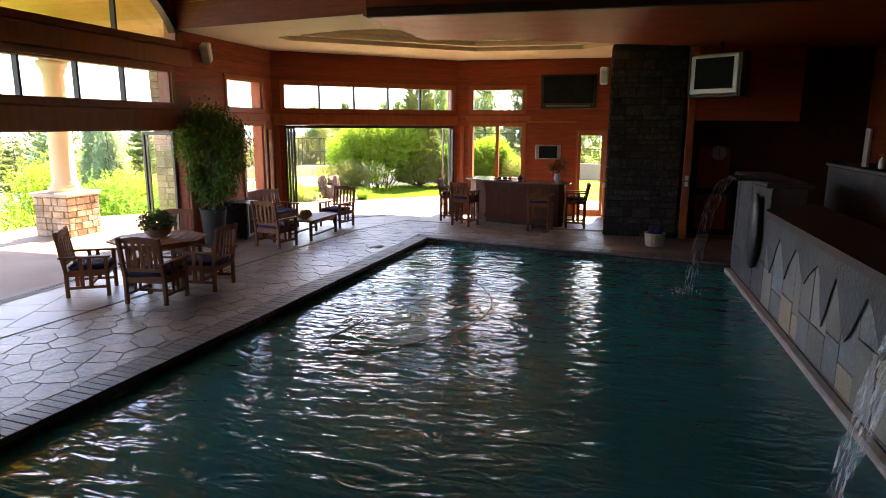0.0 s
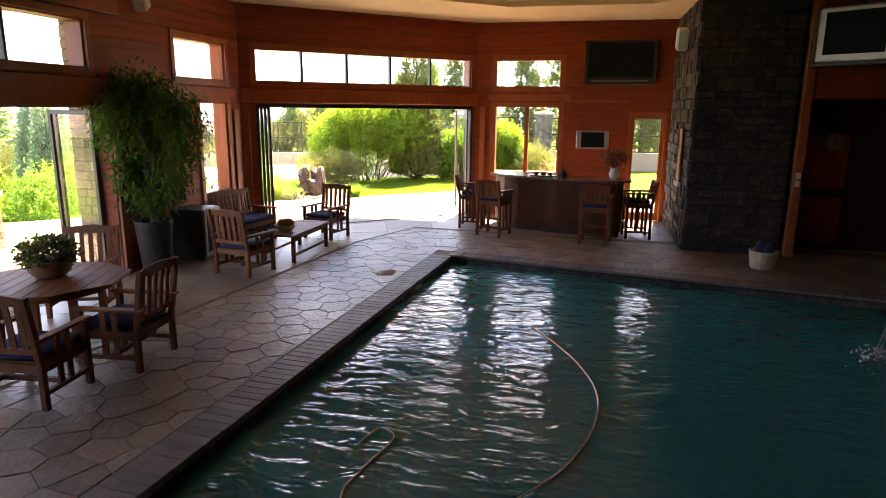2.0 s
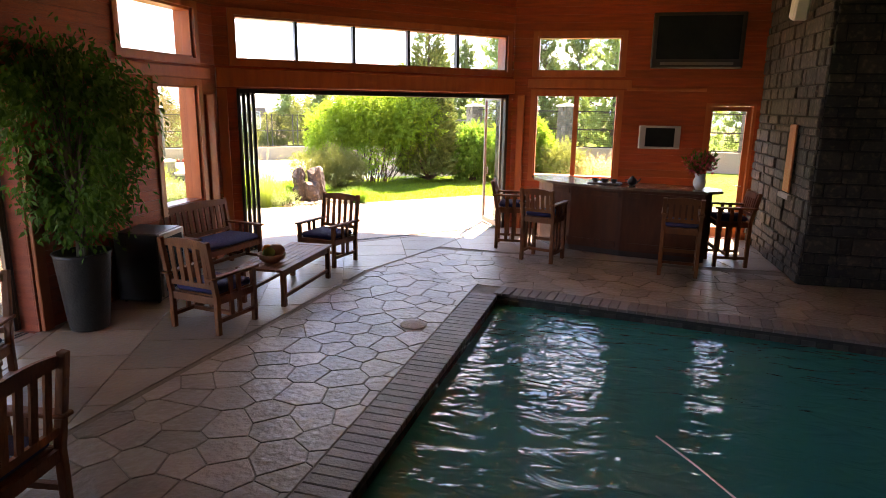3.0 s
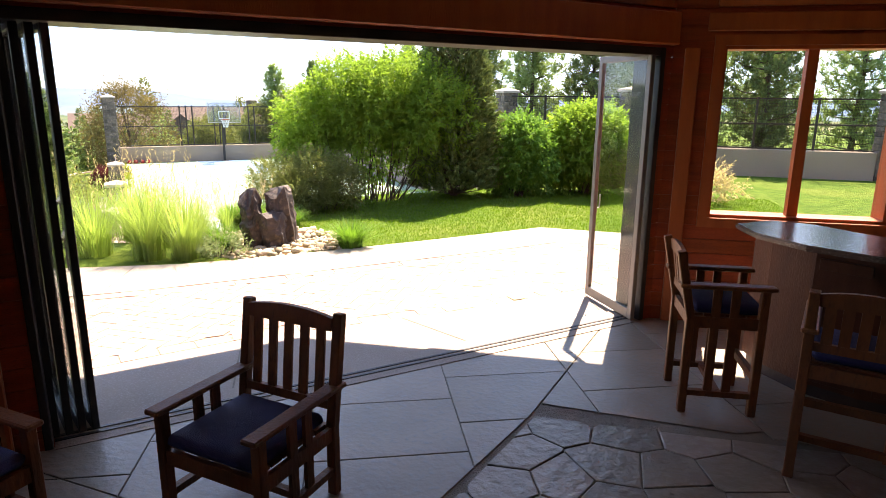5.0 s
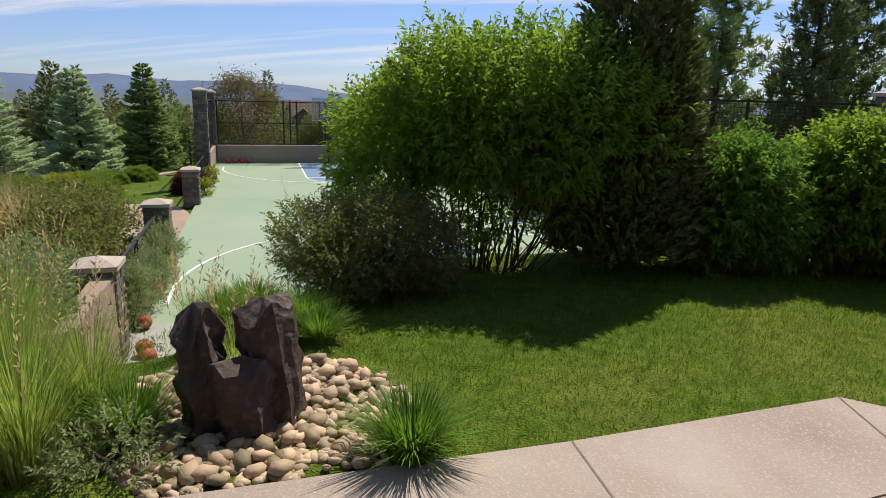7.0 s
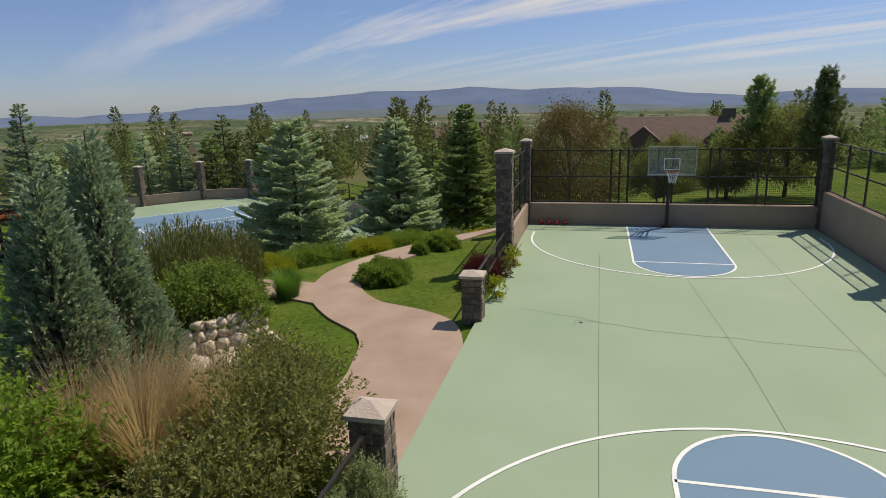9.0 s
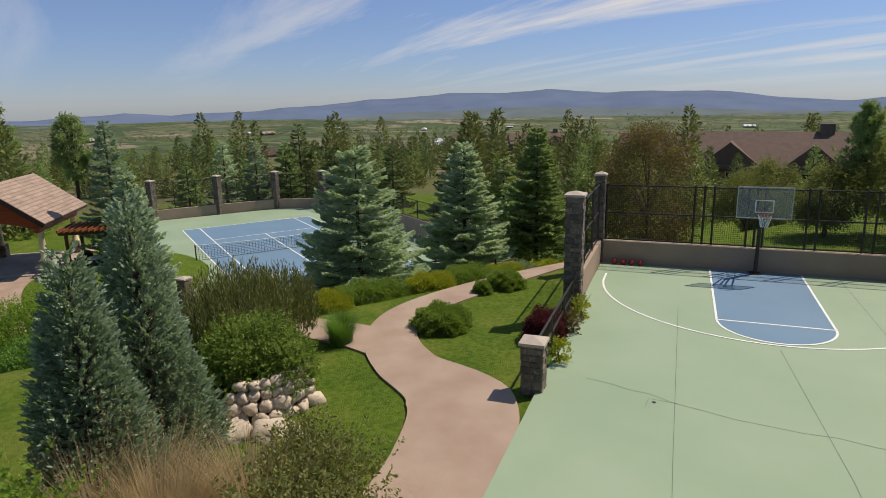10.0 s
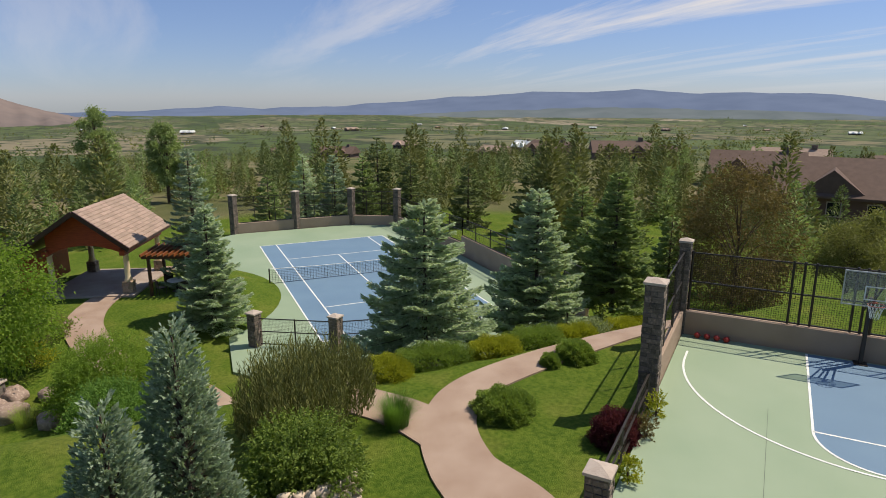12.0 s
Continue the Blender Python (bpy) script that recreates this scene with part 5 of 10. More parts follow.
ribbon([(-20.2, 30.0), (-22.4, 32.4), (-24.6, 34.0), (-27.3, 34.0), (-29.6, 34.7), (-31.3, 36.3), (-32.4, 39.5), (-33.2, 43.0), (-34.2, 47.5), (-36.5, 53.0)],
       [2.5, 2.3, 2.5, 1.75, 1.55, 1.5, 1.45, 1.4, 1.4, 1.4], "concrete_tan", "path", "curving tan concrete garden path beside the court")
ribbon([(-28.2, 34.2), (-30.4, 33.7), (-32.4, 32.4), (-36.0, 30.4), (-42.0, 28.2), (-45.2, 25.6), (-47.8, 23.8), (-51.5, 23.0), (-56, 24.0), (-62, 27.5), (-70, 29.5)],
       [1.3, 1.7, 1.6, 1.5, 1.5, 1.6, 1.8, 1.9, 1.6, 1.4, 1.4], "concrete_tan", "path", "tan concrete path leading to the garden pavilion")

# ---- plants ----
def quads_mesh(name, V, material, parent=None, label=""):
    """A mesh of loose quads from an (n, 4, 3) array."""
    n = len(V)
    me = bpy.data.meshes.new(name)
    me.vertices.add(n * 4)
    me.vertices.foreach_set("co", np.ascontiguousarray(V, dtype=np.float32).reshape(-1))
    me.loops.add(n * 4)
    me.loops.foreach_set("vertex_index", np.arange(n * 4, dtype=np.int32))
    me.polygons.add(n)
    me.polygons.foreach_set("loop_start", np.arange(n, dtype=np.int32) * 4)
    me.polygons.foreach_set("loop_total", np.full(n, 4, dtype=np.int32))
    me.update()
    me.materials.append(M[material])
    ob = new(name, me)
    if parent is not None:
        ob.parent = parent
    if label:
        tagged(ob, label)
    return ob


def unit(a):
    return a / np.maximum(np.linalg.norm(a, axis=-1, keepdims=True), 1e-9)


def leaf_quads(P, D, L_, W_, rng, droop=0.15):
    """Pointed leaves at P along D."""
    n = len(P)
    D = unit(D)
    side = unit(np.cross(D, unit(rng.normal(size=(n, 3)))))
    L_ = (np.asarray(L_) * np.ones(n) * rng.uniform(0.7, 1.25, n))[:, None]
    W_ = (np.asarray(W_) * np.ones(n) * rng.uniform(0.75, 1.2, n))[:, None]
    up = np.array([0, 0, 1.0])
    mid = P + D * L_ * 0.45
    tip = P + D * L_ - up * L_ * droop
    return np.stack([P, mid + side * W_ / 2, tip, mid - side * W_ / 2], axis=1)


def limbs(bm, base, tips, r0, rng, sides=6):
    for tip in tips:
        b_, t = Vector(base), Vector(tip)
        mid = b_.lerp(t, 0.5) + Vector(rng.normal(0, 0.08, 3)) * (t - b_).length
        tube(bm, [b_, mid, t], [r0, r0 * 0.65, r0 * 0.22], sides)


def shrub(name, at, radii, n, leaf, material, label, seed, stems=7, low=0.0, clumps=60, clump_r=0.28, up=0.5, category="shrub", droop=0.15, stem_r=0.02, z=None, bare=0.0, group=""):
    """A bush: stems from the ground and a crown of leaf clumps on an uneven dome. radii: half width, half depth, height."""
    rng = np.random.default_rng(seed)
    rx, ry, h = radii
    gz_ = ground_z(*at) if z is None else z
    t = thing(name, pose(at[0], at[1], gz_, 0, 0, 0), label, category, group=group)
    th = rng.uniform(0, 2 * np.pi, clumps)
    cz = rng.uniform(low, 1, clumps) ** 0.8
    prof = np.sqrt(np.clip(1 - (2 * (cz - 0.48)) ** 2 * 0.92, 0.05, 1))
    rad = prof * np.sqrt(rng.uniform(0.08, 1.0, clumps)) * (1 + 0.14 * np.sin(3 * th + seed))
    rad = rad * rng.uniform(0.82, 1.16, clumps)
    C = np.stack([rx * rad * np.cos(th), ry * rad * np.sin(th), np.maximum(h * cz * rng.uniform(0.86, 1.1, clumps), 0.05 * h)], axis=1)
    m = n // 7
    k = rng.integers(0, clumps, m)
    size = min(rx, ry, h * 0.6) * clump_r
    P = C[k] + rng.normal(size=(m, 3)) * size * np.array([1, 1, 0.85])
    P[:, 2] = np.maximum(P[:, 2], 0.02 + bare * h)
    D = unit(P - np.array([0, 0, h * 0.35])) + rng.normal(size=(m, 3)) * 0.55 + np.array([0, 0, up])
    quads_mesh("crown", shoots(P, D, leaf[0] * 2.6, (leaf[0] * 1.2, leaf[1] * 1.5), 7, rng, droop), material, t)
    bm = B()
    tips = [tuple(C[i] * np.array([0.85, 0.85, 0.9])) for i in rng.choice(clumps, stems, replace=False)]
    for tip in tips:
        limbs(bm, (rng.normal(0, rx * 0.12), rng.normal(0, ry * 0.12), -0.1), [tip], stem_r, rng, 5)
    part("branchwork", bm, "bark", t)
    return t


def flat_quads(P, D, L_, W_, rng, tilt=0.8):
    """Sprays at P along D that lie nearly level."""
    n = len(P)
    D = unit(D)
    side = unit(np.cross(D, np.array([0, 0, 1.0]) + rng.normal(size=(n, 3)) * tilt))
    L_ = (np.asarray(L_) * np.ones(n) * rng.uniform(0.7, 1.25, n))[:, None]
    W_ = (np.asarray(W_) * np.ones(n) * rng.uniform(0.75, 1.2, n))[:, None]
    mid = P + D * L_ * 0.5
    return np.stack([P, mid + side * W_ / 2, P + D * L_, mid - side * W_ / 2], axis=1)


def brushes(P, D, length, needle, width, per, rng, spread=0.75):
    """Needled shoots: per needles set round each axis."""
    k = np.repeat(np.arange(len(P)), per)
    D = unit(D)
    s = rng.uniform(0, 1, len(k))
    base = P[k] + D[k] * (length * s)[:, None]
    return leaf_quads(base, D[k] + unit(rng.normal(size=(len(k), 3))) * spread, needle, width, rng, 0.0)


def shoots(P, D, length, leaf, per, rng, droop=0.25, open_=0.9):
    """Leafy shoots: leaves set alternately along each axis."""
    k = np.repeat(np.arange(len(P)), per)
    D = unit(D)
    s = np.tile((np.arange(per) + 0.5) / per, len(P))
    base = P[k] + D[k] * (length * s)[:, None]
    out = unit(np.cross(D[k], rng.normal(size=(len(k), 3))))
    return leaf_quads(base, D[k] * 0.75 + out * open_ * (1.1 - 0.6 * s)[:, None], leaf[0], leaf[1], rng, droop)


def shoot_shrub(name, at, lobes, n, leaf, material, label, seed, per=8, length=0.26, stems=30, stem_r=0.018, base=0.5, z=None, category="shrub", up=0.55, droop=0.3):
    """A many-stemmed bush whose crown is a cluster of lobes (dx, dy, z, rx, ry, rz) of leafy shoots over bare stems."""
    rng = np.random.default_rng(seed)
    t = thing(name, pose(at[0], at[1], ground_z(*at) if z is None else z), label, category)
    Lb = np.array(lobes)
    area = Lb[:, 3] * Lb[:, 4] + Lb[:, 3] * Lb[:, 5]
    k = rng.choice(len(Lb), n, p=area / area.sum())
    U = unit(rng.normal(size=(n, 3)))
    rad = rng.uniform(0.32, 1.0, n) ** 0.55 * (1 + 0.10 * np.sin(5 * U[:, 0] + 4 * U[:, 1] + 3 * k) + rng.normal(size=n) * 0.05)
    P = Lb[k, :3] + U * Lb[k, 3:] * rad[:, None]
    ok = P[:, 2] > 0.03
    P, U = P[ok], U[ok]
    D = U + rng.normal(size=P.shape) * 0.45 + np.array([0, 0, up])
    quads_mesh("crown", shoots(P, D, length, leaf, per, rng, droop), material, t)
    bm = B()
    for i in range(stems):
        l = Lb[i % len(Lb)]
        a, q = rng.uniform(0, 6.28), rng.uniform(0.1, 0.75)
        tip = (l[0] + l[3] * q * math.cos(a), l[1] + l[4] * q * math.sin(a), l[2] + l[5] * rng.uniform(-0.1, 0.5))
        limbs(bm, (l[0] * base + rng.normal(0, 0.09), l[1] * base + rng.normal(0, 0.09), -0.1), [tip], stem_r * rng.uniform(0.6, 1.2), rng, 5)
    part("branchwork", bm, "bark", t)
    return t


def clipped(name, at, radii, n, leaf, material, label, seed, power=2.7, z=None, category="shrub", group=""):
    """A sheared evergreen: a tight rounded mass of short sprigs with a close surface."""
    rng = np.random.default_rng(seed)
    rx, ry, h = radii
    t = thing(name, pose(at[0], at[1], ground_z(*at) if z is None else z), label, category, group=group)
    U = unit(rng.normal(size=(n, 3)))
    U[:, 2] = np.abs(U[:, 2]) - 0.12
    k = (np.abs(U) ** power).sum(1) ** (-1 / power)
    wob = 1 + 0.09 * np.sin(6 * U[:, 0] + seed) * np.cos(5 * U[:, 1]) + 0.06 * np.sin(11 * U[:, 1] + 7 * U[:, 2] + seed) + 0.05 * np.sin(17 * U[:, 0] - 9 * U[:, 2])
    P = U * (k * wob * rng.uniform(0.80, 1.04, n))[:, None] * np.array([rx, ry, h * 0.92]) + np.array([0, 0, 0.08 * h])
    P[:, 2] = np.maximum(P[:, 2], 0.01)
    D = U + rng.normal(size=(n, 3)) * 0.5 + np.array([0, 0, 0.25])
    m = n // 4
    inner = P[:m] * np.array([0.8, 0.8, 0.78])
    Q = np.concatenate([leaf_quads(P, D, leaf[0], leaf[1], rng, 0.05), leaf_quads(inner, D[:m], leaf[0] * 2.6, leaf[1] * 3.2, rng, 0.05)])
    quads_mesh("crown", Q, material, t)
    bm = B()
    for i in range(6):
        a = i * 1.05
        limbs(bm, (0, 0, -0.08), [(rx * 0.55 * math.cos(a), ry * 0.55 * math.sin(a), h * 0.6)], 0.025, rng, 5)
    part("branchwork", bm, "bark", t)
    return t


def layered_spruce(name, at, h, r, material, label, seed, whorls=19, per=9, twig=(0.23, 0.085), droop=0.26, lift=0.26, shape=0.78, start=0.03, dense=95, z=None, group=""):
    """A spruce of distinct tiers: level sprays on drooping boughs with upturned ends."""
    rng = np.random.default_rng(seed)
    t = thing(name, pose(at[0], at[1], (ground_z(*at) if z is None else z) - 0.02), label, "tree", group=group)
    out, ends = [], []
    for k in range(whorls):
        f = start + (1 - start) * (k / whorls) ** 0.94
        m = max(4, round(per * (0.5 + 0.5 * (1 - f))))
        for j in range(m):
            a = 2 * np.pi * (j + rng.uniform(-0.35, 0.35)) / m + k * 1.9
            Lb = r * (1 - f) ** shape * rng.uniform(0.70, 1.15) + 0.08
            z0 = h * (f + rng.uniform(-0.6, 0.6) / whorls)
            dr, li = droop * rng.uniform(0.4, 1.5), lift * rng.uniform(0.5, 1.7)
            d, sd = np.array([np.cos(a), np.sin(a), 0]), np.array([-np.sin(a), np.cos(a), 0])
            n = max(7, int(dense * Lb))
            s = np.sqrt(rng.uniform(0.01, 1, n))
            half = 0.30 * Lb * (1 - s) ** 0.6 + 0.06
            q = rng.uniform(-1, 1, n)
            x = s * Lb
            zc = z0 + Lb * (-dr * s + li * s ** 3) * (0.35 + 0.65 * (1 - f)) + Lb * 0.55 * f ** 3 * s - 0.16 * np.abs(q) * half
            base = d[None] * x[:, None] + sd[None] * (q * half)[:, None]
            base[:, 2] = zc
            D = d[None] * rng.uniform(0.6, 1.0, n)[:, None] + sd[None] * (q * 0.9)[:, None]
            D[:, 2] = rng.uniform(-0.35, 0.6, n)
            out.append(flat_quads(base, D, twig[0] * (1.1 - 0.35 * s), twig[1], rng))
            ends.append((d[0] * Lb * 0.9, d[1] * Lb * 0.9, z0, z0 + Lb * (li - dr) * 0.6))
    tip = leaf_quads(np.tile([[0, 0, h * 0.95]], (14, 1)) + rng.normal(size=(14, 3)) * 0.03, np.array([0, 0, 1.0]) + rng.normal(size=(14, 3)) * 0.3, h * 0.05, 0.05, rng, 0)
    quads_mesh("crown", np.concatenate(out + [tip]), material, t)
    bm = B()
    tube(bm, [(0, 0, -0.5), (0, 0, h * 0.5), (0, 0, h * 0.98)], [0.020 * h, 0.012 * h, 0.003 * h], 8)
    for e in ends[::2]:
        tube(bm, [(0, 0, e[2]), (e[0] * 0.6, e[1] * 0.6, e[2] * 0.45 + e[3] * 0.55 - 0.05), (e[0], e[1], e[3])], [0.022, 0.014, 0.005], 4)
    part("trunk", bm, "bark", t)
    return t


def columnar_spruce(name, at, h, r, material, label, seed, n=2700, per=18, z=None, power=0.72):
    """A dense narrow spruce of short upswept shoots."""
    rng = np.random.default_rng(seed)
    t = thing(name, pose(at[0], at[1], (ground_z(*at) if z is None else z) - 0.02), label, "tree")
    f = 1 - np.sqrt(rng.uniform(0.0, 1, n))
    a = rng.uniform(0, 2 * np.pi, n)
    prof = r * (1 - f) ** power * (1 + 0.10 * np.sin(3 * a + 7 * f + seed) + 0.07 * np.sin(7 * a - 15 * f))
    rad = prof * np.where(rng.uniform(size=n) < 0.72, rng.uniform(0.82, 1.06, n), rng.uniform(0.35, 0.8, n))
    P = np.stack([rad * np.cos(a), rad * np.sin(a), h * (0.04 + 0.93 * f)], 1)
    D = np.stack([np.cos(a), np.sin(a), rng.uniform(0.5, 1.3, n)], 1) + rng.normal(size=(n, 3)) * 0.2
    quads_mesh("crown", brushes(P, D, 0.30, 0.095, 0.040, per, rng, 0.5), material, t)
    bm = B()
    tube(bm, [(0, 0, -0.3), (0, 0, h * 0.5), (0, 0, h * 0.97)], [0.09, 0.06, 0.012], 8)
    for i in range(0, n, 6):
        tube(bm, [(0, 0, max(0.05, P[i][2] - 0.25)), tuple(P[i])], [0.012, 0.005], 4, False)
    part("trunk", bm, "bark", t)
    return t


def open_pine(name, at, h, r, material, label, seed, boughs=58, per=24, needle=(0.19, 0.036), bare=0.12, z=None, group=""):
    """A pine with needle tufts held out on upswept boughs, open enough to see sky through."""
    rng = np.random.default_rng(seed)
    t = thing(name, pose(at[0], at[1], (ground_z(*at) if z is None else z) - 0.02), label, "tree", group=group)
    bm = B()
    tube(bm, [(0, 0, -0.4), (0.05, 0.0, h * 0.45), (0.0, 0.04, h * 0.97)], [0.017 * h, 0.011 * h, 0.003 * h], 8)
    P, D = [], []
    for i in range(boughs):
        f = bare + (1 - bare) * (i + rng.uniform(0, 1)) / boughs
        a = i * 2.4 + rng.uniform(-0.4, 0.4)
        Lb = r * (1.0 - f) ** 0.75 * rng.uniform(0.6, 1.12) * (0.75 + 0.25 * min(1.0, (f - bare) / 0.15)) + 0.12
        d = np.array([np.cos(a), np.sin(a), 0.0])
        z0 = h * f
        rise = rng.uniform(0.05, 0.5)
        end = d * Lb + np.array([0, 0, min(z0 + Lb * rise, h)])
        tube(bm, [(0, 0, z0), tuple(d * Lb * 0.55 + np.array([0, 0, z0 + Lb * rise * 0.3])), tuple(end)], [0.03, 0.02, 0.006], 4, False)
        for q in range(max(6, int(6 + 12 * Lb))):
            s = rng.uniform(0.15, 1.05)
            P.append(d * Lb * s + np.array([0, 0, z0 + Lb * rise * s ** 1.5]) + rng.normal(size=3) * 0.16 * (0.6 + Lb * 0.5))
            D.append(d * 0.6 + np.array([0, 0, 0.9]) + rng.normal(size=3) * 0.3)
    P.append(np.array([0, 0, h * 0.96]))
    D.append(np.array([0, 0, 1.0]))
    quads_mesh("crown", brushes(np.array(P), np.array(D), 0.22, needle[0], needle[1], per, rng, 1.0), material, t)
    part("trunk", bm, "bark", t)
    return t


def broad_tree(name, at, h, r, n, leaf, material, label, seed, trunk=0.12, bare=0.25, clumps=90, z=None, squash=1.0, group=""):
    rng = np.random.default_rng(seed)
    t = thing(name, pose(at[0], at[1], (ground_z(*at) if z is None else z) - 0.02), label, "tree", group=group)
    th = rng.uniform(0, 2 * np.pi, clumps)
    cz = rng.uniform(0, 1, clumps)
    prof = np.sqrt(np.clip(1 - (2 * cz - 0.9) ** 2 * 0.85, 0.06, 1))
    rad = r * prof * np.sqrt(rng.uniform(0.15, 1, clumps)) * (1 + 0.15 * np.sin(2 * th + seed))
    C = np.stack([rad * np.cos(th), rad * np.sin(th) * squash, h * (bare + (1 - bare) * cz)], axis=1)
    k = rng.integers(0, clumps, n)
    P = C[k] + rng.normal(size=(n, 3)) * r * 0.13
    D = unit(P - np.array([0, 0, h * 0.5])) + rng.normal(size=(n, 3)) * 0.8
    quads_mesh("crown", leaf_quads(P, D, leaf[0], leaf[1], rng, 0.3), material, t)
    bm = B()
    tube(bm, [(0, 0, -0.15), (0.03, 0.02, h * 0.3), (0, 0, h * 0.75)], [trunk, trunk * 0.75, trunk * 0.25], 8)
    for i in rng.choice(clumps, 26, replace=False):
        z0 = max(h * bare * 0.7, C[i][2] * 0.55)
        tube(bm, [(0, 0, z0), tuple(C[i] * np.array([0.5, 0.5, 0.5]) + np.array([0, 0, z0 * 0.5 + 0.05 * h])), tuple(C[i])], [trunk * 0.35, trunk * 0.22, trunk * 0.08], 5)
    part("trunk", bm, "bark", t)
    return t


def blades(name, at, r, h, n, material, label, seed, spread=0.55, w=0.012, z=None, category="ornamental grass", plume=0):
    """A tuft of arching grass blades."""
    rng = np.random.default_rng(seed)
    t = thing(name, pose(at[0], at[1], ground_z(*at) if z is None else z), label, category)
    a = rng.uniform(0, 2 * np.pi, n)
    d = np.stack([np.cos(a), np.sin(a)], 1)
    b0 = d * (rng.uniform(0, 1, n) ** 0.7 * r * 0.45)[:, None]
    hh = h * rng.uniform(0.5, 1.05, n)
    lean = rng.uniform(0.15, 1.0, n) * spread * h
    ww = w * rng.uniform(0.7, 1.3, n)
    sd = np.stack([-d[:, 1], d[:, 0]], 1)
    def at_s(s):
        xy = b0 + d * (lean * s * s)[:, None]
        zz_ = hh * (s - 0.32 * s * s * (lean / max(h, 0.01)))
        return xy, zz_
    qs = []
    ss = (0, 0.35, 0.7, 1.0)
    for s0, s1 in zip(ss, ss[1:]):
        (x0, z0), (x1, z1) = at_s(s0), at_s(s1)
        w0, w1 = ww * (1 - 0.8 * s0), ww * (1 - 0.8 * s1) * (0.3 if s1 == 1 else 1)
        q = np.stack([np.column_stack([x0 + sd * (w0 / 2)[:, None], z0]), np.column_stack([x0 - sd * (w0 / 2)[:, None], z0]),
                      np.column_stack([x1 - sd * (w1 / 2)[:, None], z1]), np.column_stack([x1 + sd * (w1 / 2)[:, None], z1])], axis=1)
        qs.append(q)
    quads_mesh("foliage", np.concatenate(qs), material, t)
    if plume:
        k = rng.choice(n, plume)
        P0 = np.column_stack([b0[k] + d[k] * (lean[k] * 0.6)[:, None], hh[k] * 0.9])
        m = 14
        P = np.repeat(P0, m, 0) + np.tile(np.linspace(0, h * 0.35, m), plume)[:, None] * np.column_stack([d[k] * 0.2, np.ones(plume)]).repeat(m, 0)
        quads_mesh("plumes", leaf_quads(P, rng.normal(size=(len(P), 3)) * 0.5 + np.array([0, 0, 1.0]), 0.05, 0.012, rng, 0), "straw", t, "dry seed heads")
    return t


def needle_bush(name, at, r, h, n, material, label, seed, z=None):
    """Upright pine shoots massed in a mound."""
    rng = np.random.default_rng(seed)
    t = thing(name, pose(at[0], at[1], ground_z(*at) if z is None else z), label, "shrub")
    m = n // 26
    a = rng.uniform(0, 2 * np.pi, m)
    q = np.sqrt(rng.uniform(0, 1, m))
    x, y = r[0] * q * np.cos(a), r[1] * q * np.sin(a)
    top = h * (1 - 0.32 * q ** 3) * rng.uniform(0.62, 1.15, m)
    P0 = np.stack([x, y, top * 0.35], 1)
    k = rng.integers(0, m, n)
    s = rng.uniform(0, 1, n)
    P = P0[k] + np.stack([x[k] * 0.12 * s, y[k] * 0.12 * s, (top[k] * 0.65) * s], 1) + rng.normal(size=(n, 3)) * 0.02
    D = rng.normal(size=(n, 3)) * 0.26 + np.array([0, 0, 1.0]) + np.stack([x[k], y[k], 0 * x[k]], 1) / r[0] * 0.2
    quads_mesh("crown", leaf_quads(P, D, 0.17, 0.026, rng, 0), material, t)
    bm = B()
    for i in range(9):
        tube(bm, [(rng.normal(0, 0.1), rng.normal(0, 0.1), -0.1), (x[i] * 0.7, y[i] * 0.7, top[i] * 0.6)], [0.03, 0.012], 5)
    part("branchwork", bm, "bark", t)
    return t


M["needle_olive"] = leaf_mat("needle_olive", (0.175, 0.190, 0.065), (0.130, 0.145, 0.050), through=0.18)
M["leaf_lily"] = leaf_mat("leaf_lily", (0.13, 0.25, 0.035), (0.095, 0.19, 0.03), through=0.4)
# shrubs between the lawn and the basketball court
LIME = [(-1.05, -0.35, 1.62, 0.75, 0.7, 0.80), (-0.45, -0.2, 2.10, 0.80, 0.8, 0.78), (0.25, 0.05, 2.20, 0.85, 0.8, 0.76), (0.95, 0.3, 2.12, 0.80, 0.8, 0.78), (1.45, 0.6, 1.85, 0.70, 0.7, 0.80),
        (-1.25, -0.5, 1.05, 0.50, 0.5, 0.50), (0.0, -0.35, 1.62, 0.80, 0.5, 0.50), (0.8, -0.05, 1.62, 0.75, 0.5, 0.48), (0.15, 0.0, 0.85, 0.42, 0.35, 0.42), (1.05, 0.35, 0.95, 0.45, 0.35, 0.42)]
shoot_shrub("deciduous_shrub", (-10.75, 27.25), LIME, 7000, (0.105, 0.034), "leaf_lime", "large leafy lime-green shrub on slender stems by the lawn", 11, stems=44, stem_r=0.019, base=0.35, length=0.30)
WILLOW = [(-0.45, 0.0, 0.50, 0.55, 0.5, 0.45), (0.25, 0.1, 0.62, 0.60, 0.55, 0.50), (0.65, 0.35, 0.45, 0.45, 0.45, 0.40), (0.0, -0.3, 0.38, 0.55, 0.4, 0.36)]
shoot_shrub("willow_shrub", (-11.6, 25.6), WILLOW, 4600, (0.052, 0.020), "leaf_olive", "low fine-leaved olive and rust willow shrub", 12, stems=40, stem_r=0.010, length=0.22, up=0.8)
columnar_spruce("blue_spruce", (-9.15, 28.3), 4.9, 0.84, "needle_dark", "dense dark spruce rising behind the lawn shrubs", 13, n=3800, per=18, power=0.5)
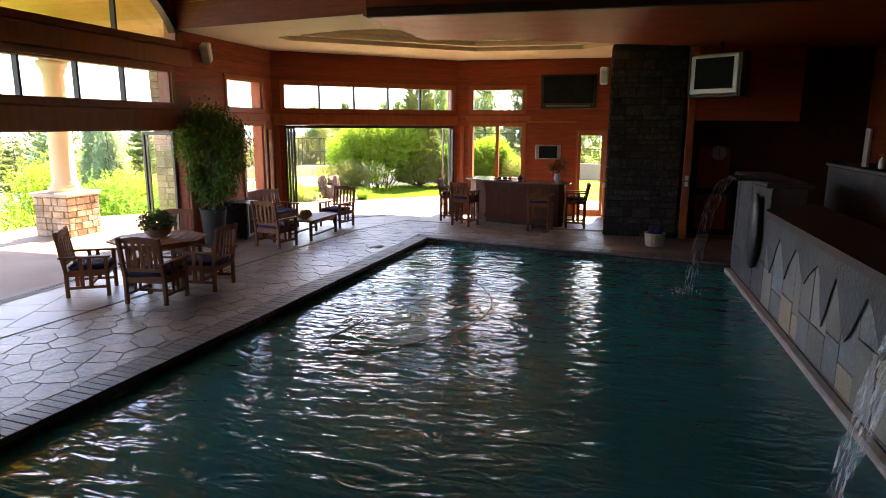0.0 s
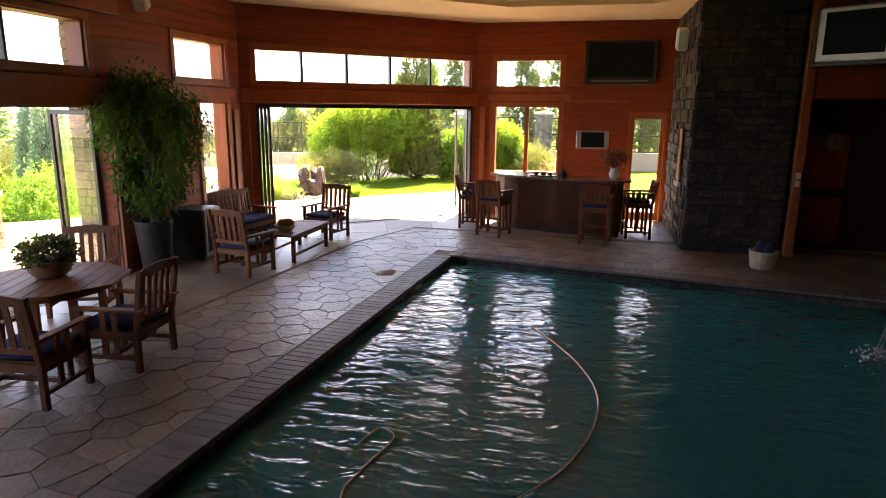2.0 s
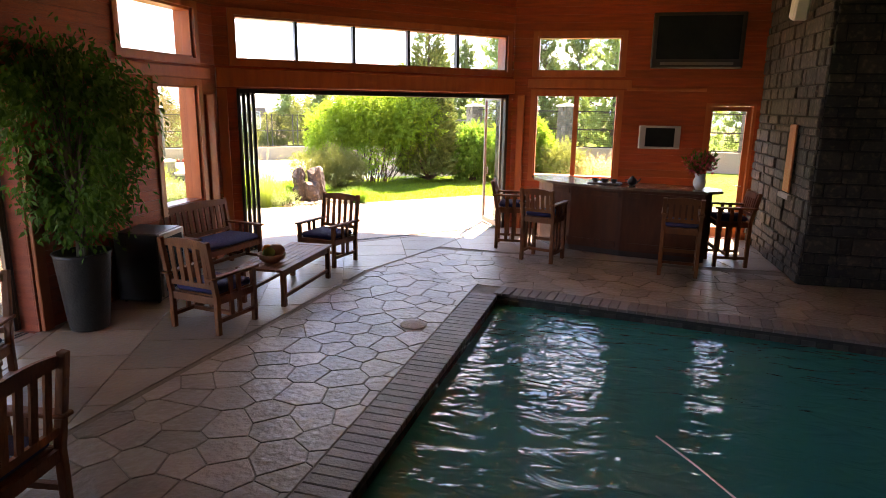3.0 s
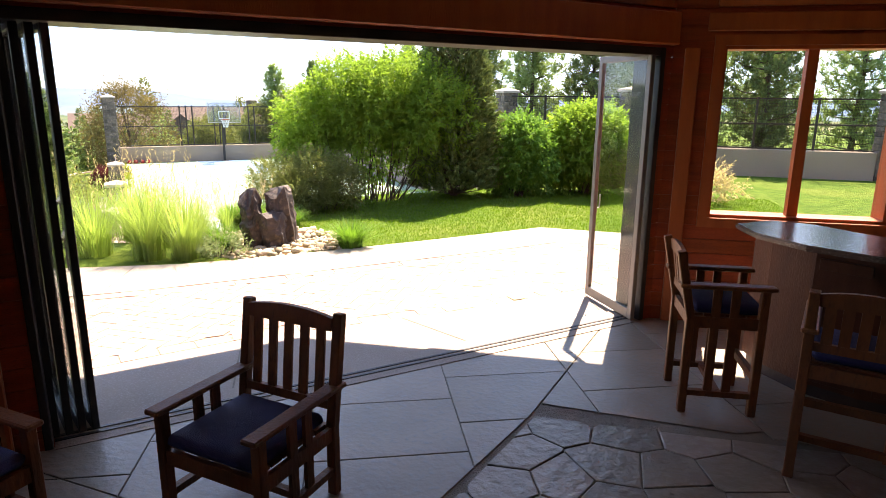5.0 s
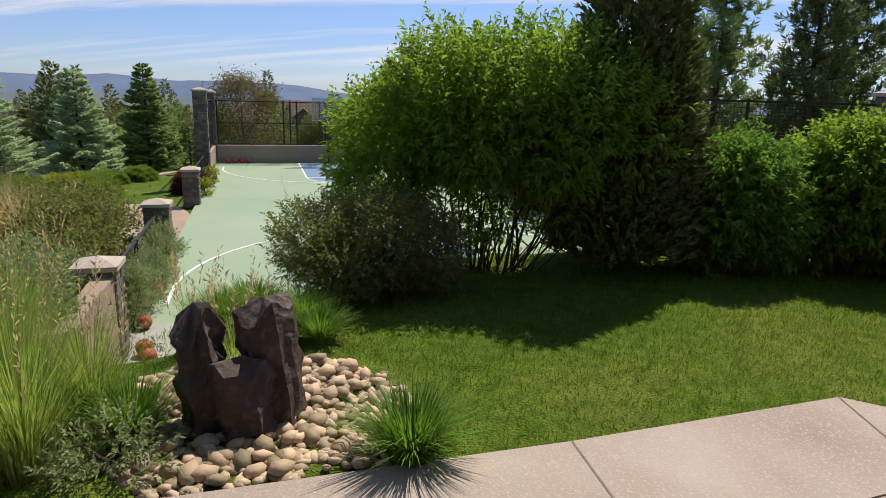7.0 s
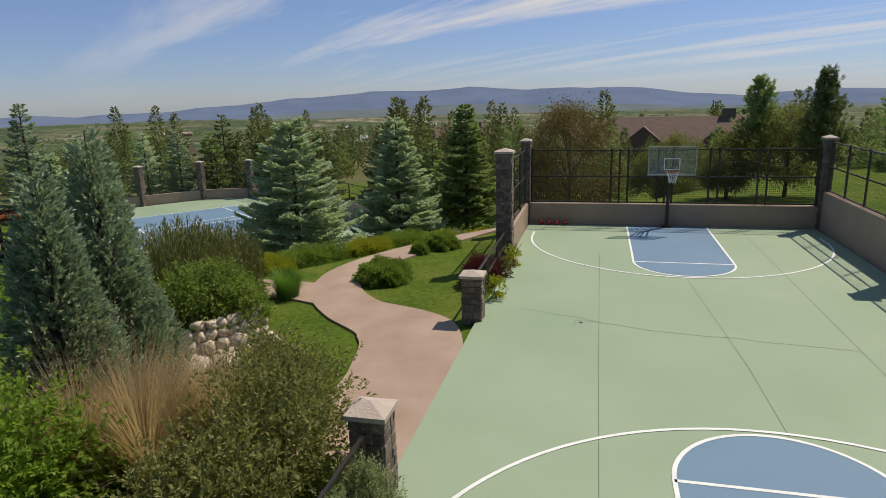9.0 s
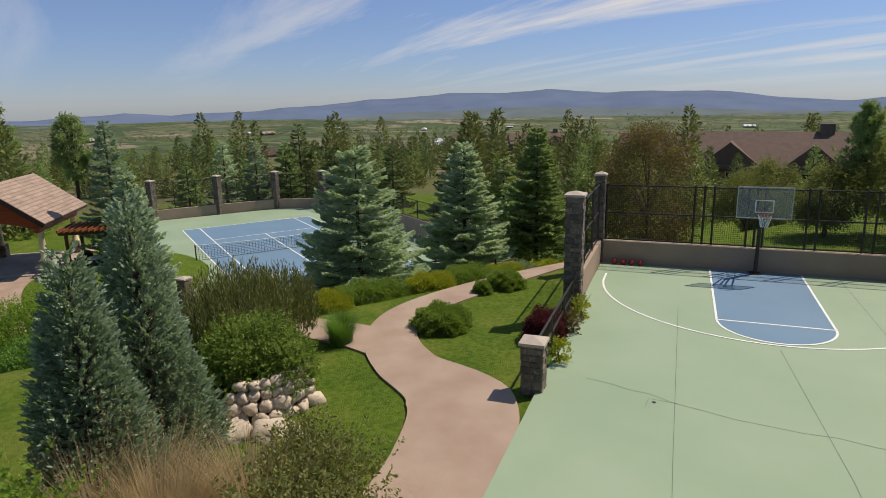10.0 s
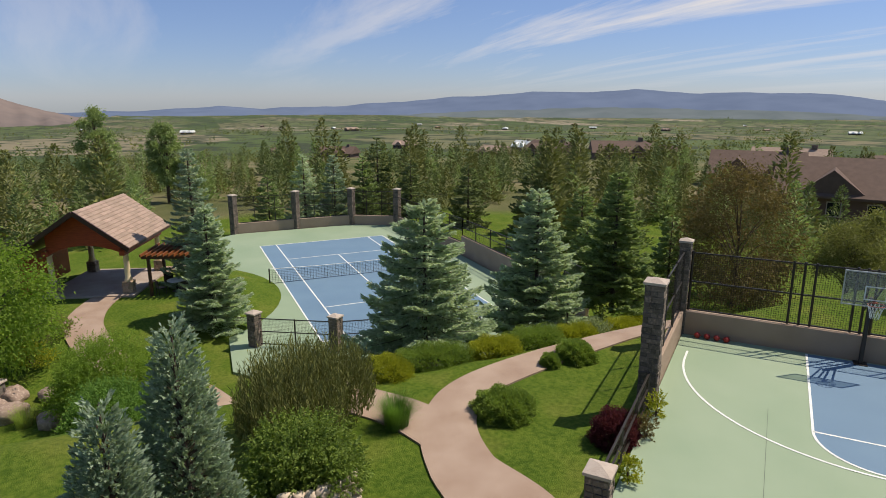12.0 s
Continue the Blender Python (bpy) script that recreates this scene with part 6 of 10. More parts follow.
ROUND_A = [(0, 0, 0.95, 0.72, 0.65, 0.80), (-0.3, -0.1, 0.65, 0.55, 0.5, 0.55), (0.3, 0.1, 0.75, 0.55, 0.5, 0.60), (0.0, -0.2, 1.25, 0.5, 0.45, 0.45)]
shoot_shrub("deciduous_shrub", (-7.75, 28.75), ROUND_A, 4200, (0.09, 0.040), "leaf_green", "rounded leafy green shrub at the lawn edge", 14, stems=24, length=0.22)
ROUND_B = [(0, 0, 1.10, 0.95, 0.85, 0.90), (-0.5, -0.1, 0.80, 0.6, 0.6, 0.65), (0.5, 0.1, 0.85, 0.65, 0.6, 0.70), (0.1, -0.3, 1.45, 0.6, 0.5, 0.5)]
shoot_shrub("deciduous_shrub", (-6.25, 29.6), ROUND_B, 5600, (0.095, 0.042), "leaf_lime", "rounded bright green shrub below the stucco wall", 15, stems=28, length=0.24)
shrub("willow_shrub", (-4.9, 29.2), (0.75, 0.6, 1.05), 14000, (0.055, 0.014), "leaf_olive", "small fine-leaved olive shrub below the wall", 16, clumps=50)
shrub("willow_shrub", (-3.8, 28.9), (0.8, 0.5, 0.7), 5000, (0.07, 0.014), "straw", "low dry grassy shrub at the lawn end", 17, clumps=40)
blades("daylily_clump", (-9.62, 22.85), 0.36, 0.50, 620, "leaf_lily", "clump of arching green daylily leaves on pebbles", 21, spread=0.9, w=0.017, category="plant")
blades("daylily_clump", (-11.35, 22.25), 0.34, 0.46, 520, "leaf_lily", "clump of arching green daylily leaves beside the walk", 20, spread=0.9, w=0.015, category="plant")
for i, (x, y, r_, h_, n_) in enumerate(((-11.55, 24.45, 0.36, 0.52, 620), (-11.9, 24.25, 0.40, 0.56, 700), (-11.2, 24.2, 0.30, 0.45, 460), (-12.2, 24.45, 0.40, 0.52, 620), (-12.3, 24.1, 0.36, 0.5, 560), (-11.65, 24.0, 0.36, 0.5, 520))):
    blades("daylily_clump", (x, y), r_, h_ * 0.78, n_, "leaf_lily", "arching green daylily leaves before the shrub", 22 + i, spread=0.95, w=0.016, category="plant")
for i, (x, y, r_, h_, n_) in enumerate(((-11.6, 21.75, 0.42, 1.15, 620), (-12.05, 21.6, 0.45, 1.25, 620), (-12.35, 22.2, 0.45, 1.2, 520), (-11.75, 22.3, 0.35, 0.95, 420), (-12.9, 21.6, 0.5, 1.2, 520), (-13.1, 22.6, 0.5, 1.15, 480))):
    blades("ornamental_grass", (x, y), r_, h_, n_, "blade", "tall arching ornamental grass beside the walk", 30 + i, spread=0.5, w=0.008, plume=18)
shrub("sage_bush", (-11.15, 21.95), (0.28, 0.25, 0.34), 2200, (0.035, 0.010), "leaf_sage", "small grey-green sage at the pavement edge", 40, clumps=26)
blades("ornamental_grass", (-11.35, 23.25), 0.16, 0.75, 110, "blade", "wispy seeding grass beside the rock fountain", 41, spread=0.45, w=0.006, plume=22)
blades("ornamental_grass", (-12.0, 23.5), 0.2, 0.7, 130, "blade", "wispy seeding grass beside the rock fountain", 42, spread=0.5, w=0.006, plume=22)
# bank beside the court pillars
for i, (x, y, rx, ry, h_, mt, lab) in enumerate((
        (-15.7, 24.0, 0.7, 0.7, 0.75, "leaf_sage", "grey-green sagebrush on the bank"),
        (-16.2, 24.4, 0.9, 0.8, 1.0, "leaf_sage", "grey-green sagebrush on the bank"),
        (-17.2, 25.4, 0.9, 0.8, 1.15, "leaf_sage", "grey-green sagebrush behind the pillar"),
        (-18.4, 26.5, 0.9, 0.8, 1.2, "leaf_olive", "olive bushy shrub on the bank"),
        (-20.6, 28.9, 1.25, 0.95, 1.45, "leaf_olive", "spreading olive shrub beside the court"),
        (-22.2, 29.7, 1.1, 0.9, 1.25, "leaf_olive", "spreading olive shrub beside the court"),
        (-19.3, 27.6, 1.0, 0.9, 1.4, "leaf_olive", "spreading olive shrub beside the court"),
        (-21.9, 25.6, 1.35, 1.2, 1.75, "leaf_lime", "leafy bright green shrub on the bank"),
        (-20.3, 24.3, 1.3, 1.2, 1.7, "leaf_lime", "leafy bright green shrub on the bank"),
        (-18.3, 23.6, 1.1, 1.0, 1.2, "leaf_green", "leafy green shrub on the bank"))):
    fine = mt in ("leaf_sage", "leaf_olive")
    shrub("sage_bush" if mt == "leaf_sage" else "garden_shrub", (x, y), (rx, ry, h_), 13000, (0.072, 0.026) if fine else (0.08, 0.040), mt, lab, 50 + i, clumps=100, up=0.9 if fine else 0.5)
for i, (x, y) in enumerate(((-22.4, 26.7), (-22.7, 27.5), (-22.3, 28.1), (-21.7, 27.4), (-21.9, 28.7))):
    blades("dry_grass", (x, y), 0.8, 2.25 - 0.25 * (i % 3), 620, "straw", "tall dry tan grass stalks in the bed", 70 + i, spread=0.62, w=0.017, plume=30)
for i, v in enumerate((20.3, 21.2, 22.1, 23.0, 23.9)):
    x, y = court(-0.02, v)
    shrub("sage_bush", (x, y), (0.30, 0.30, 0.9), 7000, (0.04, 0.010), "leaf_sage", "grey lavender bush under the railing", 80 + i, clumps=26, up=1.0, z=COURT_Z)
# planted island by the path
columnar_spruce("columnar_spruce", (-23.9, 26.75), 4.75, 0.92, "needle_blue", "columnar blue-grey spruce in the island bed", 90, power=0.95)
columnar_spruce("columnar_spruce", (-25.4, 27.75), 5.45, 1.0, "needle_blue", "tall columnar blue-grey spruce in the island bed", 91, power=0.95)
needle_bush("mugo_pine", (-30.0, 30.3), (1.9, 1.3), 2.5, 26000, "needle_olive", "broad dark mugo pine with upright shoots", 92)
needle_bush("mugo_pine", (-31.3, 31.6), (1.6, 1.2), 2.2, 17000, "needle_olive", "dark mugo pine with upright shoots", 93)
ISLE = [(0, 0, 0.95, 0.95, 0.9, 0.75), (-0.55, -0.35, 0.70, 0.65, 0.6, 0.6), (0.5, 0.45, 0.75, 0.70, 0.6, 0.6), (0.1, -0.6, 0.55, 0.7, 0.55, 0.5)]
shoot_shrub("garden_shrub", (-27.45, 30.15), [tuple(c * 1.15 for c in lobe) for lobe in ISLE], 4600, (0.082, 0.050), "leaf_isle", "rounded leafy green shrub above the boulder wall", 94, stems=26, length=0.27)
shoot_shrub("garden_shrub", (-41.5, 24.9), [tuple(c * 1.85 for c in lobe) for lobe in ISLE], 6000, (0.085, 0.048), "leaf_lime", "rounded leafy green shrub on the lawn before the pavilion", 167, stems=26, length=0.3)
blades("ornamental_grass", (-29.9, 33.2), 0.75, 1.05, 1900, "leaf_green", "mounded green fountain grass beside the path", 95, spread=0.55, w=0.012)
clipped("yellow_juniper", (-33.6, 34.2), (0.95, 0.75, 0.70), 11000, (0.055, 0.022), "leaf_yellow", "clipped golden juniper mound", 96)
clipped("clipped_bush", (-29.3, 36.3), (0.88, 0.82, 0.74), 14000, (0.065, 0.026), "leaf_box", "clipped dark green juniper bush on the lawn", 97, power=2.3)
clipped("barberry_bush", (-26.5, 38.1), (0.66, 0.62, 0.92), 12000, (0.042, 0.024), "leaf_purple", "round dark purple barberry bush", 98, power=2.1)
clipped("clipped_bush", (-31.8, 39.5), (0.36, 0.33, 0.45), 5000, (0.05, 0.02), "leaf_box", "small clipped green bush", 99, power=2.3)
clipped("clipped_bush", (-32.0, 40.7), (0.75, 0.66, 0.62), 12000, (0.06, 0.025), "leaf_box", "clipped green juniper bush by the path", 100, power=2.3)
for i, (x, y, rx, ry, h_, mt, lab) in enumerate((
        (-34.0, 35.9, 0.75, 1.45, 0.85, "leaf_box", "clipped dark green hedge beside the path"),
        (-34.1, 38.5, 0.70, 1.05, 0.72, "leaf_yellow", "clipped golden hedge beside the path"),
        (-34.7, 40.6, 0.75, 1.40, 0.90, "leaf_box", "clipped dark green hedge beside the path"),
        (-35.2, 42.9, 0.70, 1.15, 0.80, "leaf_yellow", "clipped golden hedge beside the path"),
        (-36.3, 46.4, 0.85, 0.95, 0.95, "leaf_yellow", "golden shrub at the path"))):
    clipped("clipped_hedge", (x, y), (rx, ry, h_), 12000, (0.06, 0.024), mt, lab, 110 + i, power=3.2)
shrub("lavender_bush", (-36.4, 44.9), (0.75, 0.65, 0.95), 7000, (0.07, 0.018), "leaf_sage", "grey lavender shrub at the path", 115, clumps=50, up=0.9)
clipped("clipped_hedge", (-38.0, 49.0), (1.2, 1.0, 1.4), 11000, (0.08, 0.034), "leaf_yellow", "tall golden shrub behind the path", 116, power=2.2)
for i, v in enumerate((6.9, 8.2, 10.4)):
    shrub("flowering_shrub", court(0.12, v), (0.22, 0.22, 0.55), 900, (0.05, 0.03), "leaf_yellow" if i != 1 else "leaf_rust", "small golden shrub under the railing", 120 + i, clumps=16, z=COURT_Z)
# spruces
layered_spruce("blue_spruce", (-37.3, 37.0), 6.75, 3.45, "needle_pale", "broad silvery green spruce beside the tennis court", 130, whorls=19, per=13, dense=150, z=-3.6)
layered_spruce("spruce", (-39.6, 43.7), 6.7, 2.75, "needle_pale", "grey-green spruce beside the path", 131, whorls=21, per=12, dense=150, z=-3.9)
layered_spruce("spruce", (-40.0, 48.6), 6.9, 2.35, "needle_green", "tall green spruce beside the path", 132, whorls=21, per=12, dense=150, z=-3.5)
layered_spruce("blue_spruce", (-49.4, 29.4), 6.7, 2.15, "needle_pale", "tall grey-green spruce between pavilion and tennis court", 133, whorls=20, per=12, dense=140)
layered_spruce("spruce", (-56.1, 29.0), 8.7, 2.1, "needle_blue", "tall blue spruce behind the pavilion", 134, whorls=24, per=9, dense=100)
for i, (x, y, h_, r_, mt) in enumerate(((-47.0, 52.0, 5.0, 1.5, "needle_green"), (-50.5, 57.0, 6.0, 1.7, "needle_dark"), (-56.0, 58.0, 6.0, 1.8, "needle_green"), (-60.5, 57.0, 6.5, 1.9, "needle_dark"),
                                       (-67.0, 60.0, 7.0, 2.0, "needle_dark"), (-84.0, 41.3, 7.4, 1.8, "needle_pale"), (-82.5, 44.3, 7.2, 1.8, "needle_blue"), (-82.3, 47.5, 7.0, 2.1, "needle_green"),
                                       (-81.0, 37.0, 5.6, 1.6, "needle_green"), (-80.5, 52.5, 6.6, 1.9, "needle_dark"), (-73.0, 56.0, 6.5, 1.9, "needle_dark"), (-45.5, 57.5, 5.2, 1.4, "needle_green"), (-88.0, 51.0, 8.6, 2.1, "needle_dark"))):
    layered_spruce("spruce", (x, y), h_, r_ * 1.25, mt, "mid-sized spruce beyond the tennis court", 140 + i, whorls=16, per=8, twig=(0.34, 0.13), dense=55, group="background spruces")
broad_tree("chokecherry_tree", (-41.2, 58.6), 8.0, 3.6, 26000, (0.17, 0.08), "leaf_rust", "rounded olive and rust-leaved tree behind the hoop fence", 160, bare=0.10, clumps=170)
broad_tree("chokecherry_tree", (-36.0, 63.5), 4.2, 2.0, 12000, (0.16, 0.07), "leaf_olive", "olive-leaved tree behind the hoop fence", 161, bare=0.12)
broad_tree("maple_tree", (-46.0, 19.8), 6.8, 2.6, 20000, (0.14, 0.09), "leaf_lime", "bright yellow-green maple beside the pavilion path", 162, bare=0.16, clumps=110)
BIG = [(0, 0, 1.15, 1.25, 1.2, 0.95), (-0.8, -0.5, 0.85, 0.9, 0.85, 0.8), (0.75, 0.6, 0.95, 0.95, 0.9, 0.8), (0.3, -0.9, 0.7, 0.8, 0.7, 0.65)]
shoot_shrub("garden_shrub", (-38.4, 25.2), BIG, 4800, (0.085, 0.045), "leaf_green", "large rounded bright green shrub by the island lawn", 163, stems=26, length=0.26)
shoot_shrub("garden_shrub", (-40.4, 27.2), BIG, 3600, (0.085, 0.045), "leaf_lime", "leafy lime-green shrub near the pavilion", 164, stems=26, length=0.26)
blades("ornamental_grass", (-41.5, 21.8), 0.7, 0.95, 500, "blade", "tufted green grass before the boulders", 165, spread=0.5, w=0.014)
shrub("flowering_shrub", (-47.5, 21.2), (1.0, 0.8, 0.9), 3500, (0.06, 0.04), "leaf_yellow", "yellow flowering plants by the path", 166, clumps=40)
shrub("garden_shrub", (-49.5, 22.0), (0.9, 0.7, 0.8), 3500, (0.06, 0.03), "leaf_olive", "low olive shrub at the pavilion column", 167, clumps=40)
shrub("garden_shrub", (-36.8, 33.0), (1.2, 1.0, 1.5), 7000, (0.05, 0.016), "leaf_olive", "olive shrub below the tennis fence", 168, clumps=60)
# pines beyond the east fence of the court
for i, (x, y, h_, r_, mt) in enumerate(((-8.3, 38.6, 6.6, 1.5, "needle_green"), (-6.1, 38.4, 6.4, 1.6, "needle_dark"), (-3.0, 38.2, 7.6, 2.0, "needle_green"), (-0.4, 38.0, 7.4, 1.9, "needle_dark"), (-12.3, 43.9, 5.6, 1.3, "needle_green"),
                                       (-10.6, 42.5, 6.0, 1.4, "needle_dark"), (3.0, 39.5, 7.8, 2.0, "needle_green"), (6.5, 38.0, 7.4, 1.9, "needle_dark"), (-15.5, 47.8, 5.2, 1.3, "needle_green"), (-4.6, 43.0, 7.6, 1.8, "needle_dark"),
                                       (-19.0, 55.0, 4.9, 1.4, "needle_dark"), (-21.5, 58.5, 5.0, 1.4, "needle_green"), (-25.9, 59.5, 5.0, 1.4, "needle_dark"), (-29.6, 60.5, 4.8, 1.3, "needle_green"), (-15.0, 50.5, 5.2, 1.4, "needle_green"), (1.0, 44.0, 8.4, 2.0, "needle_green"))):
    open_pine("pine_tree", (x, y), h_, r_, mt, "tall dark pine beyond the court fence", 180 + i, z=-0.6, group="pines beyond the fence")
for i, (u, v, h_, r_) in enumerate(((9.5, -9.5, 3.4, 1.6), (12.5, -10.0, 4.6, 2.0), (6.5, -16.0, 4.0, 1.8))):
    broad_tree("chokecherry_tree", court(u, v), h_, r_, 14000, (0.13, 0.06), "leaf_olive", "olive-leaved tree behind the hoop fence", 195 + i)
# shrubs seen across the west terrace
for i, (x, y, h_, r_, mt) in enumerate(((-23.5, 18.0, 2.6, 1.5, "leaf_green"), (-21.0, 20.2, 2.8, 1.4, "leaf_lime"), (-26.0, 15.0, 1.6, 1.4, "leaf_lime"), (-19.0, 21.0, 2.0, 1.1, "leaf_green"), (-29.5, 12.0, 1.7, 1.5, "leaf_green"))):
    shrub("garden_shrub", (x, y), (r_, r_ * 0.9, h_), 10000, (0.075, 0.035), mt, "leafy green shrub beyond the west terrace lawn", 200 + i, clumps=70)
layered_spruce("blue_spruce", (-27.5, 19.5), 3.4, 1.1, "needle_blue", "young blue spruce beyond the terrace lawn", 210, whorls=13, per=8, twig=(0.18, 0.06))


def far_woods():
    """Pines crowding the slope below the garden, scrub beyond and tree lines out in the valley."""
    rng = np.random.default_rng(7)
    groups = {"needle_dark": [], "needle_green": [], "needle_olive": [], "leaf_olive": []}
    def put(x, y, h, r, key, n, size=0.14):
        z = ground_z(x, y)
        t = rng.uniform(0.02, 1, n) ** 1.25
        a = rng.uniform(0, 2 * np.pi, n)
        if key == "leaf_olive":
            rad = r * np.sqrt(np.clip(1 - (2 * t - 0.9) ** 2, 0.05, 1)) * rng.uniform(0.4, 1, n)
        else:
            lobes = 1 + 0.25 * np.sin(3 * a + 9 * t + x)
            rad = r * (1 - t) ** 0.78 * rng.uniform(0.1, 1, n) * lobes
        P = np.stack([x + rad * np.cos(a), y + rad * np.sin(a), z + h * t], 1)
        D = np.stack([np.cos(a), np.sin(a), rng.uniform(0.1, 1.5, n)], 1)
        groups[key].append(leaf_quads(P, D, h * size * (1.25 - 0.6 * t), h * size * 0.36 * (1.25 - 0.6 * t), rng, 0.1))
    def free(x, y):
        return not (rect_dist(x, y, -78, -40, 28, 52) < 1.5 or court_dist(x, y) < 13 or (-78 < x < -40 and 3 < y < 33) or math.hypot(x + 59, y - 97) < 13 or (108 < math.degrees(math.atan2(y - 28, x + 15)) < 125 and math.hypot(x + 15, y - 28) < 95 and rng.uniform() < 0.85))
    cnt = 0
    while cnt < 430:
        a = radians(rng.uniform(96, 208))
        d = rng.uniform(50, 135)
        x, y = -15 + d * math.cos(a), 28 + d * math.sin(a)
        if not free(x, y) or noise.noise((x * 0.045, y * 0.045, 5.0)) < -0.22:
            continue
        u_ = rng.uniform()
        key = "needle_dark" if u_ < 0.3 else ("needle_green" if u_ < 0.6 else "needle_olive")
        h = rng.uniform(3.6, 6.6) if u_ < 0.93 else rng.uniform(8, 10)
        put(x, y, h, h * rng.uniform(0.26, 0.36), key, 620, 0.085)
        cnt += 1
    cnt = 0
    while cnt < 800:
        a = radians(rng.uniform(75, 235))
        d = rng.uniform(120, 420)
        x, y = -15 + d * math.cos(a), 28 + d * math.sin(a)
        if not free(x, y) or noise.noise((x * 0.015, y * 0.015, 5.0)) < -0.05:
            continue
        u_ = rng.uniform()
        key = "needle_dark" if u_ < 0.3 else ("needle_olive" if u_ < 0.6 else "leaf_olive")
        put(x, y, rng.uniform(2.5, 5.5), rng.uniform(1.0, 2.4), key, 80, 0.15)
        cnt += 1
    # lines of trees along the fields
    for k in range(150):
        a = radians(rng.uniform(80, 215))
        d = 350 + 3200 * rng.uniform() ** 1.3
        x, y = -15 + d * math.cos(a), 28 + d * math.sin(a)
        b_ = radians(25 + 90 * int(rng.integers(0, 2)) + rng.uniform(-12, 12))
        n = int(rng.integers(4, 15))
        step = rng.uniform(9, 22) * (1 + d / 2500)
        for i in range(n):
            X, Y = x + math.cos(b_) * step * i + rng.normal() * 4, y + math.sin(b_) * step * i + rng.normal() * 4
            if math.hypot(X + 15, Y - 28) < 330:
                continue
            put(X, Y, rng.uniform(4, 8.5), rng.uniform(3, 6.5), "needle_dark" if i % 3 else "leaf_olive", 28, 0.33)
    for key, qs in groups.items():
        ob = quads_mesh("distant_trees", np.concatenate(qs), key)
        tagged(ob, "scattered conifers and scrub on the slopes towards the valley", "trees", kind="stuff")


far_woods()
for i, (x, y, h_, r_) in enumerate(((-112, 19.0, 11.6, 2.3), (-103, 27.5, 9.8, 2.0))):
    rng = np.random.default_rng(300 + i)
    broad_tree("ponderosa_pine", (x, y), h_, r_, 9000, (0.38, 0.13), "needle_green", "tall open-crowned pine on the far slope", 300 + i, trunk=0.25, bare=0.3, clumps=60)


def lawn_blades():
    """Grass blades on the lawn nearest the walk."""
    rng = np.random.default_rng(5)
    n = 80000
    x, y = rng.uniform(-12.6, -2.2, n), rng.uniform(22.8, 29.6, n)
    edge = np.interp(x, [p[0] for p in LAWN_EDGE], [p[1] for p in LAWN_EDGE])
    v = (x - CO[0]) * CV[0] + (y - CO[1]) * CV[1]
    keep = (y > edge + 0.02) & (v > 26.0) & ~((np.hypot(x + 10.75, y - 22.85) < 1.15))
    x, y = x[keep], y[keep]
    P = np.stack([x, y, np.full(len(x), -0.05)], 1)
    D = rng.normal(size=(len(x), 3)) * 0.45 + np.array([0, 0, 1.0])
    ob = quads_mesh("lawn_grass", leaf_quads(P, D, 0.055, 0.008, rng, 0.1), "lawn_blade")
    tagged(ob, "short mown green lawn grass", "grass", kind="stuff")


M["lawn_blade"] = leaf_mat("lawn_blade", (0.098, 0.188, 0.011), (0.140, 0.210, 0.018), through=0.4)
lawn_blades()

# ---- house: chimney, partition, pool wall ----
def stone_facing(bm, w, h, rng, course=(0.10, 0.26), proud=0.05, depth=0.03, parent=None, m=None):
    """Uneven stones over a face of w by h in local x, z, facing -y."""
    z = 0.0
    while z < h - 0.03:
        ch = min(h - z, rng.uniform(*course))
        x = 0.0
        while x < w - 0.02:
            lw = min(w - x, rng.uniform(0.14, 0.46))
            if w - x - lw < 0.1:
                lw = w - x
            p = rng.uniform(0.15, 1.0) * proud
            if parent is not None:
                bm = B()
            box(bm, x + 0.007, x + lw - 0.007, -p, depth, z + 0.007, z + ch - 0.007, 0.014)
            if parent is not None:
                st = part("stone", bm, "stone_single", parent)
                st.matrix_basis = m
            x += lw
        z += ch
    return bm


def chimney():
    c = thing("stone_chimney", pose(-1.15, 17.5, 0), "full-height dark stacked-stone chimney breast", "chimney", kind="structure")
    w, d, h = 1.65, 3.08, CEIL - 0.005
    bm = B()
    box(bm, 0, w, 0, d, 0, h)
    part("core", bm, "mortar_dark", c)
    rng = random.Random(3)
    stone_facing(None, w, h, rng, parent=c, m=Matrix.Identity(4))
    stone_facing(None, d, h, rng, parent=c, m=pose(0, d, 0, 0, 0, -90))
    bm = B()
    box(bm, -0.075, -0.045, 0.75, 1.05, 1.2, 2.2, 0.01)
    part("niche_door", bm, "redwood_trim", c, "narrow wooden door of a wall niche")
    bm = B()
    box(bm, -0.10, -0.045, 0.65, 1.15, 1.1, 1.18, 0.01)
    part("niche_sill", bm, "cap_stone", c)


chimney()


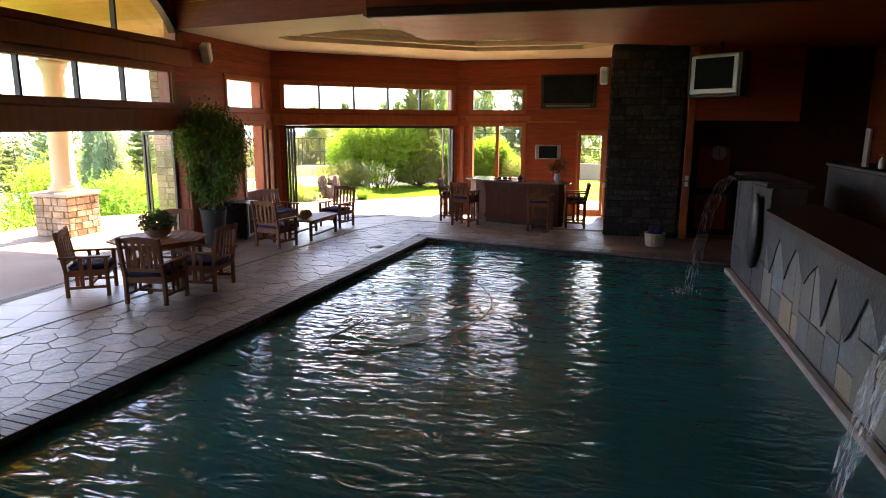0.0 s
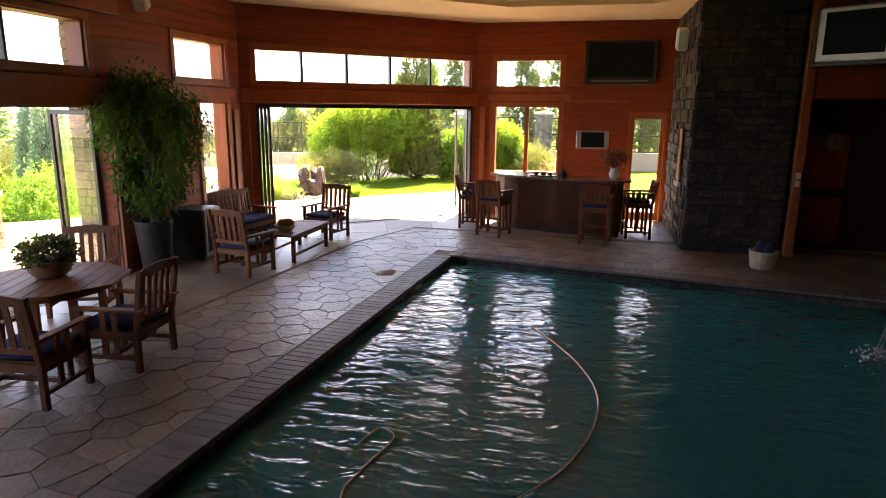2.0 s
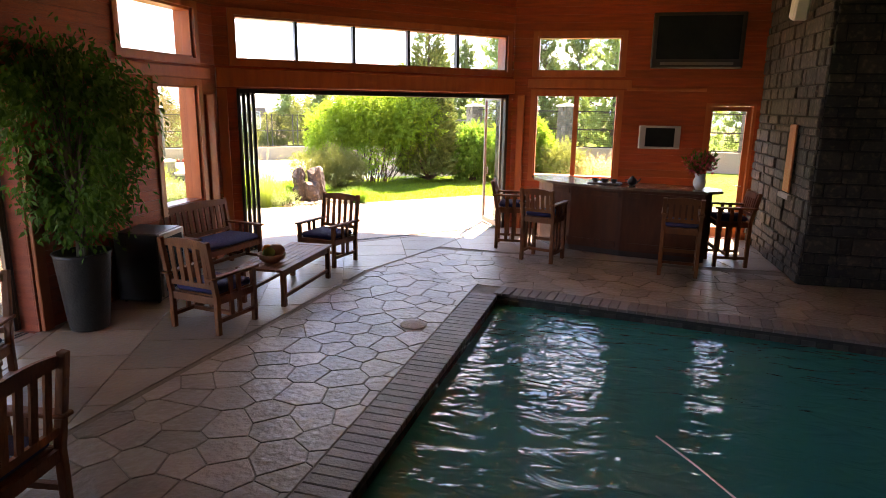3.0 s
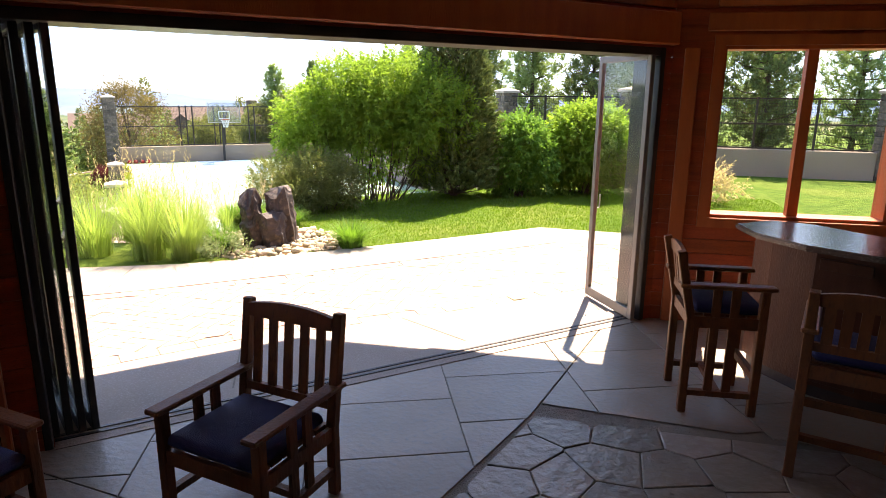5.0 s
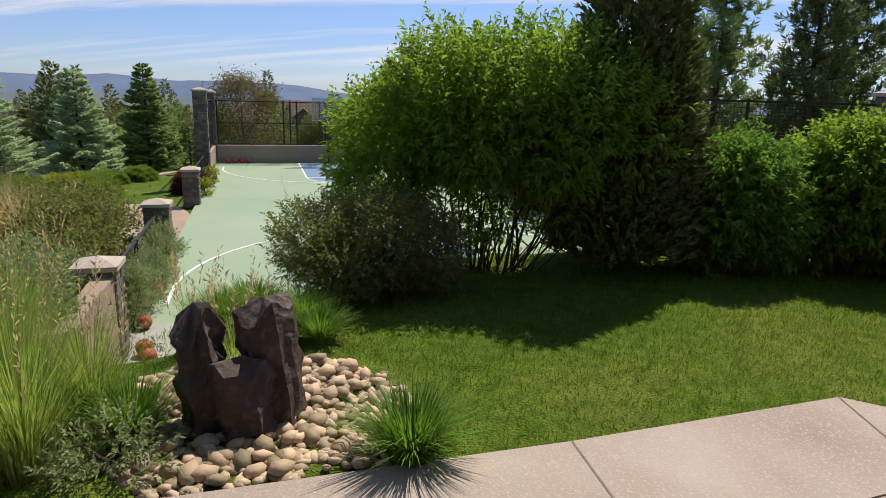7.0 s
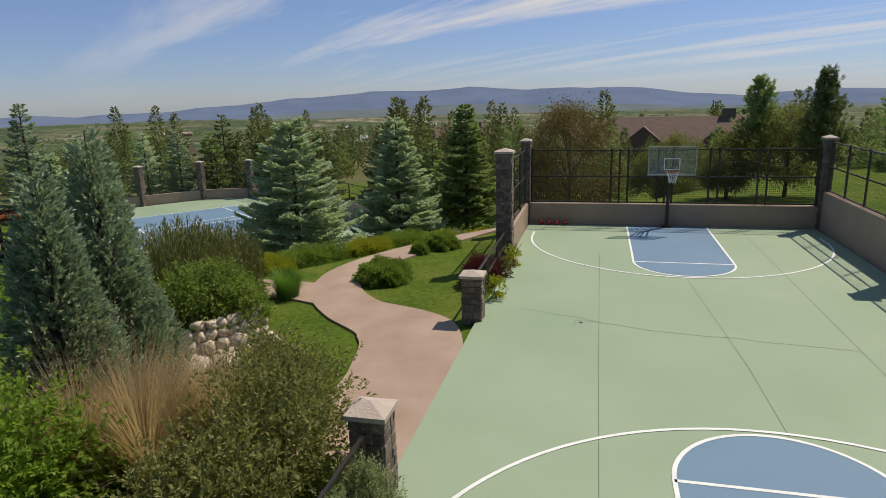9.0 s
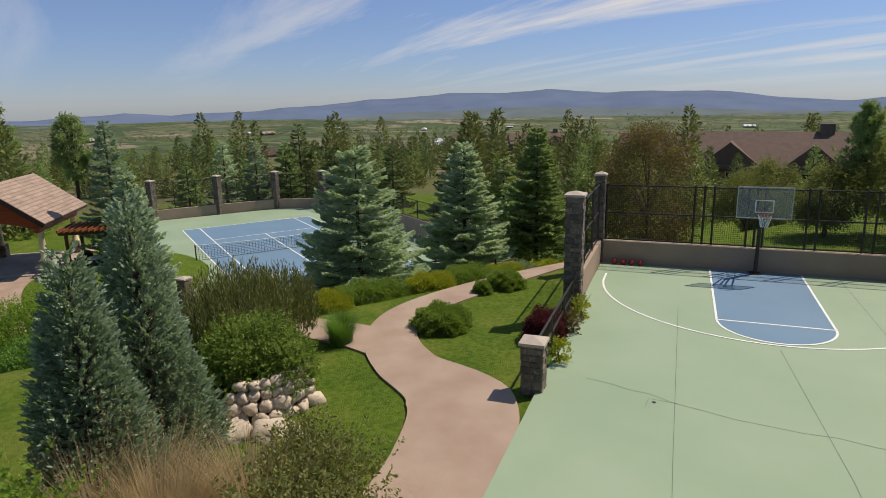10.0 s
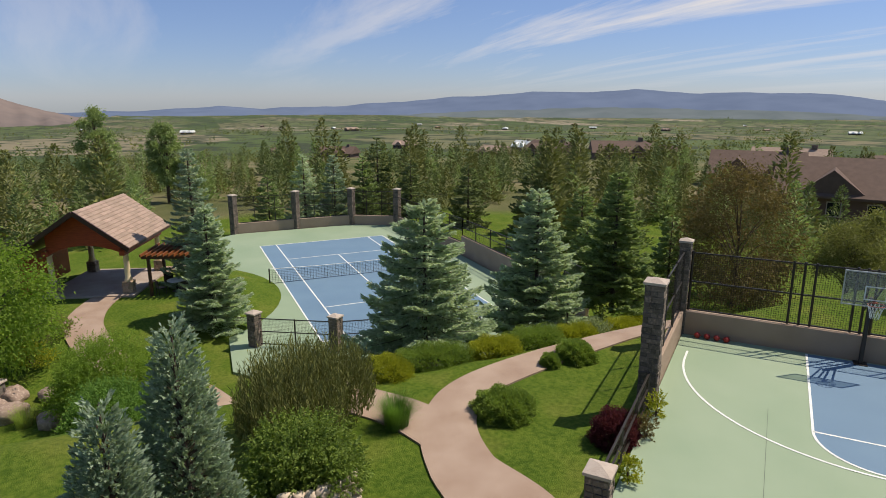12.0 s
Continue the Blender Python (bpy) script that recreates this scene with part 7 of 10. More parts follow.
def partition():
    bm = B()
    box(bm, 0.72, 4.5, 18.3, 18.45, 0, CEIL)
    tagged(link_mesh("wall_partition", bm, "dark_wood"), "dark wood partition wall with a panelled door", "wall", kind="structure")
    bm = B()
    box(bm, 0.56, 0.72, 17.42, 17.6, 0, CEIL - 0.01, 0.01)
    tagged(link_mesh("trim", bm, "redwood_trim"), "upright stained cedar post beside the chimney", "trim", kind="structure")
    bm = B()
    box(bm, 0.72, 2.9, 17.46, 17.56, 2.75, CEIL - 0.01, 0.01)
    tagged(link_mesh("trim", bm, "redwood"), "red cedar header panel beside the chimney", "trim", kind="structure")
    d = thing("door_2", pose(0.85, 18.25, 0), "closed dark panelled wooden door", "door", kind="structure")
    bm = B()
    box(bm, 0, 0.95, 0, 0.04, 0.01, 2.3, 0.005)
    part("door_leaf", bm, "dark_wood", d)
    bm = B()
    for z0, z1 in ((0.15, 1.0), (1.15, 2.15)):
        box(bm, 0.12, 0.83, -0.012, 0.0, z0, z1, 0.008)
    part("door_panel", bm, "redwood_trim", d)
    s = thing("light_switch", pose(0.64, 17.415, 1.25), "pair of white wall light switches on the cedar post", "switch")
    for dz in (0, 0.14):
        bm = B()
        box(bm, -0.04, 0.04, -0.012, 0.0, dz, dz + 0.11, 0.004)
        part("switch_plate", bm, "white_plastic", s)


partition()


def clock():
    c = thing("wall_clock", pose(1.42, 18.235, 2.0), "round white-faced wall clock with a silver rim", "clock")
    bm = B()
    lathe(bm, [(0.17, 0), (0.185, 0.012), (0.17, 0.03)], 28)
    r = part("rim", bm, "silver", c)
    r.matrix_basis = pose(0, 0, 0, 90, 0, 0)
    bm = B()
    lathe(bm, [(0.155, 0.0301), (0.155, 0.034)], 28)
    f = part("face", bm, "white_plastic", c)
    f.matrix_basis = pose(0, 0, 0, 90, 0, 0)
    for ang, l, w in ((165, 0.10, 0.012), (0, 0.13, 0.009)):
        bm = B()
        box(bm, -w / 2, w / 2, -0.042, -0.037, -0.02, l)
        hnd = part("pointer", bm, "black_frame", c)
        hnd.matrix_basis = pose(0, 0, 0, 0, ang, 0)
    for k in range(12):
        bm = B()
        box(bm, -0.005, 0.005, -0.038, -0.0345, 0.12, 0.145)
        tick = part("hour_mark", bm, "black_frame", c)
        tick.matrix_basis = pose(0, 0, 0, 0, 30 * k, 0)


clock()

PW = 1.25        # face of the raised pool wall


def pool_wall():
    w = thing("wall_pool", pose(0, 0, 0), "slate-faced raised wall along the pool with a sloping stone cap", "wall", kind="structure")
    bm = B()
    box(bm, PW + 0.03, PW + 0.5, -4, 12.1, -0.4, 1.30)
    box(bm, PW + 0.03, PW + 0.5, 12.1, 14.72, -0.4, 1.72)
    part("core", bm, "mortar", w)
    bm = B()
    vs = []
    for y in (-4.0, 12.12):
        vs += [bm.verts.new(p) for p in ((PW - 0.05, y, 1.30), (PW + 0.62, y, 1.30), (PW + 0.62, y, 1.52), (PW - 0.05, y, 1.40))]
    for f in ((0, 1, 2, 3), (7, 6, 5, 4), (0, 4, 5, 1), (1, 5, 6, 2), (2, 6, 7, 3), (3, 7, 4, 0)):
        bm.faces.new([vs[i] for i in f])
    part("cap", bm, "dark_wood", w, "dark brown sloping coping")
    bm = B()
    box(bm, PW - 0.06, PW + 0.6, 12.12, 14.75, 1.72, 1.80, 0.02)
    part("cap", bm, "slate_dark", w)
    bm = B()
    box(bm, PW - 0.10, PW + 0.03, -4, 14.7, -0.20, -0.06, 0.02)
    part("kerb", bm, "cap_stone", w, "pale moulded kerb at the water line")
    # slate sheets of uneven width, full height
    rng = random.Random(6)
    y = -4.0
    while y < 14.7:
        l = min(14.7 - y, rng.uniform(0.28, 0.62))
        top = 1.30 if y + l < 12.1 else 1.70
        cuts = [-0.12, rng.uniform(0.25, 0.7), top]
        for z0, z1 in zip(cuts, cuts[1:]):
            bm = B()
            box(bm, PW + rng.uniform(0.0, 0.012), PW + 0.028, y + 0.004, y + l - 0.004, z0 + 0.004, z1 - 0.004, 0.006)
            # beyond 12.1 dark tiles carry the spout recess's shade in their colour
            part("slate_tile", bm, ("slate", "slate_gold", "slate", "slate_grey")[rng.randrange(4)] if y + l < 12.1 else "slate_dark", w)
        y += l
    # jagged dark slate hung over the upper part
    y = -3.9
    while y < 12.0:
        l = rng.uniform(0.5, 0.95)
        pts = [(y, 1.295), (min(y + l, 12.05), 1.295)]
        m = 6
        low = rng.uniform(0.45, 0.75)
        for k in range(m + 1):
            t = 1 - k / m
            d = low * (1 - abs(2 * t - 1) ** 1.3) + rng.uniform(0, 0.10)
            pts.append((y + l * t, 1.295 - max(0.20, d)))
        bm = B()
        a = [bm.verts.new((PW - 0.018, min(p[0], 12.05), p[1])) for p in pts]
        b_ = [bm.verts.new((PW - 0.002, min(p[0], 12.05), p[1])) for p in pts]
        bm.faces.new(a)
        bm.faces.new(b_[::-1])
        for i in range(len(pts)):
            j = (i + 1) % len(pts)
            bm.faces.new((a[j], a[i], b_[i], b_[j]))
        bmesh.ops.recalc_face_normals(bm, faces=bm.faces[:])
        part("slate_shard", bm, "slate_dark", w)
        y += l
    # deck and shelf behind
    bm = B()
    box(bm, PW + 0.5, 4.5, -6, 14.7, -0.4, 1.15)
    tagged(link_mesh("spa_deck", bm, "slate_dark"), "dark slate raised spa deck behind the pool wall", "deck", kind="structure")
    bm = B()
    box(bm, 2.75, 4.5, 6.0, 14.7, 1.155, 1.95, 0.02)
    box(bm, 2.70, 4.5, 6.0, 14.7, 1.95, 2.0, 0.01)
    tagged(link_mesh("spa_ledge", bm, "slate_dark"), "dark slate back ledge of the spa", "ledge", kind="structure")
    for i, (y, h) in enumerate(((12.9, 0.2), (9.9, 0.2))):
        b2 = thing("pump_bottle", pose(2.95, y, 2.0), "small white pump bottle on the spa ledge", "bottle")
        bm = B()
        lathe(bm, [(0.04, 0), (0.045, 0.02), (0.045, 0.13), (0.02, 0.16), (0.018, 0.18)], 12)
        part("body", bm, "white_plastic", b2, smooth=True)
        bm = B()
        tube(bm, [(0, 0, 0.18), (0, 0, 0.22), (-0.05, 0, 0.215)], 0.008, 6)
        part("pump", bm, "white_plastic", b2)
    g = thing("glass_tumblers", pose(3.0, 11.3, 2.0), "cluster of clear glasses on the spa ledge", "glasses")
    for dx, dy in ((0, 0), (0.1, 0.04), (0.03, 0.12)):
        bm = B()
        lathe(bm, [(0.03, 0), (0.035, 0.11)], 12, dx, dy)
        part("tumbler", bm, "glass", g)
    col = thing("glass_screen", pose(2.9, 13.4, 2.0), "narrow pale glass screen standing on the ledge", "screen")
    bm = B()
    box(bm, 0, 0.05, 0, 0.18, 0, 0.62, 0.005)
    part("panel", bm, "silver", col)


pool_wall()


def water_falls():
    sp = thing("water_spout", pose(PW, 12.75, 1.8), "black stone spout on the pool wall shedding a sheet of water", "fountain")
    bm = B()
    box(bm, -0.45, 0.35, -0.32, 0.32, 0.0, 0.05, 0.015)
    part("slab", bm, "slate_dark", sp)
    bm = B()
    g = bmesh.ops.create_uvsphere(bm, u_segments=16, v_segments=10, radius=1)
    for v in g["verts"]:
        v.co = Vector((v.co.x * 0.10 - 0.06, v.co.y * 0.34 - 0.05, v.co.z * 0.62 - 0.82))
    part("recess", bm, "black_frame", sp, "black oval recess under the spout", smooth=True)
    def sheet(parent, w, x0, z0, x1, z1, y, seed, turn=0.0):
        r = random.Random(seed)
        bm = B()
        nu, nv = 14, 20
        grid = []
        for j in range(nv + 1):
            t = j / nv
            row = []
            for i in range(nu + 1):
                s = i / nu - 0.5
                xx = x0 + (x1 - x0) * t
                zz_ = z0 + (z1 - z0) * t * t
                row.append(bm.verts.new((xx + s * w * turn * (1 - 0.3 * t) + 0.02 * noise.noise((s * 9, t * 5, seed)), y + s * w * (1 - 0.45 * t) + 0.015 * noise.noise((s * 6, t * 7, seed + 3)), zz_)))
            grid.append(row)
        for j in range(nv):
            for i in range(nu):
                if noise.noise((i * 0.9, j * 0.16, seed * 1.7)) > -0.28 - 0.25 * (1 - j / nv):
                    bm.faces.new((grid[j][i], grid[j][i + 1], grid[j + 1][i + 1], grid[j + 1][i]))
        return part("water_sheet", bm, "fall", parent, "falling sheet of clear water", smooth=True)
    sheet(sp, 0.62, -0.46, 0.03, -0.98, -1.94, 0.0, 2, 0.55)
    bm = B()
    rng = random.Random(2)
    for k in range(160):
        a, r = rng.uniform(0, 6.28), abs(rng.gauss(0, 0.2))
        bmesh.ops.create_icosphere(bm, subdivisions=1, radius=rng.uniform(0.006, 0.018), matrix=Matrix.Translation((-1.0 + r * math.cos(a), r * math.sin(a), -1.93 + rng.uniform(0, 0.12) * math.exp(-r * 4))))
    tagged(part("splash_drops", bm, "fall", sp), kind="stuff")
    sp2 = thing("water_spout", pose(PW, 6.55, 1.4), "water sheet spilling over the wall cap into the pool", "fountain")
    bm = B()
    box(bm, -0.16, 0.10, -0.45, 0.45, 0.0, 0.03, 0.01)
    part("slab", bm, "slate_dark", sp2)
    sheet(sp2, 0.62, -0.17, 0.02, -0.62, -1.54, 0.0, 5)


water_falls()

# ---- furniture ----
def chair_parts(t, w, d, seat_z, back_z, arm_z, foot_rest=False):
    """Mission-style teak chair: local front towards -y."""
    L_ = 0.055
    for sx in (-1, 1):
        bm = B()
        bar(bm, (sx * (w / 2 - L_ / 2), -d / 2 + L_ / 2, 0), (sx * (w / 2 - L_ / 2), -d / 2 + L_ / 2, arm_z - 0.03), L_, L_, 0.005)
        part("leg", bm, "teak", t)
        bm = B()
        bar(bm, (sx * (w / 2 - L_ / 2), d / 2 - L_ / 2, 0), (sx * (w / 2 - L_ / 2), d / 2 - L_ / 2, seat_z), L_, L_, 0.005)
        bar(bm, (sx * (w / 2 - L_ / 2), d / 2 - L_ / 2, seat_z - 0.02), (sx * (w / 2 - L_ / 2), d / 2 + 0.07, back_z), L_, L_, 0.005)
        part("leg", bm, "teak", t)
        bm = B()
        box(bm, sx * (w / 2 - 0.03) - 0.045, sx * (w / 2 - 0.03) + 0.045, -d / 2 - 0.04, d / 2 + 0.06, arm_z - 0.03, arm_z, 0.008)
        part("armrest", bm, "teak", t)
        for yy in (-0.05, 0.07):
            bm = B()
            box(bm, sx * (w / 2 - L_ / 2) - 0.011, sx * (w / 2 - L_ / 2) + 0.011, yy - 0.028, yy + 0.028, 0.16, arm_z - 0.03)
            part("side_slat", bm, "teak", t)
        bm = B()
        box(bm, sx * (w / 2 - L_ / 2) - 0.02, sx * (w / 2 - L_ / 2) + 0.02, -d / 2 + 0.055, d / 2 - 0.055, 0.13, 0.17)
        part("stretcher", bm, "teak", t)
    bm = B()
    box(bm, -w / 2 + 0.05, w / 2 - 0.05, -0.02, 0.02, 0.13, 0.17)
    part("stretcher", bm, "teak", t)
    if foot_rest:
        bm = B()
        box(bm, -w / 2 + 0.055, w / 2 - 0.055, -d / 2 + 0.01, -d / 2 + 0.05, 0.26, 0.31)
        part("footrest", bm, "teak", t)
    bm = B()
    for a in ((-w / 2 + 0.055, w / 2 - 0.055, -d / 2 + 0.01, -d / 2 + 0.04), (-w / 2 + 0.055, w / 2 - 0.055, d / 2 - 0.045, d / 2 - 0.015)):
        box(bm, *a, seat_z - 0.09, seat_z - 0.01)
    for sx in (-1, 1):
        xx = sx * (w / 2 - 0.028)
        box(bm, xx - 0.014, xx + 0.014, -d / 2 + 0.055, d / 2 - 0.055, seat_z - 0.09, seat_z - 0.01)
    part("seat_frame", bm, "teak", t)
    n = 6
    for i in range(n):
        y0 = -d / 2 + 0.05 + (d - 0.1) * i / n
        bm = B()
        box(bm, -w / 2 + 0.06, w / 2 - 0.06, y0 + 0.006, y0 + (d - 0.1) / n - 0.006, seat_z - 0.02, seat_z)
        part("seat_slat", bm, "teak", t)
    # cushion, puffed
    bm = B()
    box(bm, -w / 2 + 0.05, w / 2 - 0.05, -d / 2 + 0.005, d / 2 - 0.05, seat_z + 0.001, seat_z + 0.075, 0.03)
    part("cushion", bm, "cushion", t, "navy blue seat cushion", smooth=True)
    slope = 0.07 / (back_z - seat_z)
    def yb(z):
        return d / 2 - L_ / 2 + (z - seat_z) * slope
    bm = B()
    z = back_z - 0.09
    m = 8
    prev = None
    for i in range(m + 1):
        s = -1 + 2 * i / m
        x = s * (w / 2 - 0.05)
        h = 0.03 * (1 - s * s)
        cur = [bm.verts.new((x, yb(zz_) + dy, zz_)) for dy, zz_ in ((-0.014, z), (0.014, z), (0.014, back_z - 0.02 + h), (-0.014, back_z - 0.02 + h))]
        if prev:
            for k in range(4):
                bm.faces.new((prev[k], prev[(k + 1) % 4], cur[(k + 1) % 4], cur[k]))
        else:
            bm.faces.new(cur[::-1])
        prev = cur
    bm.faces.new(prev)
    bmesh.ops.recalc_face_normals(bm, faces=bm.faces[:])
    part("top_rail", bm, "teak", t)
    bm = B()
    box(bm, -w / 2 + 0.05, w / 2 - 0.05, yb(seat_z + 0.1) - 0.014, yb(seat_z + 0.1) + 0.014, seat_z + 0.08, seat_z + 0.13)
    part("lower_rail", bm, "teak", t)
    ns = 5 if w < 0.9 else 11
    for i in range(ns):
        x = (i - (ns - 1) / 2) * (w - 0.16) / (ns - 0.2)
        bm = B()
        bar(bm, (x, yb(seat_z + 0.12), seat_z + 0.12), (x, yb(back_z - 0.07), back_z - 0.07), 0.055, 0.016)
        part("back_slat", bm, "teak", t)


def armchair(m, label="slatted teak armchair with a navy seat cushion", group="armchairs", base=None):
    if base is not None:
        return tagged(copy_thing(base, m), label, group=group)
    t = thing("armchair", m, label, "chair", group=group)
    chair_parts(t, 0.68, 0.62, 0.42, 1.02, 0.64)
    return t


arm_1 = armchair(pose(-8.0, 16.97, 0, 0, 0, -14), "slatted teak armchair with navy cushion facing the coffee table")
armchair(pose(-8.13, 14.02, 0, 0, 0, 168), "slatted teak armchair with navy cushion, its back to the deck", base=arm_1)
# dining chairs round the garden table
for x, y, rz, lab in ((-7.68, 9.6, 186, "dark teak armchair pushed up to the dining table"), (-7.42, 10.5, -84, "dark teak armchair drawn up beside the dining table"),
                      (-8.98, 9.72, 122, "dark teak armchair at the dining table by the terrace"), (-9.05, 11.75, 20, "dark teak armchair behind the dining table")):
    armchair(pose(x, y, 0, 0, 0, rz), lab, "chairs round the dining table", arm_1)
bench = thing("garden_bench", pose(-9.30, 15.95, 0, 0, 0, 78), "two-seat slatted teak bench with a navy cushion", "bench")
chair_parts(bench, 1.30, 0.62, 0.42, 0.98, 0.64)


def bar_stool(m, base=None, label=""):
    if base is not None:
        return tagged(copy_thing(base, m), label)
    t = thing("bar_stool", m, label, "stool", group="stools round the bar")
    chair_parts(t, 0.56, 0.52, 0.72, 1.16, 0.94, True)
    return t


stool_1 = bar_stool(pose(-5.38, 18.88, 0, 0, 0, 93), label="high slatted teak bar stool with arms at the rounded bar end")
bar_stool(pose(-4.78, 18.05, 0, 0, 0, 160), stool_1, "high slatted teak bar stool with its back to the pool")
bar_stool(pose(-2.75, 17.72, 0, 0, 0, 172), stool_1, "high slatted teak bar stool with its back to the pool")
bar_stool(pose(-1.92, 18.55, 0, 0, 0, -85), stool_1, "high slatted teak bar stool at the end by the glazed door")


def coffee_table():
    t = thing("coffee_table", pose(-7.92, 15.42, 0, 0, 0, -1), "long low slatted teak coffee table", "table")
    w, d, h = 0.62, 1.50, 0.47
    for sx in (-1, 1):
        for sy in (-1, 1):
            bm = B()
            bar(bm, (sx * (w / 2 - 0.04), sy * (d / 2 - 0.09), 0), (sx * (w / 2 - 0.04), sy * (d / 2 - 0.09), h - 0.04), 0.06, 0.06, 0.005)
            part("leg", bm, "teak", t)
        bm = B()
        box(bm, sx * (w / 2 - 0.04) - 0.015, sx * (w / 2 - 0.04) + 0.015, -d / 2 + 0.12, d / 2 - 0.12, 0.10, 0.14)
        part("stretcher", bm, "teak", t)
        bm = B()
        box(bm, sx * (w / 2 - 0.045) - 0.045, sx * (w / 2 - 0.045) + 0.045, -d / 2, d / 2, h - 0.03, h, 0.006)
        part("edge_board", bm, "teak", t)
        bm = B()
        box(bm, sx * (w / 2 - 0.04) - 0.012, sx * (w / 2 - 0.04) + 0.012, -d / 2 + 0.12, d / 2 - 0.12, h - 0.10, h - 0.03)
        part("apron", bm, "teak", t)
    for sy in (-1, 1):
        bm = B()
        box(bm, -w / 2 + 0.092, w / 2 - 0.092, sy * (d / 2 - 0.06) - 0.06, sy * (d / 2 - 0.06) + 0.06, h - 0.03, h, 0.006)
        part("end_board", bm, "teak", t)
    for i in range(5):
        x = -w / 2 + 0.095 + (w - 0.19) * (i + 0.5) / 5
        bm = B()
        box(bm, x - 0.038, x + 0.038, -d / 2 + 0.124, d / 2 - 0.124, h - 0.028, h - 0.003)
        part("top_slat", bm, "teak", t)
    bowl = thing("fruit_bowl", pose(-7.95, 15.05, 0.47), "round wooden bowl heaped with gourds on the coffee table", "bowl")
    bm = B()
    lathe(bm, [(0.08, 0), (0.15, 0.04), (0.18, 0.11), (0.165, 0.11), (0.13, 0.05), (0.0, 0.03)], 20)
    part("bowl", bm, "clay", bowl, smooth=True)
    for i, (x, y, z, r, mt) in enumerate(((0.05, 0.03, 0.14, 0.085, "clay"), (-0.07, 0.04, 0.13, 0.075, "petal_orange"), (0.0, -0.08, 0.13, 0.07, "leaf_olive"))):
        bm = B()
        blob(bm, (x, y, z), (r * 1.2, r, r), 20 + i, 0.12, 2)
        part("gourd", bm, mt, bowl, smooth=True)


coffee_table()


def dining_table():
    t = thing("dining_table", pose(-8.45, 10.65, 0, 0, 0, 20), "octagonal slatted teak dining table", "table")
    R = 0.78
    octo = [(R * math.cos(radians(22.5 + 45 * k)), R * math.sin(radians(22.5 + 45 * k))) for k in range(8)]
    for i in range(11):
        x0, x1 = -R + 2 * R * i / 11 + 0.005, -R + 2 * R * (i + 1) / 11 - 0.005
        poly = clip_poly(clip_poly(octo, 1, 0, x1), -1, 0, -x0)
        if len(poly) > 2:
            bm = B()
            prism(bm, poly, 0.715, 0.745)
            part("top_board", bm, "teak", t)
    bm = B()
    lathe(bm, [(0.62, 0.64), (0.64, 0.714)], 16)
    part("apron", bm, "teak", t)
    for k in range(4):
        a = radians(45 + 90 * k)
        bm = B()
        bar(bm, (0.52 * math.cos(a), 0.52 * math.sin(a), 0), (0.50 * math.cos(a), 0.50 * math.sin(a), 0.66), 0.07, 0.07, 0.006)
        part("leg", bm, "teak", t)
    p = thing("flower_bowl", pose(-8.5, 10.72, 0.745), "round clay bowl with a mound of purple-grey flowers", "potted plant")
    bm = B()
    lathe(bm, [(0.13, 0), (0.20, 0.06), (0.235, 0.17), (0.245, 0.19), (0.215, 0.19), (0.2, 0.15), (0.0, 0.15)], 22)
    part("bowl", bm, "clay", p, smooth=True)
    rng = np.random.default_rng(15)
    n = 1500
    P = unit(rng.normal(size=(n, 3))) * rng.uniform(0.4, 1, (n, 1)) * np.array([0.3, 0.3, 0.2]) + np.array([0, 0, 0.24])
    P = P[P[:, 2] > 0.14]
    quads_mesh("foliage", leaf_quads(P, P - np.array([0, 0, 0.1]) + rng.normal(size=P.shape) * 0.1, 0.06, 0.03, rng), "leaf_house", p)
    P2 = P[rng.uniform(size=len(P)) < 0.35] * np.array([1.06, 1.06, 1.06])
    quads_mesh("blossoms", leaf_quads(P2, rng.normal(size=P2.shape), 0.04, 0.035, rng), "petal_mauve", p)


M["petal_mauve"] = leaf_mat("petal_mauve", (0.22, 0.15, 0.26), (0.14, 0.10, 0.20))
dining_table()


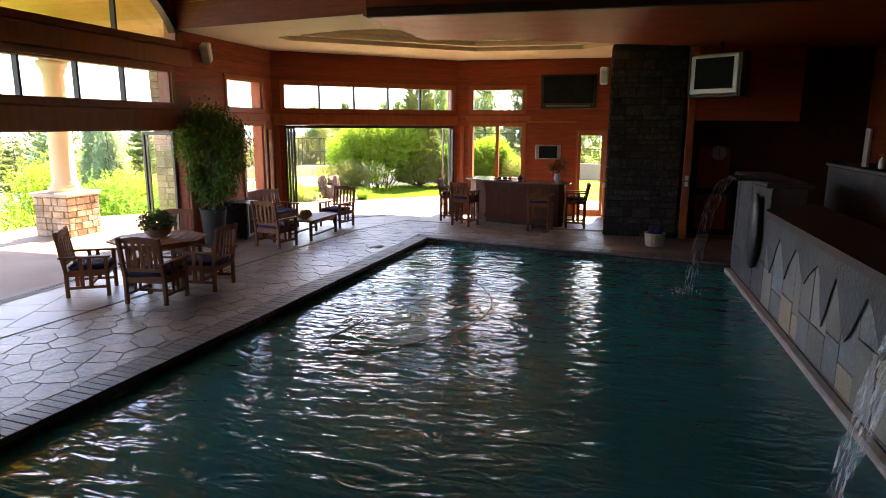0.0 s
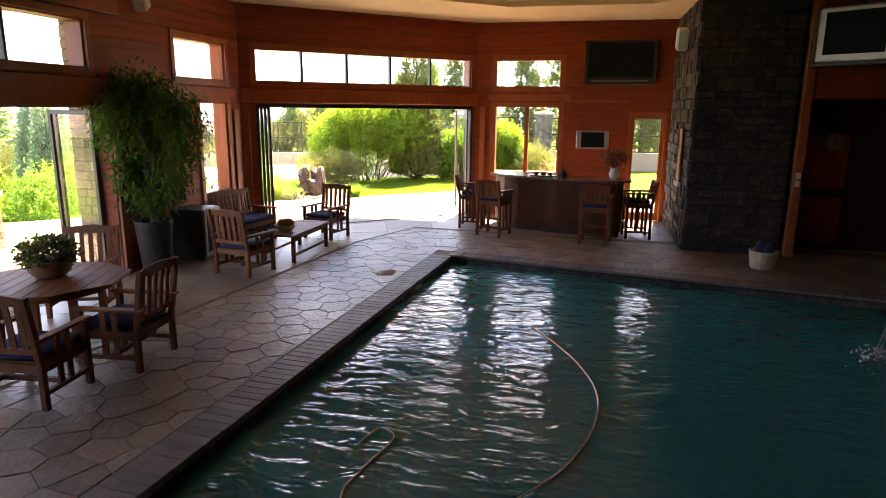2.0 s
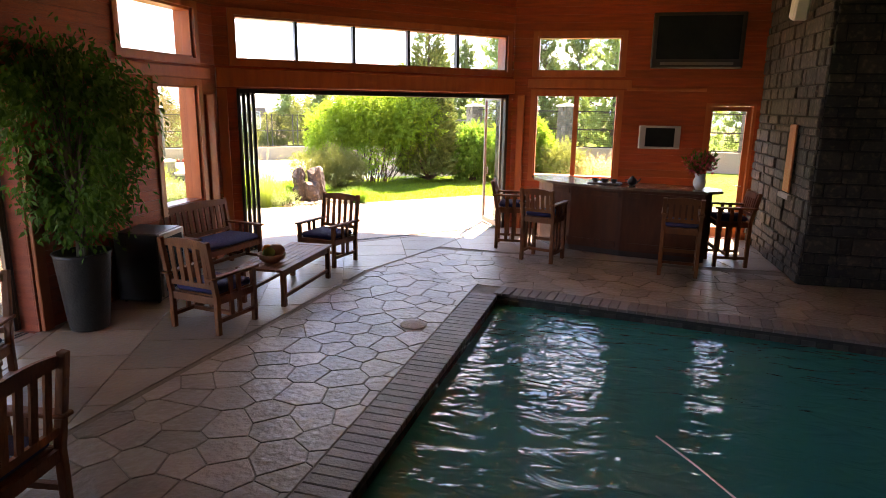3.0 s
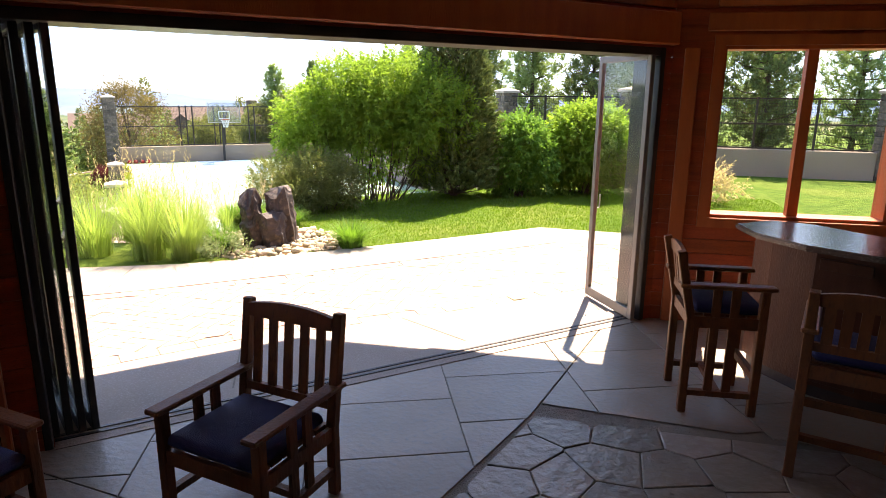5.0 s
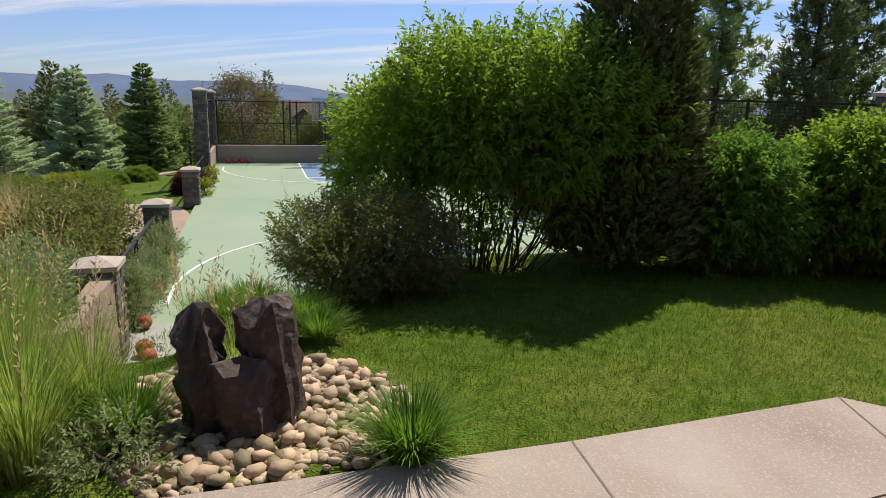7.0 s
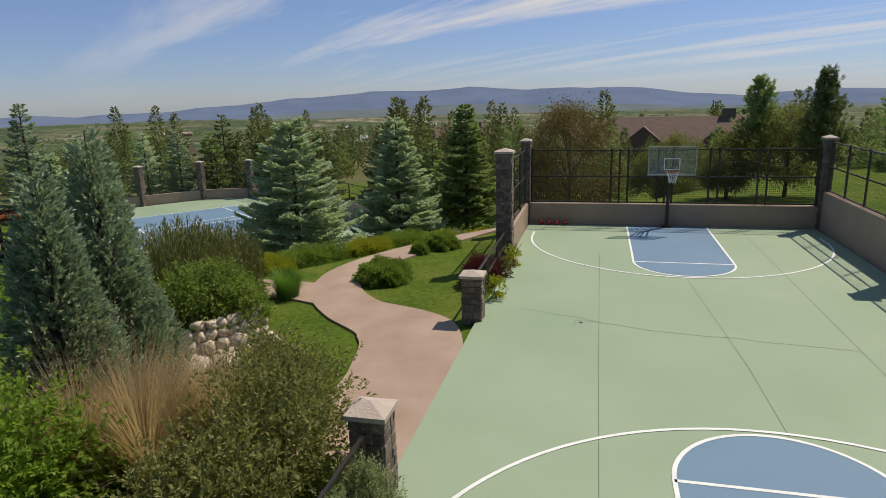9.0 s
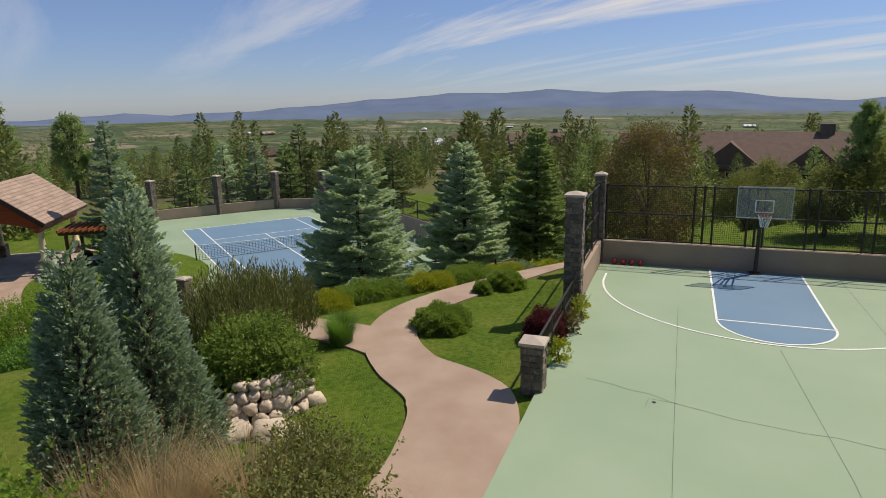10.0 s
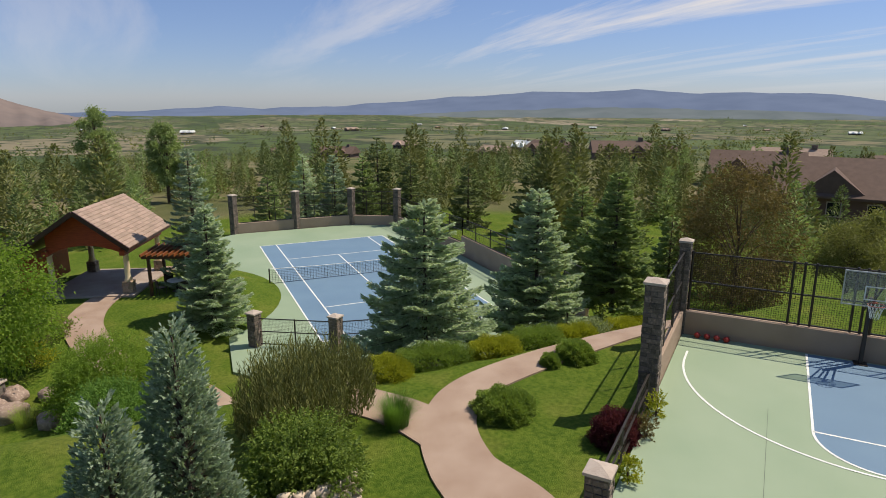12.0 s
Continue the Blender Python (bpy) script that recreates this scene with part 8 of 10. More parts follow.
def ficus():
    pot = thing("potted_ficus", pose(-9.37, 13.58, 0), "leafy weeping ficus tree in a tall grey tapered planter", "potted plant")
    bm = B()
    lathe(bm, [(0.19, 0), (0.20, 0.02), (0.275, 0.80), (0.29, 0.84), (0.26, 0.84), (0.24, 0.78), (0.0, 0.78)], 24)
    part("planter", bm, "pot_grey", pot, smooth=True)
    rng = np.random.default_rng(8)
    clumps = 110
    th = rng.uniform(0, 2 * np.pi, clumps)
    cz = rng.uniform(0, 1, clumps)
    prof = np.sqrt(np.clip(1 - (2 * cz - 1.05) ** 2 * 0.9, 0.08, 1))
    rad = 0.76 * prof * np.sqrt(rng.uniform(0.12, 1, clumps))
    C = np.stack([rad * np.cos(th) * 0.88, rad * np.sin(th) * 1.05, 1.12 + 1.75 * cz], 1)
    C[:, 0] = np.maximum(C[:, 0], -0.27)
    n = 9500
    k = rng.integers(0, clumps, n)
    P = C[k] + rng.normal(size=(n, 3)) * np.array([0.11, 0.11, 0.13])
    P[:, 0] = np.maximum(P[:, 0], -0.32)
    D = rng.normal(size=(n, 3)) * 0.6 + np.array([0, 0, -0.7]) + P * np.array([0.5, 0.5, 0])
    quads_mesh("leaves", leaf_quads(P, D, 0.085, 0.036, rng, 0.1), "leaf_house", pot)
    bm = B()
    for j in range(3):
        tube(bm, [(0.04 * math.cos(j * 2.1), 0.04 * math.sin(j * 2.1), 0.75), (0.05 * math.cos(j * 2.1 + 1), 0.05 * math.sin(j * 2.1 + 1), 1.3), (0.1 * math.cos(j * 2.1), 0.1 * math.sin(j * 2.1), 1.9)], [0.022, 0.018, 0.012], 6)
    part("trunk", bm, "bark", pot)
    bm = B()
    for i in range(0, clumps, 3):
        tube(bm, [(0, 0, 1.2 + 0.5 * cz[i]), tuple(C[i] * np.array([0.6, 0.6, 1]) + np.array([0, 0, 0.05])), tuple(C[i])], [0.012, 0.008, 0.004], 4)
    tagged(part("twig", bm, "bark", pot), kind="stuff")


ficus()


def fridge():
    f = thing("bar_fridge", pose(-9.42, 14.72, 0, 0, 0, 8), "low black bar fridge with a dark glass door", "fridge")
    bm = B()
    box(bm, -0.28, 0.26, -0.3, 0.3, 0.03, 0.86, 0.012)
    part("body", bm, "black_frame", f)
    bm = B()
    box(bm, 0.262, 0.30, -0.29, 0.29, 0.08, 0.85, 0.006)
    d = part("door", bm, "grey_frame", f)
    bm = B()
    box(bm, 0.301, 0.305, -0.23, 0.23, 0.14, 0.79)
    part("glass_panel", bm, "screen", d)
    bm = B()
    tube(bm, [(0.33, 0.25, 0.3), (0.34, 0.25, 0.5), (0.33, 0.25, 0.7)], 0.01, 6)
    part("handle", bm, "silver", d)
    for sx in (-0.22, 0.2):
        for sy in (-0.24, 0.24):
            bm = B()
            tube(bm, [(sx, sy, 0), (sx, sy, 0.03)], 0.02, 8)
            part("foot", bm, "black_frame", f)


fridge()

BAR = [(-5.12, 19.72), (-5.06, 19.35), (-4.82, 18.98), (-4.45, 18.72), (-3.6, 18.42), (-2.35, 18.2), (-2.08, 18.4), (-2.05, 18.75), (-2.3, 18.95), (-3.5, 19.18), (-4.2, 19.45), (-4.5, 19.85), (-4.8, 19.95)]


def bar_counter():
    t = thing("bar_counter", pose(0, 0, 0), "curved wooden bar with a rounded polished top", "bar")
    def inset(k, dz=0):
        cx, cy = -3.6, 18.95
        out = []
        n = len(BAR)
        for i in range(n):
            p0, p, p1 = Vector(BAR[i - 1]), Vector(BAR[i]), Vector(BAR[(i + 1) % n])
            d = (p1 - p0).normalized()
            nn = Vector((-d.y, d.x))
            out.append(tuple(p + nn * k))
        return out
    bm = B()
    prism(bm, BAR, 1.12, 1.165)
    bmesh.ops.bevel(bm, geom=[e for e in bm.edges if abs(e.verts[0].co.z - e.verts[1].co.z) < 1e-4], offset=0.012, segments=2, affect="EDGES")
    part("countertop", bm, "bar_top", t, "polished brown stone top")
    bm = B()
    prism(bm, inset(0.16), 0.10, 1.12)
    part("body", bm, "bar_wood", t)
    bm = B()
    prism(bm, inset(0.20), 0.0, 0.10)
    part("plinth", bm, "dark_wood", t)
    front = inset(0.16)[2:6]
    for a, b_ in zip(front, front[1:]):
        d = Vector(b_) - Vector(a)
        nrm = Vector((d.y, -d.x)).normalized() * 0.012
        q0, q1 = Vector(a).lerp(Vector(b_), 0.08), Vector(a).lerp(Vector(b_), 0.92)
        for za, zb in ((0.98, 1.06), (0.14, 0.24)):
            bm = B()
            bar(bm, (q0.x + nrm.x, q0.y + nrm.y, (za + zb) / 2), (q1.x + nrm.x, q1.y + nrm.y, (za + zb) / 2), 0.02, zb - za, 0.003)
            part("rail", bm, "bar_wood", t)


M["bar_wood"] = mat("bar_wood", (0.13, 0.04, 0.016), (0.085, 0.027, 0.012), 0.5, 3, 0.2, 40, stretch=(3, 3, 0.6), spec=0.22)
M["bar_top"] = mat("bar_top", (0.20, 0.12, 0.08), (0.12, 0.075, 0.055), 0.18, 6, 0.1, 40, c3=(0.26, 0.18, 0.13))
bar_counter()


def bar_things():
    v = thing("flower_vase", pose(-2.42, 18.55, 1.165), "white vase of pink and red flowers on the bar", "vase")
    bm = B()
    lathe(bm, [(0.05, 0), (0.09, 0.06), (0.10, 0.12), (0.07, 0.2), (0.085, 0.24), (0.07, 0.24), (0.0, 0.2)], 18)
    part("vase", bm, "white_plastic", v, smooth=True)
    rng = np.random.default_rng(31)
    n = 520
    P = unit(rng.normal(size=(n, 3))) * rng.uniform(0.35, 1, (n, 1)) * np.array([0.26, 0.26, 0.2]) + np.array([0, 0, 0.42])
    quads_mesh("blossoms", leaf_quads(P[:330], rng.normal(size=(330, 3)), 0.055, 0.05, rng), "petal", v)
    quads_mesh("leaves", leaf_quads(P[330:], P[330:] + rng.normal(size=(n - 330, 3)) * 0.1, 0.09, 0.03, rng), "leaf_house", v)
    bm = B()
    for i in range(12):
        tube(bm, [(0, 0, 0.2), tuple(P[i * 20] * np.array([0.9, 0.9, 1]))], 0.004, 4)
    part("stalks", bm, "leaf_house", v)
    tray = thing("serving_tray", pose(-3.85, 18.82, 1.165, 0, 0, -15), "dark tray with small bowls on the bar", "tray")
    bm = B()
    box(bm, -0.26, 0.26, -0.14, 0.14, 0, 0.02, 0.006)
    part("tray", bm, "dark_wood", tray)
    for x, r in ((-0.16, 0.06), (0.0, 0.07), (0.15, 0.055)):
        bm = B()
        lathe(bm, [(r * 0.6, 0.02), (r, 0.08), (r * 0.85, 0.08), (0, 0.04)], 14, x, 0)
        part("bowl", bm, "pot_grey", tray, smooth=True)
    k = thing("teapot", pose(-3.42, 18.72, 1.165), "small dark ceramic teapot on the bar", "teapot")
    bm = B()
    lathe(bm, [(0.04, 0), (0.075, 0.04), (0.075, 0.09), (0.04, 0.125), (0.015, 0.14), (0.018, 0.155), (0, 0.16)], 16)
    part("body", bm, "pot_grey", k, smooth=True)
    bm = B()
    tube(bm, [(0.06, 0, 0.05), (0.11, 0, 0.08), (0.13, 0, 0.12)], [0.016, 0.012, 0.009], 8)
    part("spout", bm, "pot_grey", k)
    bm = B()
    tube(bm, [(-0.06, 0, 0.10), (-0.11, 0, 0.09), (-0.11, 0, 0.05), (-0.065, 0, 0.035)], 0.007, 6)
    part("handle", bm, "pot_grey", k)


bar_things()


def televisions():
    t = thing("television", pose(-2.35, 20.56, 3.58), "wide flat dark television mounted high on the cedar wall", "television")
    bm = B()
    box(bm, -0.78, 0.78, -0.09, 0.0, -0.48, 0.48, 0.02)
    part("case", bm, "black_frame", t)
    bm = B()
    box(bm, -0.70, 0.70, -0.096, -0.091, -0.32, 0.42)
    part("screen", bm, "screen", t)
    bm = B()
    box(bm, -0.62, 0.62, -0.094, -0.091, -0.42, -0.37)
    part("speaker_grille", bm, "grey_frame", t)
    s = thing("television", pose(-2.87, 20.50, 1.87, 0, 0, 6), "small silver-framed television on a wall bracket", "television")
    bm = B()
    box(bm, -0.37, 0.37, -0.07, 0.0, -0.21, 0.21, 0.012)
    part("case", bm, "silver", s)
    bm = B()
    box(bm, -0.26, 0.26, -0.076, -0.071, -0.17, 0.17)
    part("screen", bm, "screen", s)
    bm = B()
    box(bm, -0.05, 0.05, 0.0, 0.09, -0.05, 0.05)
    part("bracket", bm, "black_frame", s)
    c = thing("television", pose(0.95, 16.6, 3.72, 0, 0, -38), "bulky silver tube television hung from a ceiling bracket", "television")
    bm = B()
    box(bm, -0.55, 0.55, -0.05, 0.06, -0.42, 0.42, 0.03)
    part("case", bm, "silver", c)
    bm = B()
    vs = [bm.verts.new(p) for p in ((-0.5, 0.06, -0.38), (0.5, 0.06, -0.38), (0.5, 0.06, 0.38), (-0.5, 0.06, 0.38), (-0.25, 0.55, -0.25), (0.25, 0.55, -0.25), (0.25, 0.55, 0.2), (-0.25, 0.55, 0.2))]
    for f in ((0, 1, 2, 3), (7, 6, 5, 4), (0, 4, 5, 1), (1, 5, 6, 2), (2, 6, 7, 3), (3, 7, 4, 0)):
        bm.faces.new([vs[i] for i in f])
    bmesh.ops.recalc_face_normals(bm, faces=bm.faces[:])
    part("back", bm, "black_frame", c)
    bm = B()
    box(bm, -0.43, 0.43, -0.058, -0.051, -0.30, 0.34, 0.0)
    part("screen", bm, "screen", c)
    bm = B()
    box(bm, -0.56, 0.56, -0.06, 0.5, -0.47, -0.425, 0.005)
    tube(bm, [(0, 0.2, 0.42), (0, 0.2, CEIL - 3.72)], 0.03, 8)
    box(bm, -0.2, 0.2, 0.05, 0.35, CEIL - 3.72 - 0.03, CEIL - 3.72 - 0.002)
    box(bm, -0.59, -0.56, -0.02, 0.3, -0.47, 0.45)
    box(bm, 0.56, 0.59, -0.02, 0.3, -0.47, 0.45)
    box(bm, -0.59, 0.59, 0.12, 0.28, 0.425, 0.45)
    part("bracket", bm, "black_frame", c)


televisions()
for m, lab in ((pose(-9.58, 14.0, 4.12, 0, 25, -70), "white wall loudspeaker tilted under the ceiling"), (pose(-1.36, 18.35, 3.85, 0, -15, 90), "white wall loudspeaker on the stone chimney")):
    sp_ = thing("loudspeaker", m, lab, "loudspeaker")
    bm = B()
    box(bm, -0.12, 0.12, -0.10, 0.10, -0.20, 0.20, 0.03)
    part("cabinet", bm, "white_plastic", sp_)
    bm = B()
    box(bm, -0.10, 0.10, -0.106, -0.101, -0.17, 0.17, 0.002)
    part("grille", bm, "silver", sp_)


def basket():
    b_ = thing("towel_basket", pose(-0.05, 16.35, 0), "white ribbed basket holding dark rolled towels", "basket")
    bm = B()
    n = 32
    prof = [(0.17, 0), (0.19, 0.02), (0.225, 0.28), (0.24, 0.30), (0.22, 0.30), (0.18, 0.05), (0.0, 0.04)]
    lathe(bm, prof, n)
    for v in bm.verts:
        r = math.hypot(v.co.x, v.co.y)
        if r > 0.15 and 0.01 < v.co.z < 0.29:
            a = math.atan2(v.co.y, v.co.x)
            k = 1 + 0.02 * math.cos(a * n / 2)
            v.co.x *= k
            v.co.y *= k
    part("basket", bm, "wicker", b_)
    for i, (x, y) in enumerate(((-0.06, 0.03), (0.07, -0.02))):
        bm = B()
        tube(bm, [(x - 0.06, y - 0.08, 0.22), (x, y, 0.34), (x + 0.05, y + 0.08, 0.40)], [0.07, 0.085, 0.07], 12)
        part("towel", bm, "cushion", b_)


basket()


def skimmer_and_hose():
    l = thing("skimmer_lid", pose(-5.98, 14.5, 0.002), "round pale skimmer lid set in the flagstones", "lid")
    bm = B()
    lathe(bm, [(0.15, 0), (0.15, 0.008), (0.13, 0.012), (0.0, 0.012)], 24)
    part("lid", bm, "cap_stone", l)
    h = thing("pool_hose", pose(0, 0, -0.118), "thin pale pool-cleaner hose floating on the water", "hose")
    pts = [(-4.68, 9.62), (-4.6, 9.92), (-4.43, 9.82), (-4.5, 9.4), (-4.56, 9.0), (-4.4, 8.7), (-4.0, 8.65), (-3.35, 9.2), (-2.95, 9.9), (-2.78, 10.7), (-2.85, 11.4), (-3.15, 12.15), (-3.6, 12.9)]
    sm = []
    for i in range(len(pts) - 1):
        p0, p1, p2, p3 = (Vector((*pts[max(0, min(len(pts) - 1, i + k))], 0)) for k in (-1, 0, 1, 2))
        for s in range(6):
            t = s / 6
            q = 0.5 * ((2 * p1) + (p2 - p0) * t + (2 * p0 - 5 * p1 + 4 * p2 - p3) * t * t + (3 * p1 - p0 - 3 * p2 + p3) * t ** 3)
            sm.append((q.x, q.y, 0.004 * math.sin(i + s)))
    bm = B()
    tube(bm, sm, 0.008, 6)
    part("hose", bm, "white_plastic", h)


skimmer_and_hose()


# ---- outside the pool house ----
def eaves():
    """Overhanging roof edge with a fascia round the north and angled walls."""
    inner = [(-10.1, 17.12), (-5.9, 20.95), (4.9, 20.95)]
    outer = [(-11.3, 19.3), (-8.5, 21.9), (5.5, 21.9)]
    bm = B()
    lo_i = [bm.verts.new((x, y, 4.12)) for x, y in inner]
    lo_o = [bm.verts.new((x, y, 4.0)) for x, y in outer]
    hi_i = [bm.verts.new((x, y, 5.05)) for x, y in inner]
    hi_o = [bm.verts.new((x, y, 4.28)) for x, y in outer]
    for i in range(2):
        bm.faces.new((lo_i[i], lo_i[i + 1], lo_o[i + 1], lo_o[i]))
        bm.faces.new((hi_i[i], hi_o[i], hi_o[i + 1], hi_i[i + 1]))
        bm.faces.new((lo_o[i], lo_o[i + 1], hi_o[i + 1], hi_o[i]))
        bm.faces.new((lo_i[i], hi_i[i], hi_i[i + 1], lo_i[i + 1]))
    for k in (0, 2):
        bm.faces.new((lo_i[k], lo_o[k], hi_o[k], hi_i[k]))
    bmesh.ops.recalc_face_normals(bm, faces=bm.faces[:])
    tagged(link_mesh("roof_eaves", bm, "dark_wood"), "overhanging timber eaves of the pool house", "roof", kind="structure")
    bm = B()
    box(bm, -10.2, 5.0, -6.5, 21.0, 7.02, 7.12)
    tagged(link_mesh("roof", bm, "roof_brown"), "brown roof deck over the pool house", "roof", kind="structure")


eaves()


def porch():
    bm = B()
    yc, hw, n = 9.4, 5.5, 40
    # added length past the columns keeps light off the west opening
    x0, x1 = -17.4, -10.08
    for i in range(n):
        a0, a1 = math.pi * i / n, math.pi * (i + 0.965) / n
        v = []
        for a in (a0, a1):
            y, z = yc - hw * math.cos(a), 4.45 + 1.3 * math.sin(a)
            v += [(y, z)]
        vs = [bm.verts.new(p) for p in ((x0, *v[0]), (x1, *v[0]), (x1, *v[1]), (x0, *v[1]))]
        ws = [bm.verts.new((p.co.x, p.co.y + 0.0, p.co.z + 0.12)) for p in vs]
        al = vs + ws
        for f in ((0, 1, 2, 3), (7, 6, 5, 4), (0, 4, 5, 1), (1, 5, 6, 2), (2, 6, 7, 3), (3, 7, 4, 0)):
            bm.faces.new([al[j] for j in f])
    tagged(link_mesh("porch_ceiling", bm, "gold_wood"), "arched porch ceiling of golden pine boards", "ceiling", kind="structure")
    for y in (14.35, 4.45):
        bm = B()
        box(bm, -14.2, -10.08, y - 0.2, y + 0.2, 4.05, 4.5, 0.02)
        tagged(link_mesh("porch_beam", bm, "concrete_tan"), "pale plastered porch beam", "beam", kind="structure")
    for y in (14.1, 4.7):
        c = thing("porch_column", pose(-13.75, y, -0.014), "pale round porch column on a stone pedestal", "column", kind="structure")
        w, h = 0.95, 0.95
        bm = B()
        box(bm, -w / 2, w / 2, -w / 2, w / 2, 0, h)
        part("pedestal", bm, "mortar", c)
        bm = B()
        rough_stack(bm, w, h, 40, 0.17, 0.04)
        part("stonework", bm, "stone_pale", c)
        bm = B()
        box(bm, -w / 2 - 0.06, w / 2 + 0.06, -w / 2 - 0.06, w / 2 + 0.06, h, h + 0.09, 0.02)
        part("pedestal_cap", bm, "cap_stone", c)
        bm = B()
        lathe(bm, [(0.36, h + 0.09), (0.36, h + 0.17), (0.30, h + 0.22), (0.33, h + 0.27), (0.27, h + 0.33), (0.255, h + 1.2), (0.225, 3.75), (0.27, 3.8), (0.25, 3.86), (0.32, 3.95), (0.34, 4.055)], 28)
        part("shaft", bm, "plaster", c, smooth=True)
    # stone pier at the corner of the opening, outside
    p = thing("stone_pier", pose(-10.75, 14.3, -0.014), "square stacked-stone pier outside the opening", "pillar", kind="structure")
    bm = B()
    box(bm, -0.3, 0.3, -0.3, 0.3, 0, 4.05)
    part("core", bm, "mortar", p)
    bm = B()
    rough_stack(bm, 0.6, 4.05, 44, 0.17, 0.04)
    part("stonework", bm, "stone_pale", p)


porch()


def arch_trim():
    """Curved dark timber closing the corner of the high west window."""
    bm = B()
    c, r0 = (10.2, 3.35), 3.2
    n = 16
    prev = None
    for i in range(n + 1):
        a = radians(12 + 78 * i / n)
        y, z = 10.0 + 3.28 * math.cos(a), 4.1 + 1.55 * math.sin(a)
        cur = [bm.verts.new(q) for q in ((-9.72, y, z), (-9.72, y + 0.22 * math.cos(a), z + 0.22 * math.sin(a)), (-9.88, y + 0.22 * math.cos(a), z + 0.22 * math.sin(a)), (-9.88, y, z))]
        if prev:
            for k in range(4):
                bm.faces.new((prev[k], prev[(k + 1) % 4], cur[(k + 1) % 4], cur[k]))
        prev = cur
    bmesh.ops.recalc_face_normals(bm, faces=bm.faces[:])
    tagged(link_mesh("trim", bm, "dark_wood"), "curved dark timber arch over the high window", "trim", kind="structure")
    bm = B()
    lo, hi = [], []
    for i in range(n + 1):
        a = radians(12 + 78 * i / n)
        y, z = 10.0 + 3.48 * math.cos(a), 4.1 + 1.75 * math.sin(a)
        lo.append((y, z))
    for (ya, za), (yb, zb) in zip(lo, lo[1:]):
        vs = [bm.verts.new((x, y, z)) for x in (-9.74, -9.78) for y, z in ((ya, za), (yb, zb), (yb, 6.3), (ya, 6.3))]
        for f in ((0, 1, 2, 3), (7, 6, 5, 4), (0, 4, 5, 1), (2, 6, 7, 3)):
            bm.faces.new([vs[i] for i in f])
    bmesh.ops.recalc_face_normals(bm, faces=bm.faces[:])
    tagged(link_mesh("wall_arch_infill", bm, "redwood"), "red cedar boards above the arched window", "wall", kind="structure")


arch_trim()


def rock_fountain():
    f_ = thing("rock_fountain", pose(-10.8, 22.72, -0.05, 0, 0, 38), "three upright brown basalt columns on river pebbles", "fountain")
    for i, (x, y, w, h, lean, top) in enumerate(((-0.19, 0.02, 0.185, 0.93, -9, 0.6), (0.02, -0.11, 0.205, 0.60, -5, 1.0), (0.21, 0.05, 0.190, 0.93, -6, 0.75))):
        bm = B()
        sides, levels = 24, 26
        rings = []
        r = random.Random(i + 3)
        corner = [r.uniform(0.9, 1.12) for _ in range(6)]
        for k in range(levels + 1):
            t = k / levels
            ring = []
            for s in range(sides):
                a = 2 * math.pi * s / sides + i
                q = s / sides * 6
                f = q - int(q)
                # six-sided shaft with worn arrises
                flat_ = math.cos(math.pi / 6) / math.cos((f - 0.5) * math.pi / 3)
                rr = w * flat_ * (corner[int(q) % 6] * (1 - f) + corner[(int(q) + 1) % 6] * f) * (1.08 - 0.10 * t)
                rr *= 1 + 0.20 * noise.noise((math.cos(a) * 1.6, math.sin(a) * 1.6 + i * 7, t * 4)) + 0.10 * noise.noise((math.cos(a) * 4, math.sin(a) * 4, t * 11 + i))
                # ledges knocked off towards the top
                rr *= 1 - (0.30 if i == 0 else 0.12) * smooth01(0.45, 1.0, t) * (0.5 + noise.noise((round(3 * t * 3) * 1.7, math.cos(a) + i, math.sin(a))))
                broken = (0.20 + 0.16 * (i == 0)) * (0.6 + noise.noise((math.cos(a) * 0.9 + i * 3, math.sin(a) * 0.9, 2.0)))
                z = -0.1 + (h + 0.1 - max(0.0, broken)) * t
                if i == 0 and 0.62 < t < 0.8:
                    rr *= 0.86
                ring.append(bm.verts.new((rr * math.cos(a), rr * math.sin(a), z)))
            rings.append(ring)
        for a, b_ in zip(rings, rings[1:]):
            for s in range(sides):
                bm.faces.new((a[s], a[(s + 1) % sides], b_[(s + 1) % sides], b_[s]))
        mid = bm.verts.new((0.02, 0.0, h - 0.05))
        for s in range(sides):
            bm.faces.new((rings[-1][s], rings[-1][(s + 1) % sides], mid))
        p = part("basalt_column", bm, "basalt", f_)
        p.matrix_basis = pose(x, y, 0, lean * 0.5, lean, 0)
    bed = thing("pebble_bed", pose(-10.75, 22.85, -0.05), "bed of pale rounded river pebbles", "pebbles")
    meshes = []
    for k in range(6):
        bm = B()
        blob(bm, (0, 0, 0), (0.05, 0.038, 0.026), 60 + k, 0.25, 1)
        me = mesh_of("pebble", bm, "pebble_single")
        me.shade_smooth()
        meshes.append(me)
    rng = random.Random(9)
    cnt = 0
    pts = []
    while cnt < 300:
        a, q = rng.uniform(0, 6.28), math.sqrt(rng.uniform(0, 1))
        x, y = q * 1.15 * math.cos(a), q * 0.95 * math.sin(a)
        X, Y = x - 10.75, y + 22.85
        if Y < np.interp(X, [p[0] for p in LAWN_EDGE], [p[1] for p in LAWN_EDGE]) + 0.08:
            continue
        s = rng.uniform(0.8, 2.0)
